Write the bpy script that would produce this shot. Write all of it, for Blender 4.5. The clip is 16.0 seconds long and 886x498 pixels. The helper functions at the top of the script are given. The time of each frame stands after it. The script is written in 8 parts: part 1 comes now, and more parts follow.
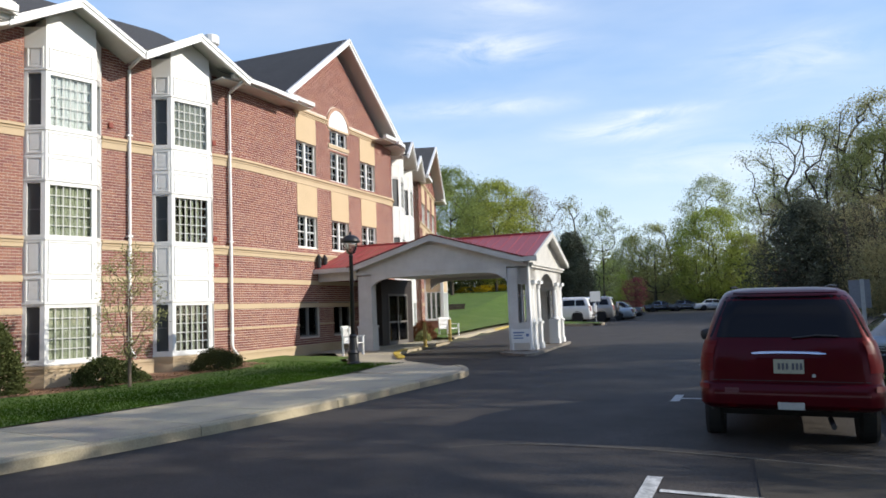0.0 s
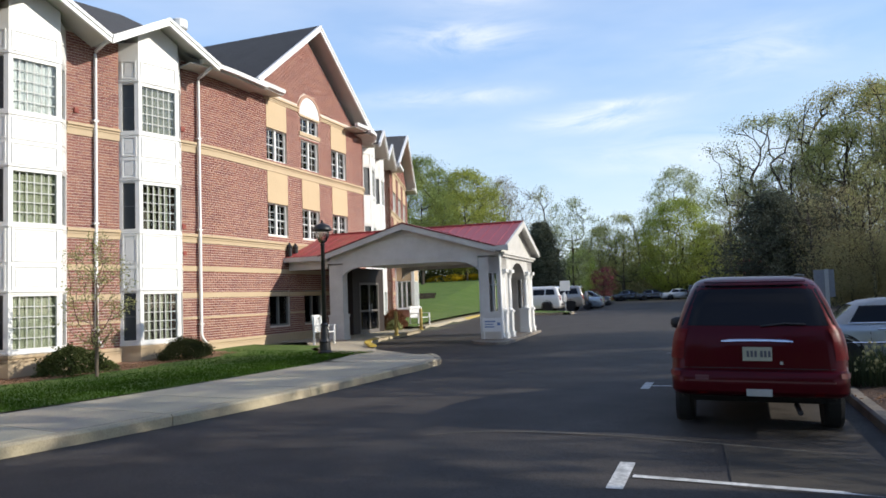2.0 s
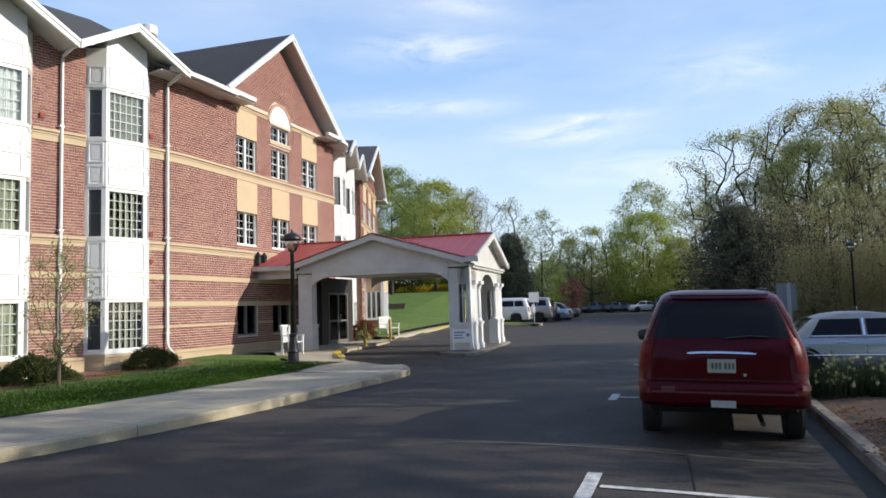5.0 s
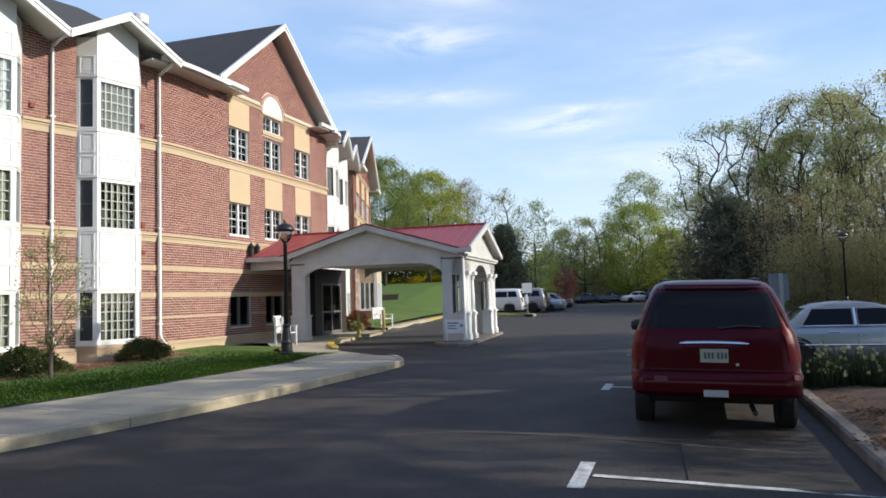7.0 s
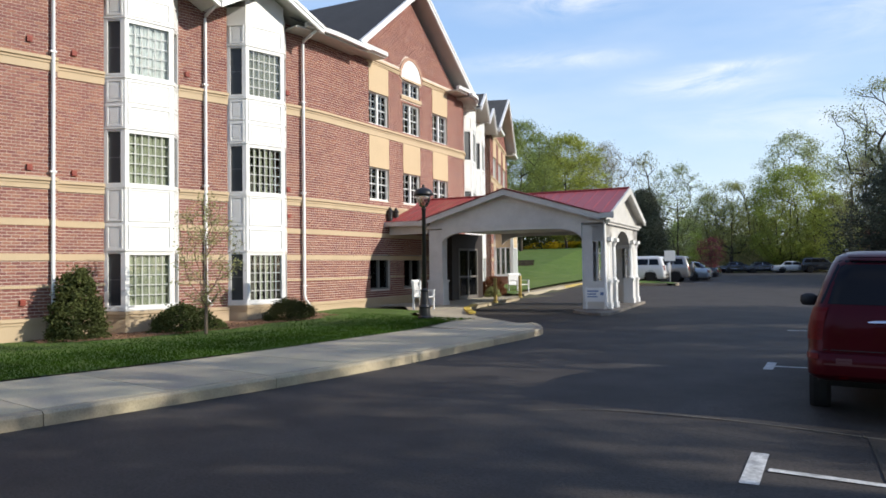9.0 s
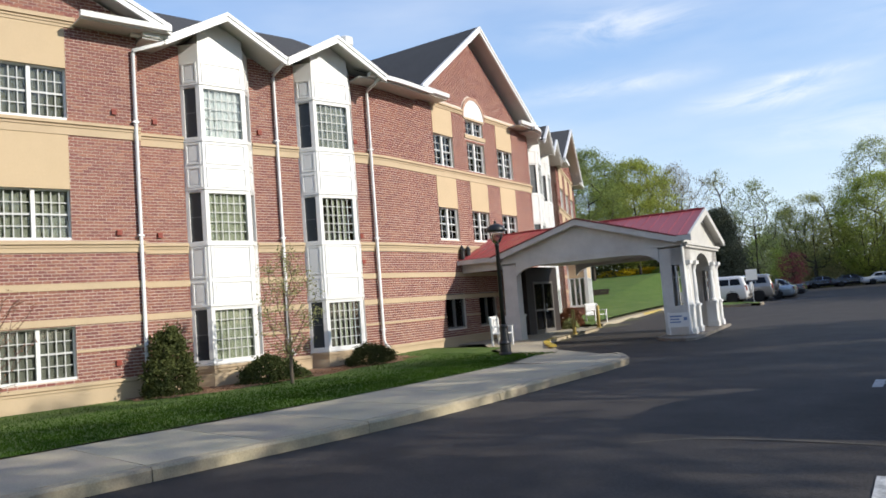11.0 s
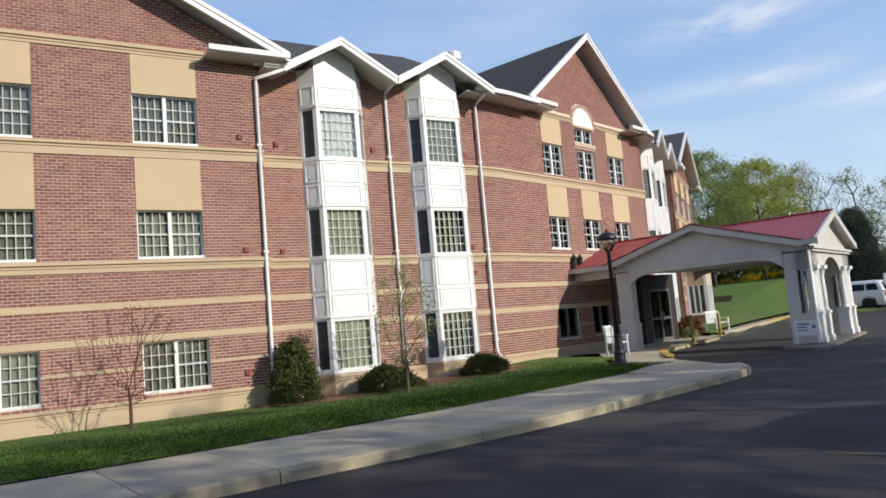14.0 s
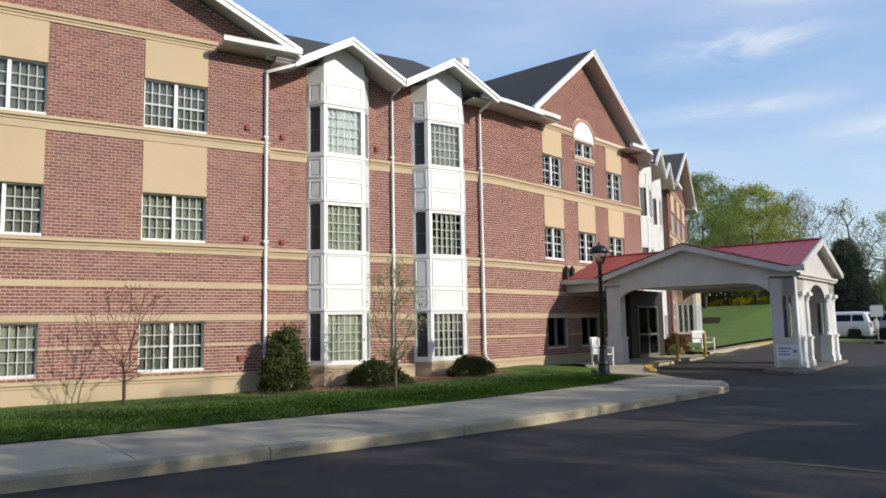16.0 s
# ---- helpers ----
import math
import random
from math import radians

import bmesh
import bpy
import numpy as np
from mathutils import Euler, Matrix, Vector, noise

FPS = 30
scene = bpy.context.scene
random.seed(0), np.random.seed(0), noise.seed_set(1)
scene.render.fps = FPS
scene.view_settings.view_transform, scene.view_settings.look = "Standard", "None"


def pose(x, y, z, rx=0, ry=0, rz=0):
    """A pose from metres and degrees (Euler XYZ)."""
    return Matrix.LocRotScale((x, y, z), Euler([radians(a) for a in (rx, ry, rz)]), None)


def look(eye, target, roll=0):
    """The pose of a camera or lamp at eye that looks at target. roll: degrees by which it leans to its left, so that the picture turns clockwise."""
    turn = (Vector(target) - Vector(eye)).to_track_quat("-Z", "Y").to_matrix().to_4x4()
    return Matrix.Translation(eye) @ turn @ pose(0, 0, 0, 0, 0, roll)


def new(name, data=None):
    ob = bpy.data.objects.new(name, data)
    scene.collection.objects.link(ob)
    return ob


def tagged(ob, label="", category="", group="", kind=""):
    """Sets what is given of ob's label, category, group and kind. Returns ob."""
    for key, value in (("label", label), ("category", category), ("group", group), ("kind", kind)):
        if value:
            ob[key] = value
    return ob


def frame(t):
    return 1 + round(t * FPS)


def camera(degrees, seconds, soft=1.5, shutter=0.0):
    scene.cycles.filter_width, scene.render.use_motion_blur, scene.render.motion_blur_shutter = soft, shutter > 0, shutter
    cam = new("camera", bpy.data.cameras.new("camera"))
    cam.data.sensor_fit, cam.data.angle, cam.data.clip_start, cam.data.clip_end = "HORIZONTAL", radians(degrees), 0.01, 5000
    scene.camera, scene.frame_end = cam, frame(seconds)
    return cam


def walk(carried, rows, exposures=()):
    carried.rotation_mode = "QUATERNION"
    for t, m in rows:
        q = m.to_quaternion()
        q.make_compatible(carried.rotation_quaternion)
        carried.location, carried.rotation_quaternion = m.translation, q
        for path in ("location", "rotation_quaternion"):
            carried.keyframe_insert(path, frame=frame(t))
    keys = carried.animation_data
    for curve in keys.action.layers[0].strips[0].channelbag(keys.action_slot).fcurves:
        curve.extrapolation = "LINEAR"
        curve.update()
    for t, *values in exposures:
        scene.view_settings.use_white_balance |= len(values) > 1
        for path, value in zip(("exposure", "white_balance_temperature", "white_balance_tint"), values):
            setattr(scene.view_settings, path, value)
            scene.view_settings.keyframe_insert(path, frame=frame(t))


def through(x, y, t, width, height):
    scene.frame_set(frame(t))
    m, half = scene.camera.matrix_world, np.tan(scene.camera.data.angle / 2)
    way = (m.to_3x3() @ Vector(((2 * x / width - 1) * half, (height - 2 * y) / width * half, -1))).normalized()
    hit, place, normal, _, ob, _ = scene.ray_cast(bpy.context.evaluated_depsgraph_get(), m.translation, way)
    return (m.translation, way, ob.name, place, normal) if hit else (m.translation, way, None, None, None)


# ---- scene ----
# Camera
cam = camera(61.0, 16.0, soft=1.7)
PATH = [
    (0, (0.000, 0.000, 1.600), (-1.2526, 1.5508, 1.7606), -2.08),
    (0.5, (0.007, 0.030, 1.597), (-1.2516, 1.5722, 1.7897), -2.66),
    (1, (-0.002, -0.007, 1.596), (-1.2473, 1.5468, 1.7844), -2.42),
    (1.5, (-0.014, -0.028, 1.591), (-1.2320, 1.5520, 1.7282), -2.70),
    (2, (-0.048, -0.040, 1.593), (-1.2401, 1.5612, 1.7223), -2.02),
    (2.5, (-0.058, -0.055, 1.588), (-1.2514, 1.5437, 1.7299), -1.71),
    (3, (-0.058, -0.063, 1.593), (-1.2508, 1.5367, 1.7318), -1.93),
    (3.5, (-0.042, -0.082, 1.599), (-1.1981, 1.5437, 1.7443), -1.79),
    (4, (-0.026, -0.089, 1.597), (-1.1438, 1.5623, 1.7544), -1.82),
    (6.5, (-0.050, -0.089, 1.594), (-1.1886, 1.5495, 1.7400), -1.24),
    (7, (-0.045, -0.073, 1.589), (-1.1567, 1.5848, 1.7193), -1.67),
    (7.5, (-0.087, -0.075, 1.582), (-1.2234, 1.5661, 1.7073), -1.91),
    (8, (-0.176, -0.002, 1.575), (-1.4418, 1.5437, 1.6768), -2.71),
    (8.5, (-0.314, 0.199, 1.609), (-1.6524, 1.6814, 1.7139), -2.79),
    (9, (-0.448, 0.231, 1.615), (-1.8399, 1.6671, 1.6604), -0.68),
    (9.5, (-0.612, 0.150, 1.623), (-1.9586, 1.6160, 1.8187), -3.83),
    (10, (-0.695, 0.087, 1.623), (-2.1288, 1.4777, 1.7274), -2.97),
    (10.2, (-0.670, 0.090, 1.623), (-2.1535, 1.4261, 1.7451), -3.86),
    (12.3, (-0.413, 0.114, 1.632), (-1.9376, 1.3963, 1.8102), -4.73),
    (12.5, (-0.388, 0.117, 1.633), (-1.9167, 1.3878, 1.8519), -4.63),
    (13, (-0.349, 0.136, 1.602), (-1.9484, 1.3158, 1.8283), -5.09),
    (13.5, (-0.341, 0.110, 1.607), (-1.9037, 1.3479, 1.7686), -5.20),
    (14, (-0.325, 0.011, 1.653), (-2.0074, 1.0729, 1.8530), -4.94),
    (14.5, (-0.273, -0.082, 1.629), (-1.9763, 0.9410, 1.8559), -5.09),
    (15, (-0.179, -0.130, 1.598), (-1.8096, 1.0130, 1.7803), -2.73),
    (15.5, (-0.048, -0.127, 1.541), (-1.7751, 0.8665, 1.7147), -1.55),
    (16, (0.067, -0.248, 1.543), (-1.6081, 0.8241, 1.7532), -1.06),
]
walk(cam, [(t, look(eye, target, roll)) for t, eye, target, roll in PATH],
     exposures=((0.0, 0.78), (8.0, 0.76), (10.0, 0.72), (12.5, 0.67), (13.0, 0.53), (14.5, 0.51), (16.0, 0.50)))

# ------------------------------------------------------------ light
SUN_AZ, SUN_EL = radians(27.0), radians(25.0)       # azimuth from +x towards +y
sun_dir = Vector((math.cos(SUN_AZ) * math.cos(SUN_EL), math.sin(SUN_AZ) * math.cos(SUN_EL), math.sin(SUN_EL)))
sun = new("sun", bpy.data.lights.new("sun", "SUN"))
sun.data.energy, sun.data.angle, sun.data.color = 3.1, radians(0.53), (1.0, 0.93, 0.82)
sun.matrix_world = look(sun_dir * 200, (0, 0, 0))


def nd(nt, kind, **kw):
    n = nt.nodes.new(kind)
    for k, v in kw.items():
        if k in n.inputs:
            n.inputs[k].default_value = v
    return n


def build_world():
    """Clear sky, paler to the horizon, with a few wisps of high cloud."""
    w = bpy.data.worlds.new("sky")
    scene.world = w
    w.use_nodes = True
    nt = w.node_tree
    nt.nodes.clear()
    ln = nt.links.new

    def calc(op, a, b=None, c=None):
        n = nt.nodes.new("ShaderNodeMath")
        n.operation = op
        for k, v in enumerate((a, b, c)):
            if v is None:
                continue
            if isinstance(v, (int, float)):
                n.inputs[k].default_value = v
            else:
                ln(v, n.inputs[k])
        return n.outputs["Value"]

    sky = nt.nodes.new("ShaderNodeTexSky")
    sky.sky_type, sky.sun_disc = "NISHITA", False
    sky.sun_elevation, sky.sun_rotation = SUN_EL, math.pi / 2 - SUN_AZ
    sky.air_density, sky.dust_density, sky.ozone_density = 1.0, 0.3, 1.6
    tc = nt.nodes.new("ShaderNodeTexCoord")
    sep = nt.nodes.new("ShaderNodeSeparateXYZ")
    ln(tc.outputs["Generated"], sep.inputs["Vector"])
    x, y, z = sep.outputs["X"], sep.outputs["Y"], sep.outputs["Z"]
    az = calc("MULTIPLY", calc("ARCTAN2", calc("MULTIPLY", x, -1.0), y), 57.2958)
    el = calc("MULTIPLY", calc("ARCSINE", z), 57.2958)
    # haze: the sky pales towards the horizon
    ramp = nt.nodes.new("ShaderNodeValToRGB")
    cr = ramp.color_ramp
    cr.elements[0].position, cr.elements[0].color = 0.0, (0.66, 0.76, 0.88, 1)
    cr.elements[1].position, cr.elements[1].color = 1.0, (0.07, 0.15, 0.38, 1)
    for pos, col in ((0.16, (0.47, 0.64, 0.88, 1)), (0.30, (0.34, 0.53, 0.86, 1)), (0.55, (0.20, 0.35, 0.71, 1))):
        e = cr.elements.new(pos)
        e.color = col
    ln(z, ramp.inputs["Fac"])
    up = nt.nodes.new("ShaderNodeMix")
    up.data_type, up.blend_type = "RGBA", "MULTIPLY"
    up.inputs["Factor"].default_value = 1.0
    up.inputs["B"].default_value = (5.2, 5.2, 5.2, 1)
    ln(ramp.outputs["Color"], up.inputs["A"])
    base = nt.nodes.new("ShaderNodeMix")
    base.data_type = "RGBA"
    base.inputs["Factor"].default_value = 0.7
    ln(sky.outputs["Color"], base.inputs["A"])
    ln(up.outputs["Result"], base.inputs["B"])
    # wisps: ragged streaks at their bearings and heights
    mp = nt.nodes.new("ShaderNodeMapping")
    mp.inputs["Rotation"].default_value = (0.0, 0.0, radians(-35))
    mp.inputs["Scale"].default_value = (3.0, 3.0, 12.0)
    ln(tc.outputs["Generated"], mp.inputs["Vector"])
    nz = nd(nt, "ShaderNodeTexNoise", Scale=2.6, Detail=9.0, Roughness=0.66, Distortion=0.9)
    ln(mp.outputs["Vector"], nz.inputs["Vector"])
    rag = nd(nt, "ShaderNodeMapRange")
    rag.inputs["From Min"].default_value, rag.inputs["From Max"].default_value = 0.32, 0.66
    ln(nz.outputs["Fac"], rag.inputs["Value"])
    total = None
    for a0, e0, wa, we, k in ((34.5, 19.3, 5.5, 1.1, 0.60), (33.0, 22.2, 4.0, 1.0, 0.35), (35.5, 15.1, 6.0, 0.6, 0.55), (24.8, 12.7, 4.4, 0.7, 0.80), (22.2, 13.8, 3.8, 0.35, 0.65),
                              (18.0, 10.0, 7.5, 1.5, 0.5), (13.5, 16.2, 4.5, 1.7, 0.45), (52.0, 26.0, 5.0, 1.2, 0.35), (8.0, 24.0, 9.0, 2.0, 0.3), (-30.0, 20.0, 12.0, 3.0, 0.4), (100.0, 25.0, 14.0, 3.0, 0.4), (-110.0, 22.0, 16.0, 3.0, 0.4)):
        da = calc("DIVIDE", calc("SUBTRACT", az, a0), wa)
        de = calc("DIVIDE", calc("SUBTRACT", el, e0), we)
        g = calc("MULTIPLY", calc("EXPONENT", calc("MULTIPLY", calc("ADD", calc("MULTIPLY", da, da), calc("MULTIPLY", de, de)), -1.0)), k)
        total = g if total is None else calc("ADD", total, g)
    n2 = nd(nt, "ShaderNodeTexNoise", Scale=0.6, Detail=5.0, Roughness=0.55)
    ln(mp.outputs["Vector"], n2.inputs["Vector"])
    veil = nd(nt, "ShaderNodeMapRange")
    veil.inputs["From Min"].default_value, veil.inputs["From Max"].default_value = 0.42, 0.8
    veil.inputs["To Max"].default_value = 0.35
    ln(n2.outputs["Fac"], veil.inputs["Value"])
    cloud = calc("MINIMUM", calc("ADD", calc("MULTIPLY", total, rag.outputs["Result"]), veil.outputs["Result"]), 0.9)
    mix = nt.nodes.new("ShaderNodeMix")
    mix.data_type = "RGBA"
    mix.inputs["B"].default_value = (5.0, 5.1, 5.2, 1)
    ln(cloud, mix.inputs["Factor"])
    ln(base.outputs["Result"], mix.inputs["A"])
    bg = nd(nt, "ShaderNodeBackground", Strength=0.135)
    out = nt.nodes.new("ShaderNodeOutputWorld")
    ln(mix.outputs["Result"], bg.inputs["Color"])
    ln(bg.outputs["Background"], out.inputs["Surface"])


build_world()

# ------------------------------------------------------------ materials


def surf(name, color, rough=0.6, metal=0.0, vary=0.12, scale=3.0, grain=40.0, grain_amt=0.1, bump=0.2, bump_dist=0.004,
         island=0.0, obj=0.0, coat=0.0, tone=None, spec=0.5):
    """A painted, mineral or metal surface: two scales of colour variation and fine relief, in metres."""
    m = bpy.data.materials.new(name)
    m.use_nodes = True
    nt = m.node_tree
    b = nt.nodes["Principled BSDF"]
    ln = nt.links.new
    tc = nt.nodes.new("ShaderNodeTexCoord")
    geo = nt.nodes.new("ShaderNodeNewGeometry")
    big = nd(nt, "ShaderNodeTexNoise", Scale=scale, Detail=4.0, Roughness=0.6)
    fine = nd(nt, "ShaderNodeTexNoise", Scale=grain, Detail=3.0, Roughness=0.6)
    ln(geo.outputs["Position"], big.inputs["Vector"])
    ln(geo.outputs["Position"], fine.inputs["Vector"])
    other = tone or tuple(c * 0.55 for c in color)
    m1 = nt.nodes.new("ShaderNodeMix")
    m1.data_type = "RGBA"
    r1 = nd(nt, "ShaderNodeMapRange")
    r1.inputs["From Min"].default_value, r1.inputs["From Max"].default_value = 0.35, 0.75
    r1.inputs["To Min"].default_value, r1.inputs["To Max"].default_value = 0.0, min(1.0, vary * 3)
    ln(big.outputs["Fac"], r1.inputs["Value"])
    ln(r1.outputs["Result"], m1.inputs["Factor"])
    m1.inputs["A"].default_value, m1.inputs["B"].default_value = (*color, 1), (*other, 1)
    last = m1.outputs["Result"]
    hsv = nt.nodes.new("ShaderNodeHueSaturation")
    ln(last, hsv.inputs["Color"])
    r2 = nd(nt, "ShaderNodeMapRange")
    r2.inputs["From Min"].default_value, r2.inputs["From Max"].default_value = 0.3, 0.7
    r2.inputs["To Min"].default_value, r2.inputs["To Max"].default_value = 1 - grain_amt, 1 + grain_amt
    ln(fine.outputs["Fac"], r2.inputs["Value"])
    val = r2.outputs["Result"]
    for amount, source in ((island, geo.outputs["Random Per Island"]), (obj, None)):
        if amount:
            if source is None:
                source = nt.nodes.new("ShaderNodeObjectInfo").outputs["Random"]
            r3 = nd(nt, "ShaderNodeMapRange")
            r3.inputs["To Min"].default_value, r3.inputs["To Max"].default_value = 1 - amount, 1 + amount
            ln(source, r3.inputs["Value"])
            mu = nt.nodes.new("ShaderNodeMath")
            mu.operation = "MULTIPLY"
            ln(val, mu.inputs[0])
            ln(r3.outputs["Result"], mu.inputs[1])
            val = mu.outputs["Value"]
            hr = nd(nt, "ShaderNodeMapRange")
            hr.inputs["To Min"].default_value, hr.inputs["To Max"].default_value = 0.5 - 0.05 * amount, 0.5 + 0.05 * amount
            ln(source, hr.inputs["Value"])
            ln(hr.outputs["Result"], hsv.inputs["Hue"])
    ln(val, hsv.inputs["Value"])
    ln(hsv.outputs["Color"], b.inputs["Base Color"])
    b.inputs["Roughness"].default_value, b.inputs["Metallic"].default_value = rough, metal
    b.inputs["Coat Weight"].default_value = coat
    b.inputs["Coat Roughness"].default_value = 0.06
    b.inputs["Specular IOR Level"].default_value = spec
    if bump:
        bp = nd(nt, "ShaderNodeBump", Strength=bump, Distance=bump_dist)
        ln(fine.outputs["Fac"], bp.inputs["Height"])
        ln(bp.outputs["Normal"], b.inputs["Normal"])
    return m


def glass_mat(name, tint=(0.80, 0.82, 0.80), gloss=0.0, rough=0.02):
    """A thin pane: clear, with mirror gloss that grows at grazing angles."""
    m = bpy.data.materials.new(name)
    m.use_nodes = True
    nt = m.node_tree
    nt.nodes.clear()
    ln = nt.links.new
    out = nt.nodes.new("ShaderNodeOutputMaterial")
    tr = nd(nt, "ShaderNodeBsdfTransparent", Color=(*tint, 1))
    gl = nd(nt, "ShaderNodeBsdfGlossy", Roughness=rough)
    fr = nd(nt, "ShaderNodeFresnel", IOR=1.5)
    ad = nt.nodes.new("ShaderNodeMath")
    ad.operation, ad.use_clamp = "MULTIPLY_ADD", True
    ad.inputs[1].default_value, ad.inputs[2].default_value = 1.1, gloss
    mx = nt.nodes.new("ShaderNodeMixShader")
    ln(fr.outputs["Fac"], ad.inputs[0])
    ln(ad.outputs["Value"], mx.inputs["Fac"])
    ln(tr.outputs["BSDF"], mx.inputs[1])
    ln(gl.outputs["BSDF"], mx.inputs[2])
    ln(mx.outputs["Shader"], out.inputs["Surface"])
    return m


def leaf_mat(name, color, through=0.45, vary=0.35):
    """Foliage: many shades from leaf to leaf, lit through."""
    m = bpy.data.materials.new(name)
    m.use_nodes = True
    nt = m.node_tree
    nt.nodes.clear()
    ln = nt.links.new
    out = nt.nodes.new("ShaderNodeOutputMaterial")
    geo = nt.nodes.new("ShaderNodeNewGeometry")
    oi = nt.nodes.new("ShaderNodeObjectInfo")
    hsv = nt.nodes.new("ShaderNodeHueSaturation")
    hsv.inputs["Color"].default_value = (*color, 1)
    r = nd(nt, "ShaderNodeMapRange")
    r.inputs["To Min"].default_value, r.inputs["To Max"].default_value = 1 - vary, 1 + vary
    h = nd(nt, "ShaderNodeMapRange")
    h.inputs["To Min"].default_value, h.inputs["To Max"].default_value = 0.475, 0.515
    ln(geo.outputs["Random Per Island"], r.inputs["Value"])
    ln(oi.outputs["Random"], h.inputs["Value"])
    patchy = nd(nt, "ShaderNodeTexNoise", Scale=0.55, Detail=2.0)
    ln(geo.outputs["Position"], patchy.inputs["Vector"])
    r2 = nd(nt, "ShaderNodeMapRange")
    r2.inputs["From Min"].default_value, r2.inputs["From Max"].default_value = 0.3, 0.7
    r2.inputs["To Min"].default_value, r2.inputs["To Max"].default_value = 0.78, 1.2
    ln(patchy.outputs["Fac"], r2.inputs["Value"])
    both = nt.nodes.new("ShaderNodeMath")
    both.operation = "MULTIPLY"
    ln(r.outputs["Result"], both.inputs[0])
    ln(r2.outputs["Result"], both.inputs[1])
    ln(both.outputs["Value"], hsv.inputs["Value"])
    ln(h.outputs["Result"], hsv.inputs["Hue"])
    df = nt.nodes.new("ShaderNodeBsdfDiffuse")
    tl = nt.nodes.new("ShaderNodeBsdfTranslucent")
    mx = nt.nodes.new("ShaderNodeMixShader")
    mx.inputs["Fac"].default_value = through
    ln(hsv.outputs["Color"], df.inputs["Color"])
    ln(hsv.outputs["Color"], tl.inputs["Color"])
    ln(df.outputs["BSDF"], mx.inputs[1])
    ln(tl.outputs["BSDF"], mx.inputs[2])
    ln(mx.outputs["Shader"], out.inputs["Surface"])
    return m


M_BRICK = surf("brick", (0.268, 0.110, 0.085), 0.85, vary=0.14, scale=0.4, grain=60, grain_amt=0.15, bump=0.3, island=0.26, obj=0.0)
M_BRICK1 = surf("brick_single", (0.268, 0.110, 0.085), 0.85, vary=0.14, scale=0.4, grain=60, grain_amt=0.15, bump=0.3, obj=0.26)
M_MORTAR = surf("mortar", (0.66, 0.57, 0.49), 0.95, vary=0.12, scale=2.0, grain=80, grain_amt=0.12, bump=0.3)
M_TAN = surf("tan_stone", (0.52, 0.40, 0.26), 0.85, vary=0.08, scale=1.2, grain=60, grain_amt=0.06, bump=0.25)
M_WHITE = surf("white_paint", (0.74, 0.74, 0.725), 0.45, vary=0.04, scale=1.5, grain=50, grain_amt=0.03, bump=0.08, tone=(0.62, 0.62, 0.58))
# canopy white, greyed to hold its shade, with random weathering
M_CANOPY = surf("weathered_shaded_white", (0.61, 0.595, 0.565), 0.5, vary=0.2, scale=1.6, grain=40, grain_amt=0.06, bump=0.1, tone=(0.40, 0.385, 0.36))
M_SOFFIT = surf("soffit", (0.55, 0.53, 0.49), 0.6, vary=0.06, scale=2, grain=30, grain_amt=0.05, bump=0.1)
M_SHINGLE = surf("dark_shingle", (0.055, 0.053, 0.052), 0.9, vary=0.15, scale=1.5, grain=25, grain_amt=0.35, bump=0.5, bump_dist=0.01)
M_RED_ROOF = surf("red_metal_roof", (0.30, 0.046, 0.046), 0.42, vary=0.15, scale=1.2, grain=20, grain_amt=0.08, bump=0.06, tone=(0.22, 0.045, 0.042))
M_GLASS = glass_mat("window_glass")
M_SCREEN = surf("dark_screen", (0.035, 0.04, 0.045), 0.35, vary=0.1, grain=90, bump=0.1)
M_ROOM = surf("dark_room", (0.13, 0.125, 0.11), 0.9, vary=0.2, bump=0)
M_MIDDRAPE = surf("grey_green_drape", (0.31, 0.33, 0.27), 0.9, vary=0.15, scale=4, grain=60, grain_amt=0.08, bump=0.1)
M_CURTAIN = surf("pale_curtain", (0.43, 0.47, 0.36), 0.9, vary=0.1, scale=5, grain=70, grain_amt=0.06, bump=0.1)
M_SHEER = surf("sheer_curtain", (0.19, 0.20, 0.17), 0.9, vary=0.15, scale=4, grain=60, bump=0.1)
M_GREYDRAPE = surf("grey_drape", (0.22, 0.235, 0.24), 0.9, vary=0.25, scale=3, grain=60, grain_amt=0.15, bump=0.1)
# frames under the canopy: its shade is put into this dark colour
M_SHADEFRAME = surf("shaded_frame", (0.16, 0.15, 0.14), 0.5, vary=0.1, bump=0.05)
M_BLIND = surf("blue_white_blind", (0.80, 0.87, 0.91), 0.6, vary=0.1, scale=3, grain=50, bump=0.05)
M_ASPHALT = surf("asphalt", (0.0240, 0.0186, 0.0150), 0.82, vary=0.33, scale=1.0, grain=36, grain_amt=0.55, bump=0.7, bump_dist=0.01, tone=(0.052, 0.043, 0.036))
M_ASPHALT2 = surf("asphalt_patch", (0.040, 0.0325, 0.0235), 0.9, vary=0.2, scale=0.6, grain=55, grain_amt=0.3, bump=0.5, bump_dist=0.006)
M_SUNEDGE = surf("sunlit_edge", (0.14, 0.125, 0.10), 0.9, vary=0.3, scale=2, grain=45, grain_amt=0.3, bump=0.3)
M_CONC = surf("concrete", (0.455, 0.40, 0.272), 0.9, vary=0.33, scale=1.3, grain=45, grain_amt=0.12, bump=0.3, obj=0.10, tone=(0.36, 0.31, 0.25))
M_KERB = surf("kerb_concrete", (0.43, 0.365, 0.245), 0.9, vary=0.33, scale=1.1, grain=45, grain_amt=0.15, bump=0.4, obj=0.12, tone=(0.24, 0.2, 0.16))
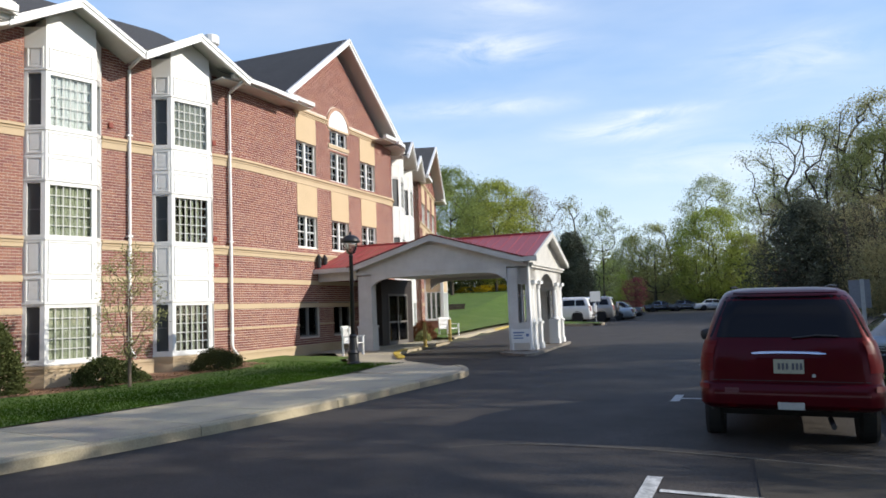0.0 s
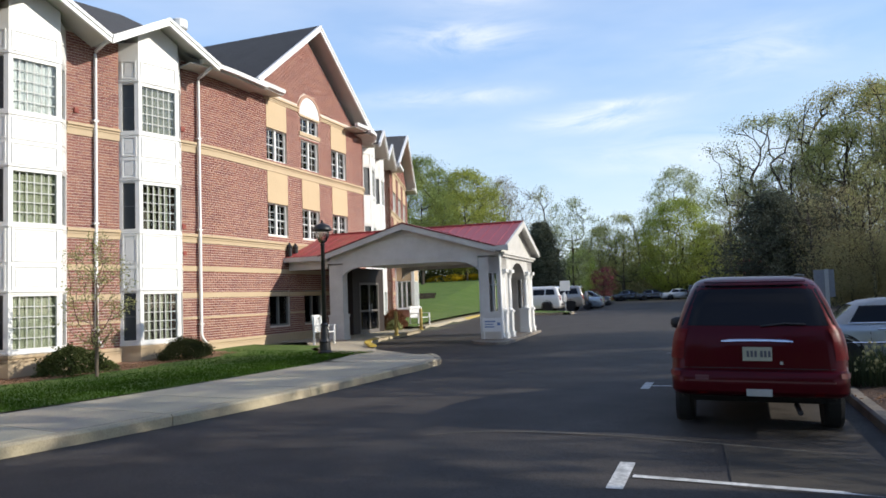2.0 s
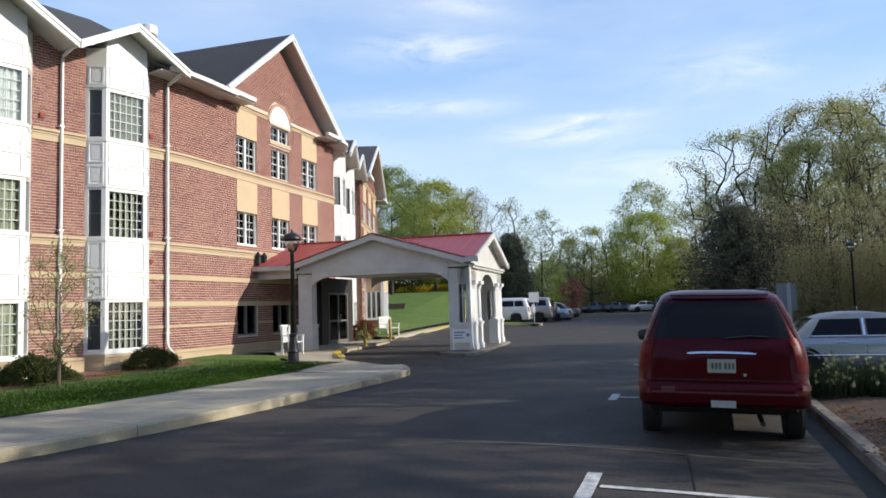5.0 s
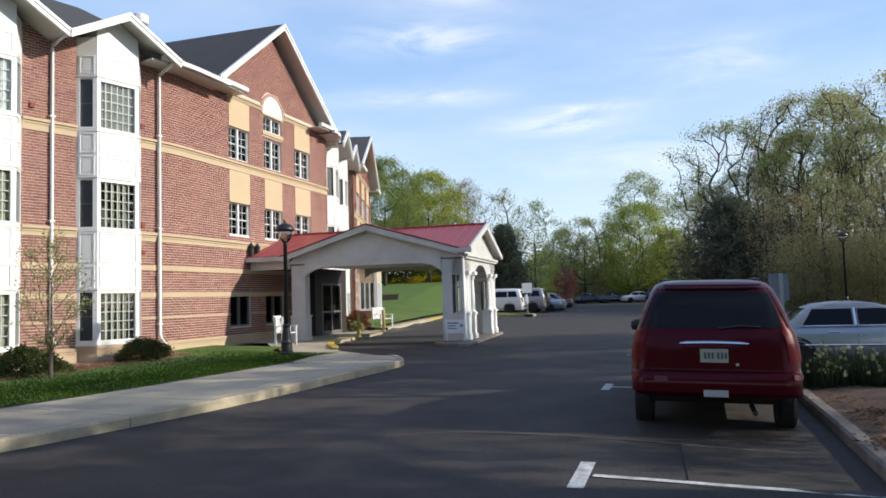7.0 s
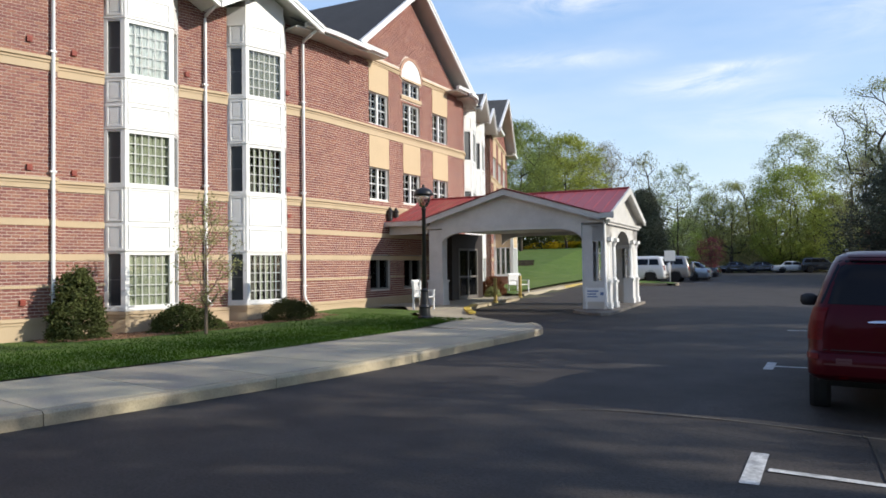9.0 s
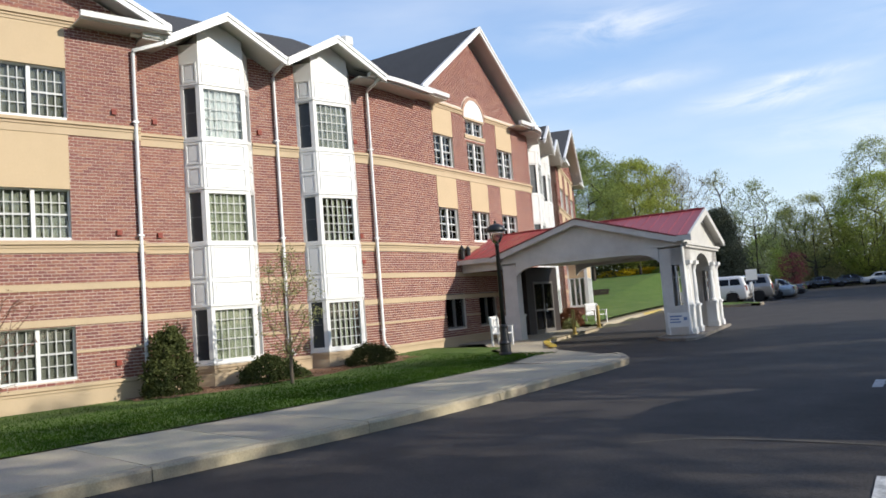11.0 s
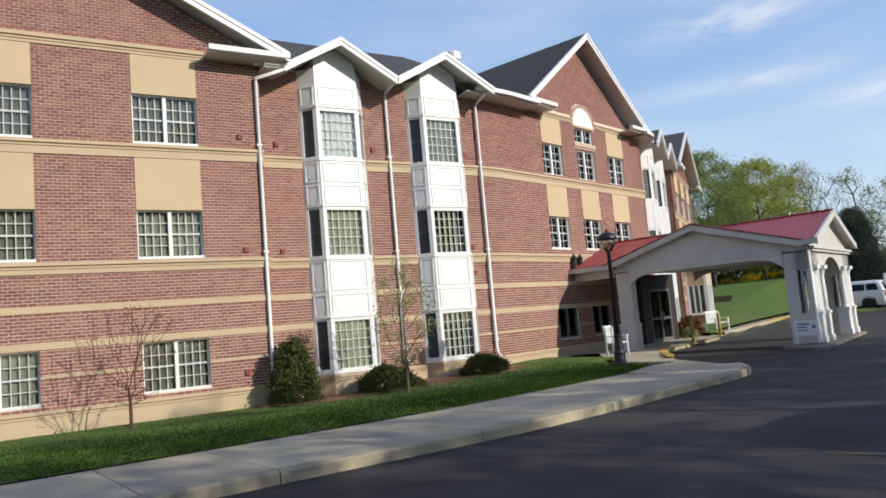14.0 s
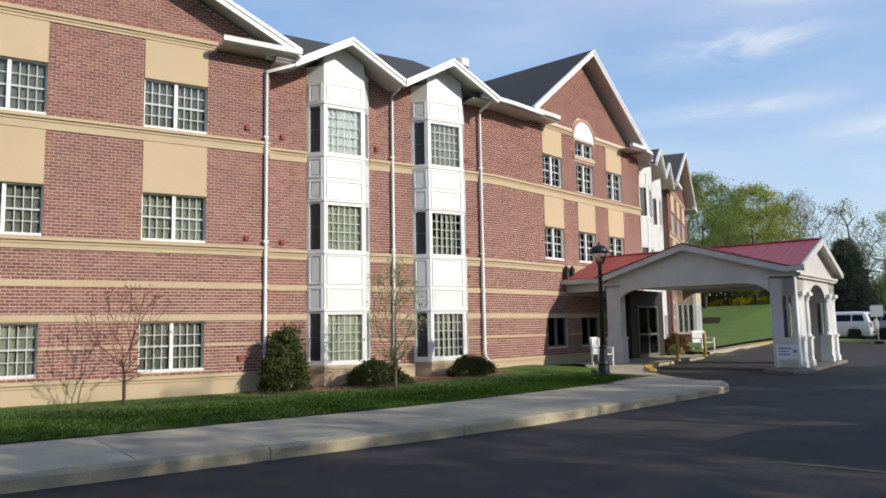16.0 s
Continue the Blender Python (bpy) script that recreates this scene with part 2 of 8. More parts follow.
M_LINE = surf("road_paint", (0.62, 0.62, 0.6), 0.7, vary=0.5, scale=9, grain=35, grain_amt=0.25, bump=0.2, tone=(0.25, 0.25, 0.24))
M_YELLOW = surf("yellow_paint", (0.74, 0.53, 0.09), 0.6, vary=0.2, scale=4, grain=35, bump=0.2)
M_LAWN = surf("lawn", (0.070, 0.134, 0.012), 0.95, vary=0.22, scale=0.8, grain=30, grain_amt=0.45, bump=0.8, bump_dist=0.03, tone=(0.13, 0.18, 0.035))
M_FLOOR = surf("wood_floor_litter", (0.10, 0.085, 0.05), 0.95, vary=0.3, scale=0.2, grain=3, grain_amt=0.4, bump=0.6, bump_dist=0.05, tone=(0.06, 0.08, 0.03))
M_MULCH = surf("mulch", (0.30, 0.165, 0.095), 0.95, vary=0.3, scale=3, grain=30, grain_amt=0.5, bump=1.0, bump_dist=0.03)
M_BARK = surf("bark", (0.065, 0.053, 0.042), 0.95, vary=0.25, scale=2, grain=25, grain_amt=0.3, bump=0.8, bump_dist=0.02)
M_BLACK = surf("black_metal", (0.015, 0.015, 0.016), 0.4, vary=0.1, bump=0.1)
M_BOARD = surf("brown_board", (0.30, 0.12, 0.05), 0.8, vary=0.2)
M_STEEL = surf("galvanised_steel", (0.42, 0.45, 0.48), 0.45, metal=0.6, vary=0.15, bump=0.1)
L_BRIGHT = leaf_mat("spring_leaf", (0.32, 0.395, 0.10), 0.5)
L_GREEN = leaf_mat("green_leaf", (0.30, 0.345, 0.12), 0.5)
L_OLIVE = leaf_mat("budding_leaf", (0.37, 0.385, 0.18))
L_PALE = leaf_mat("pale_new_leaf", (0.36, 0.39, 0.19), 0.5)
L_GOLD = leaf_mat("golden_new_leaf", (0.42, 0.395, 0.15), 0.5)
L_DARK = leaf_mat("evergreen_needle", (0.12, 0.132, 0.095), 0.25)
L_SHRUB = leaf_mat("shrub_leaf", (0.095, 0.12, 0.045), 0.35)
L_HEDGE = leaf_mat("clipped_leaf", (0.06, 0.075, 0.032), 0.3, 0.25)
L_BRUSH = leaf_mat("brushwood", (0.33, 0.305, 0.165), 0.5, 0.15)
L_PINK = leaf_mat("redbud_bloom", (0.28, 0.10, 0.10), 0.4)
L_YELLOW = leaf_mat("forsythia_bloom", (0.55, 0.42, 0.03), 0.4)
L_BROWNLEAF = leaf_mat("russet_bud", (0.22, 0.12, 0.06), 0.4)

# ------------------------------------------------------------ building blocks


def box(bm, x0, x1, y0, y1, z0, z1, m=None):
    vs = [bm.verts.new(p) for p in ((x0, y0, z0), (x1, y0, z0), (x1, y1, z0), (x0, y1, z0), (x0, y0, z1), (x1, y0, z1), (x1, y1, z1), (x0, y1, z1))]
    for f in ((0, 3, 2, 1), (4, 5, 6, 7), (0, 1, 5, 4), (1, 2, 6, 5), (2, 3, 7, 6), (3, 0, 4, 7)):
        bm.faces.new([vs[i] for i in f])
    if m is not None:
        bmesh.ops.transform(bm, matrix=m, verts=vs)
    return vs


def prism(bm, poly, axis, lo, hi, m=None):
    """A polygon of two coordinates, pushed along the third axis from lo to hi."""
    def at(p, v):
        return {0: (v, p[0], p[1]), 1: (p[0], v, p[1]), 2: (p[0], p[1], v)}[axis]
    a = [bm.verts.new(at(p, lo)) for p in poly]
    b = [bm.verts.new(at(p, hi)) for p in poly]
    bm.faces.new(a[::-1])
    bm.faces.new(b)
    n = len(poly)
    for i in range(n):
        bm.faces.new((a[i], a[(i + 1) % n], b[(i + 1) % n], b[i]))
    if m is not None:
        bmesh.ops.transform(bm, matrix=m, verts=a + b)
    return a + b


def tube(bm, pts, radii, seg=8, cap=True):
    """A round bar along points, with a radius at each."""
    pts = [Vector(p) for p in pts]
    rings = []
    for i, p in enumerate(pts):
        d = (pts[min(i + 1, len(pts) - 1)] - pts[max(i - 1, 0)]).normalized()
        side = d.cross(Vector((0, 0, 1))) if abs(d.z) < 0.95 else d.cross(Vector((1, 0, 0)))
        side.normalize()
        up = side.cross(d)
        r = radii[i] if hasattr(radii, "__len__") else radii
        rings.append([bm.verts.new(p + (side * math.cos(2 * math.pi * k / seg) + up * math.sin(2 * math.pi * k / seg)) * r) for k in range(seg)])
    for a, b in zip(rings, rings[1:]):
        for k in range(seg):
            bm.faces.new((a[k], a[(k + 1) % seg], b[(k + 1) % seg], b[k]))
    if cap:
        bm.faces.new(rings[0][::-1])
        bm.faces.new(rings[-1])


def lathe(bm, prof, seg=16, c=(0, 0)):
    rings = [[bm.verts.new((c[0] + r * math.cos(2 * math.pi * k / seg), c[1] + r * math.sin(2 * math.pi * k / seg), z)) for k in range(seg)] for r, z in prof]
    for a, b in zip(rings, rings[1:]):
        for k in range(seg):
            bm.faces.new((a[k], a[(k + 1) % seg], b[(k + 1) % seg], b[k]))
    bm.faces.new(rings[0][::-1])
    bm.faces.new(rings[-1])


def to_mesh(name, bm, material, smooth=False, fix=True):
    if fix:
        bmesh.ops.recalc_face_normals(bm, faces=bm.faces)
    me = bpy.data.meshes.new(name)
    bm.to_mesh(me)
    bm.free()
    me.materials.append(material)
    if smooth:
        me.shade_smooth()
    return me


def part(name, bm, material, parent=None, label="", m=None, smooth=False, fix=True):
    me = bm if isinstance(bm, bpy.types.Mesh) else to_mesh(name, bm, material, smooth, fix)
    ob = new(name, me)
    if parent is not None:
        ob.parent = parent
    if m is not None:
        ob.matrix_basis = m
    if label:
        ob["label"] = label
    return ob


def thing(name, label, category, group="", kind="", m=None):
    ob = new(name)
    ob.empty_display_size = 0.2
    if m is not None:
        ob.matrix_basis = m
    return tagged(ob, label, category, group, kind)


def setting(name, bm, material, label, category, smooth=False, kind="structure", fix=True):
    ob = part(name, bm, material, None, smooth=smooth, fix=fix)
    return tagged(ob, label, category, "", kind)


def sheet(name, verts, faces, material):
    me = bpy.data.meshes.new(name)
    me.from_pydata(verts, [], faces)
    me.materials.append(material)
    return me

# ------------------------------------------------------------ plan
TURN = 16.0                                       # the facade bends by this much at each rounded corner
MC = pose(-21.93, 18.35, 0, 0, 0, TURN)           # entrance front: x outward, y along, away from the camera
MA = pose(-21.0, 15.11, 0)                        # near wing: x outward, y along (towards the entrance)
MB = MC @ pose(-0.75, 9.25, 0, 0, 0, 18.0)        # far wing
R_ARC, CUT = 7.115, 1.0                           # rounded corners
COURSE, BRICK_L = 0.0813, 0.203


def smooth01(a, b, v):
    t = min(1.0, max(0.0, (v - a) / (b - a)))
    return t * t * (3 - 2 * t)


def road_z(x, y):
    """Nearly level; it falls a little to the gutter beside the parked cars and rises farther off."""
    return 0.30 * smooth01(32, 56, math.hypot(x, y)) - 0.13 * smooth01(-4.5, -0.5, x) * smooth01(4, 9, y) * smooth01(34, 22, y)


KERB = [(-7.4, -30), (-8.0, -14), (-8.55, -4), (-8.75, 1.0), (-8.95, 3.5), (-9.1, 5.5), (-9.3, 7.2), (-9.68, 9.2), (-10.15, 11.2), (-10.55, 13.0)]
TIP = [(-10.75, 13.7), (-11.0, 14.4), (-11.5, 15.05), (-12.2, 15.7), (-13.2, 16.5), (-14.6, 17.2), (-16.3, 18.1), (-17.9, 19.6), (-19.3, 21.5), (-20.3, 23.6), (-21.3, 26.0), (-22.3, 28.0)]
FARKERB = [(-23.3, 29.5), (-24.8, 33.2), (-26.4, 37.4), (-27.8, 41.5), (-28.9, 44.6), (-30.5, 49.0), (-35.0, 62.0), (-42.0, 84.0)]
EDGE = KERB + TIP + FARKERB


def edge_x(y):
    for (xa, ya), (xb, yb) in zip(EDGE, EDGE[1:]):
        if ya <= y <= yb:
            return xa + (xb - xa) * (y - ya) / (yb - ya)
    return EDGE[0][0] if y < EDGE[0][1] else EDGE[-1][0]


def lawn_z(x, y):
    """Lawn: level with the walk, dipping a little to the near wing, a bank rising beyond the far wing."""
    c = MC.inverted() @ Vector((x, y, 0))
    wall = -0.12 + 0.28 * smooth01(8.5, 17.5, y)
    t = smooth01(0, 1, (-12.4 - x) / 8.0)
    z = 0.14 * (1 - t) + wall * t
    z += 2.85 * smooth01(18, 50, c.y) * smooth01(2.0, -6.0, c.x)
    z += 0.12 * smooth01(6, 14, c.y) * smooth01(40, 20, c.y)
    return z


def build_ground():
    xs = [-700, -300, -160] + list(np.linspace(-110, 40, 76)) + [100, 300, 700]
    ys = [-300, -120] + list(np.linspace(-60, 130, 96)) + [200, 400, 900]
    v = []
    for y in ys:
        for x in xs:
            z = -0.06
            if x < edge_x(y) - 0.3:
                z = lawn_z(x, y) - 0.10
            z += road_z(x, y) if x > -40 else 0.0
            v.append((x, y, z - 0.02))
    n = len(xs)
    f = [(j * n + i, j * n + i + 1, (j + 1) * n + i + 1, (j + 1) * n + i) for j in range(len(ys) - 1) for i in range(n - 1)]
    ob = new("ground", sheet("ground", v, f, M_FLOOR))
    tagged(ob, "leaf-littered earth and grass reaching under the woods", "ground", kind="structure")


def build_road():
    ys = list(np.linspace(-30, 110, 141))
    v, f = [], []
    cols = 12
    for y in ys:
        a = edge_x(y) - 0.05
        b = 14.0
        for i in range(cols + 1):
            x = a + (b - a) * i / cols
            v.append((x, y, road_z(x, y)))
    for j in range(len(ys) - 1):
        for i in range(cols):
            k = j * (cols + 1) + i
            f.append((k, k + 1, k + cols + 2, k + cols + 1))
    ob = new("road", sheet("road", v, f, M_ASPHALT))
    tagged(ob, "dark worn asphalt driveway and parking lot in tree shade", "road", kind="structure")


def offset_line(pts, d):
    out = []
    for i, p in enumerate(pts):
        a, b = Vector(pts[max(i - 1, 0)]), Vector(pts[min(i + 1, len(pts) - 1)])
        t = (b - a).normalized()
        out.append((p[0] - t.y * d, p[1] + t.x * d))
    return out


def resample(pts, step):
    out, left = [Vector(pts[0])], 0.0
    for a, b in zip(pts, pts[1:]):
        a, b = Vector(a), Vector(b)
        length = (b - a).length
        d = step - left
        while d <= length:
            out.append(a + (b - a) * d / length)
            d += step
        left = length - (d - step)
    return out


def smooth_line(pts, step):
    """A rounded line through the points."""
    dense = []
    p = [Vector(q) for q in pts]
    for i in range(len(p) - 1):
        a, b, c, d = p[max(i - 1, 0)], p[i], p[i + 1], p[min(i + 2, len(p) - 1)]
        for k in range(8):
            t = k / 8
            dense.append(0.5 * ((2 * b) + (c - a) * t + (2 * a - 5 * b + 4 * c - d) * t * t + (3 * b - a - 3 * c + d) * t ** 3))
    dense.append(p[-1])
    return resample(dense, step)


def build_kerb():
    line = smooth_line(KERB + TIP, 0.5)
    kerb = thing("kerb", "weathered concrete kerb with dark stains and open joints", "kerb", kind="structure")
    rnd = random.Random(4)
    per = 6
    for s in range(0, len(line) - 1, per):
        seg = line[s:s + per + 1]
        if len(seg) < 2:
            break
        out_, in_ = [(p.x, p.y) for p in seg], offset_line([(p.x, p.y) for p in seg], 0.16)
        bm = bmesh.new()
        rows = []
        for i, (o, q) in enumerate(zip(out_, in_)):
            sh = 0.006 if i == 0 else (-0.006 if i == len(seg) - 1 else 0)
            t = (Vector(out_[min(i + 1, len(seg) - 1)]) - Vector(out_[max(i - 1, 0)])).normalized()
            o, q = Vector(o) + t * sh, Vector(q) + t * sh
            fr = max(smooth01(-13.2, -12.0, o.x), smooth01(-16.2, -17.2, o.x)) if o.y > 14.5 else 1.0
            top = 0.02 + 0.135 * fr
            mid = o + (q - o) * 0.2
            rows.append([bm.verts.new(c) for c in ((o.x, o.y, -0.1), (o.x, o.y, top - 0.03), (mid.x, mid.y, top), (q.x, q.y, top + 0.002), (q.x, q.y, -0.1))])
        for a, b in zip(rows, rows[1:]):
            for k in range(4):
                bm.faces.new((a[k], a[k + 1], b[k + 1], b[k]))
        bm.faces.new(rows[0])
        bm.faces.new(rows[-1][::-1])
        part("kerb_stone", bm, M_KERB, kerb)
    return line


def build_walk():
    """Concrete walk of slabs between the kerb and the lawn."""
    line = smooth_line(KERB + TIP[:2], 1.5)
    edge_in = [Vector(p) for p in offset_line([(p.x, p.y) for p in line], 0.163)]
    edge_out = [Vector(p) for p in offset_line([(p.x, p.y) for p in line], 2.62)]
    walk_ = thing("pavement", "pale concrete walkway of broad slabs with dark joints", "pavement", kind="structure")
    for i in range(len(line) - 1):
        a, b = line[i], line[i + 1]
        g = (b - a).normalized() * 0.008
        q = [edge_in[i] + g, edge_in[i + 1] - g, edge_out[i + 1] - g, edge_out[i] + g]
        bm = bmesh.new()
        prism(bm, [(p.x, p.y) for p in q], 2, -0.05, 0.16)
        part("slab", bm, M_CONC, walk_)
    bm = bmesh.new()
    poly = [(-10.72, 13.0), (-10.92, 13.75), (-11.15, 14.35), (-11.62, 14.95), (-12.3, 15.55), (-13.15, 16.25), (-14.55, 16.98), (-16.15, 17.85), (-17.75, 19.35), (-19.15, 21.3), (-20.15, 23.45), (-21.15, 25.9), (-22.15, 27.95), (-23.9, 28.6), (-24.2, 27.0), (-21.95, 18.9), (-20.6, 19.0), (-18.2, 17.0), (-15.9, 15.7), (-14.2, 14.7), (-13.3, 13.0)]
    cv = [bm.verts.new((x, y, 0.03 + 0.125 * max(smooth01(-13.2, -12.0, x), smooth01(-16.2, -17.2, x), smooth01(16.4, 15.2, y)))) for x, y in poly]
    bm.faces.new(cv)
    bmesh.ops.triangulate(bm, faces=bm.faces)
    part("entrance_slab", bm, M_CONC, walk_)


def build_lawn():
    """Grass between the walk and the building, with real blades near the walk's edge."""
    v, f = [], []
    ys = list(np.linspace(-30, 17.2, 95))
    line = smooth_line(KERB + TIP[:3], 0.25)
    inner = [p + Vector((-2.70, 0.0)) for p in line]
    def inner_x(y):
        return min(inner, key=lambda p: abs(p.y - y)).x - (0.9 * smooth01(12.0, 15.0, y)) - 2.6 * smooth01(14.2, 16.6, y)
    cols = 14
    for y in ys:
        a, b = -21.3, inner_x(y)
        for i in range(cols + 1):
            x = a + (b - a) * i / cols
            v.append((x, y, lawn_z(x, y) + 0.03 + 0.012 * noise.noise((x * 1.3, y * 1.3, 0))))
    n = cols + 1
    for j in range(len(ys) - 1):
        for i in range(cols):
            k = j * n + i
            f.append((k, k + 1, k + n + 1, k + n))
    ob = new("lawn", sheet("lawn", v, f, M_LAWN))
    tagged(ob, "short green lawn, half in tree shade", "lawn", kind="structure")
    # far bank
    v, f = [], []
    us = list(np.linspace(9.5, 75, 50))
    for u in us:
        p = MC @ Vector((0, u, 0))
        for i in range(17):
            frac = i / 16
            e = edge_x(p.y) + 0.0
            x = e - 0.25 - 48 * frac ** 1.5
            y = p.y + 8 * frac
            v.append((x, y, lawn_z(x, y) + 0.06 + (road_z(x, y) * (1 - frac) if frac < 1 else 0)))
    for j in range(len(us) - 1):
        for i in range(16):
            k = j * 17 + i
            f.append((k, k + 1, k + 18, k + 17))
    ob = new("lawn_bank", sheet("lawn_bank", v, f, M_LAWN))
    tagged(ob, "sunlit green grass bank rising behind the driveway", "lawn", kind="structure")
    # kerb along the far drive
    bm = bmesh.new()
    pts = smooth_line(FARKERB, 0.8)
    q = offset_line([(p.x, p.y) for p in pts], 0.16)
    wk = offset_line([(p.x, p.y) for p in pts], 1.5)
    rows = []
    for p, i_, w_ in zip(pts, q, wk):
        z = road_z(p.x, p.y) + 0.16
        rows.append([bm.verts.new(c) for c in ((p.x, p.y, z - 0.3), (p.x, p.y, z), (*i_, z + 0.01), (*w_, z + 0.02), (*w_, z - 0.3))])
    for a, b in zip(rows, rows[1:]):
        for k in range(4):
            bm.faces.new((a[k], a[k + 1], b[k + 1], b[k]))
    setting("pavement_far", bm, M_CONC, "pale concrete walk along the far driveway edge", "pavement")


build_ground()
build_road()
build_kerb()
build_walk()
build_lawn()

# ------------------------------------------------------------ the building

building = thing("apartment_building", "three-storey red brick building with tan stone bands and white bay windows", "building")


def flat(s, n, z):
    return Vector((n, s, z))


def arc_place(y0, r=R_ARC):
    def place(s, n, z):
        a = s / r
        return Vector((-r + (r + n) * math.cos(a), y0 + (r + n) * math.sin(a), z))
    return place


ARC_L = R_ARC * radians(TURN)


def strip(bm, place, s0, s1, z0, z1, n0, n1, step=99.0):
    """A bar along a facade, from s0 to s1."""
    k = max(1, int(math.ceil((s1 - s0) / step)))
    rings = []
    for i in range(k + 1):
        s = s0 + (s1 - s0) * i / k
        rings.append([bm.verts.new(place(s, n, z)) for n, z in ((n0, z0), (n1, z0), (n1, z1), (n0, z1))])
    for a, b in zip(rings, rings[1:]):
        for j in range(4):
            bm.faces.new((a[j], a[(j + 1) % 4], b[(j + 1) % 4], b[j]))
    bm.faces.new(rings[0][::-1])
    bm.faces.new(rings[-1])


def wall_cells(bm, place, s0, s1, z0, z1, holes, n0, n1, step=99.0):
    """A wall slab with openings, in one piece: two skins, reveals and edges."""
    ss = sorted({s0, s1, *(v for h in holes for v in h[:2] if s0 < v < s1)})
    fine = [ss[0]]
    for a, b in zip(ss, ss[1:]):
        k = max(1, int(math.ceil((b - a) / step)))
        fine += [a + (b - a) * (i + 1) / k for i in range(k)]
    ss = fine
    zs = sorted({z0, z1, *(v for h in holes for v in h[2:] if z0 < v < z1)})
    def solid(i, j):
        if not (0 <= i < len(ss) - 1 and 0 <= j < len(zs) - 1):
            return False
        ms, mz = (ss[i] + ss[i + 1]) / 2, (zs[j] + zs[j + 1]) / 2
        return not any(h[0] < ms < h[1] and h[2] < mz < h[3] for h in holes)
    cache = {}
    def v(i, j, n):
        if (i, j, n) not in cache:
            cache[i, j, n] = bm.verts.new(place(ss[i], n, zs[j]))
        return cache[i, j, n]
    for i in range(len(ss) - 1):
        for j in range(len(zs) - 1):
            if not solid(i, j):
                continue
            for n in (n0, n1):
                bm.faces.new((v(i, j, n), v(i + 1, j, n), v(i + 1, j + 1, n), v(i, j + 1, n)))
            for di, dj, a, b in ((-1, 0, (i, j), (i, j + 1)), (1, 0, (i + 1, j), (i + 1, j + 1)), (0, -1, (i, j), (i + 1, j)), (0, 1, (i, j + 1), (i + 1, j + 1))):
                if not solid(i + di, j + dj):
                    bm.faces.new((v(*a, n0), v(*b, n0), v(*b, n1), v(*a, n1)))


def brick_rows(s0, s1, z0, z1, holes, top=None):
    """Running-bond bricks of a facade: (start, end, low, high), cut at openings and under a gable's slope."""
    rnd = random.Random(int(100 * (s0 + s1 + z1)))
    k = 0
    z = z0
    while z + 0.05 < z1:
        lo, hi = z + 0.009, z + COURSE - 0.009
        mid = z + COURSE / 2
        spans = [(s0, s1)]
        if top:
            a, b = top(hi)
            spans = [(max(s0, a), min(s1, b))] if b - a > 0.2 else []
        for h in holes:
            if h[2] - 0.02 < mid < h[3] + 0.02:
                nxt = []
                for a, b in spans:
                    if h[0] > a:
                        nxt.append((a, min(b, h[0])))
                    if h[1] < b:
                        nxt.append((max(a, h[1]), b))
                spans = nxt
        for a, b in spans:
            s = math.floor(a / BRICK_L) * BRICK_L - (BRICK_L / 2 if k % 2 else 0)
            while s < b:
                p, q = max(s + 0.008, a + 0.002), min(s + BRICK_L - 0.008, b - 0.002)
                if q - p > 0.012:
                    yield p, q, lo, hi
                s += BRICK_L
        z += COURSE
        k += 1


def brick_mesh(name, place, rows, n0=-0.014):
    v, f = [], []
    rnd = random.Random(7)
    for p, q, lo, hi in rows:
        n = rnd.uniform(-0.002, 0.003)
        k = len(v)
        v += [place(s, m, z) for m in (n0, n) for s, z in ((p, lo), (q, lo), (q, hi), (p, hi))]
        f += [(k + 4, k + 5, k + 6, k + 7), (k, k + 1, k + 5, k + 4), (k + 1, k + 2, k + 6, k + 5), (k + 2, k + 3, k + 7, k + 6), (k + 3, k, k + 4, k + 7)]
    return sheet(name, v, f, M_BRICK)


BANDS = {"C": (6.60, 6.95), "D": (3.65, 3.93), "E": (2.73, 2.90), "F2": (1.87, 2.04), "G": (1.19, 1.255)}


def moulding(bm, place, s0, s1, prof, step=99.0):
    """A profile of (outward, height) run along a facade, in one piece."""
    k = max(1, int(math.ceil((s1 - s0) / step)))
    rings = [[bm.verts.new(place(s0 + (s1 - s0) * i / k, n, z)) for n, z in prof] for i in range(k + 1)]
    m = len(prof)
    for a, b in zip(rings, rings[1:]):
        for j in range(m):
            bm.faces.new((a[j], a[(j + 1) % m], b[(j + 1) % m], b[j]))
    bm.faces.new(rings[0][::-1])
    bm.faces.new(rings[-1])


def cornice(lo, hi, cap=0.155):
    c = hi - cap
    return [(-0.03, lo), (0.03, lo), (0.03, c), (0.055, c), (0.055, c + 0.045), (0.03, c + 0.045), (0.03, c + 0.075), (0.085, c + 0.075), (0.085, hi), (-0.03, hi)]


def bands(parent, m, place, spans, which, step=99.0):
    """Tan stone courses; C and D carry a stepped cornice."""
    for key in which:
        lo, hi = BANDS[key]
        for s0, s1 in spans:
            bm = bmesh.new()
            if key in "CD":
                moulding(bm, place, s0, s1, cornice(lo, hi), step)
            else:
                strip(bm, place, s0, s1, lo, hi, -0.03, 0.022, step)
            part("stone_band", bm, M_TAN, parent)


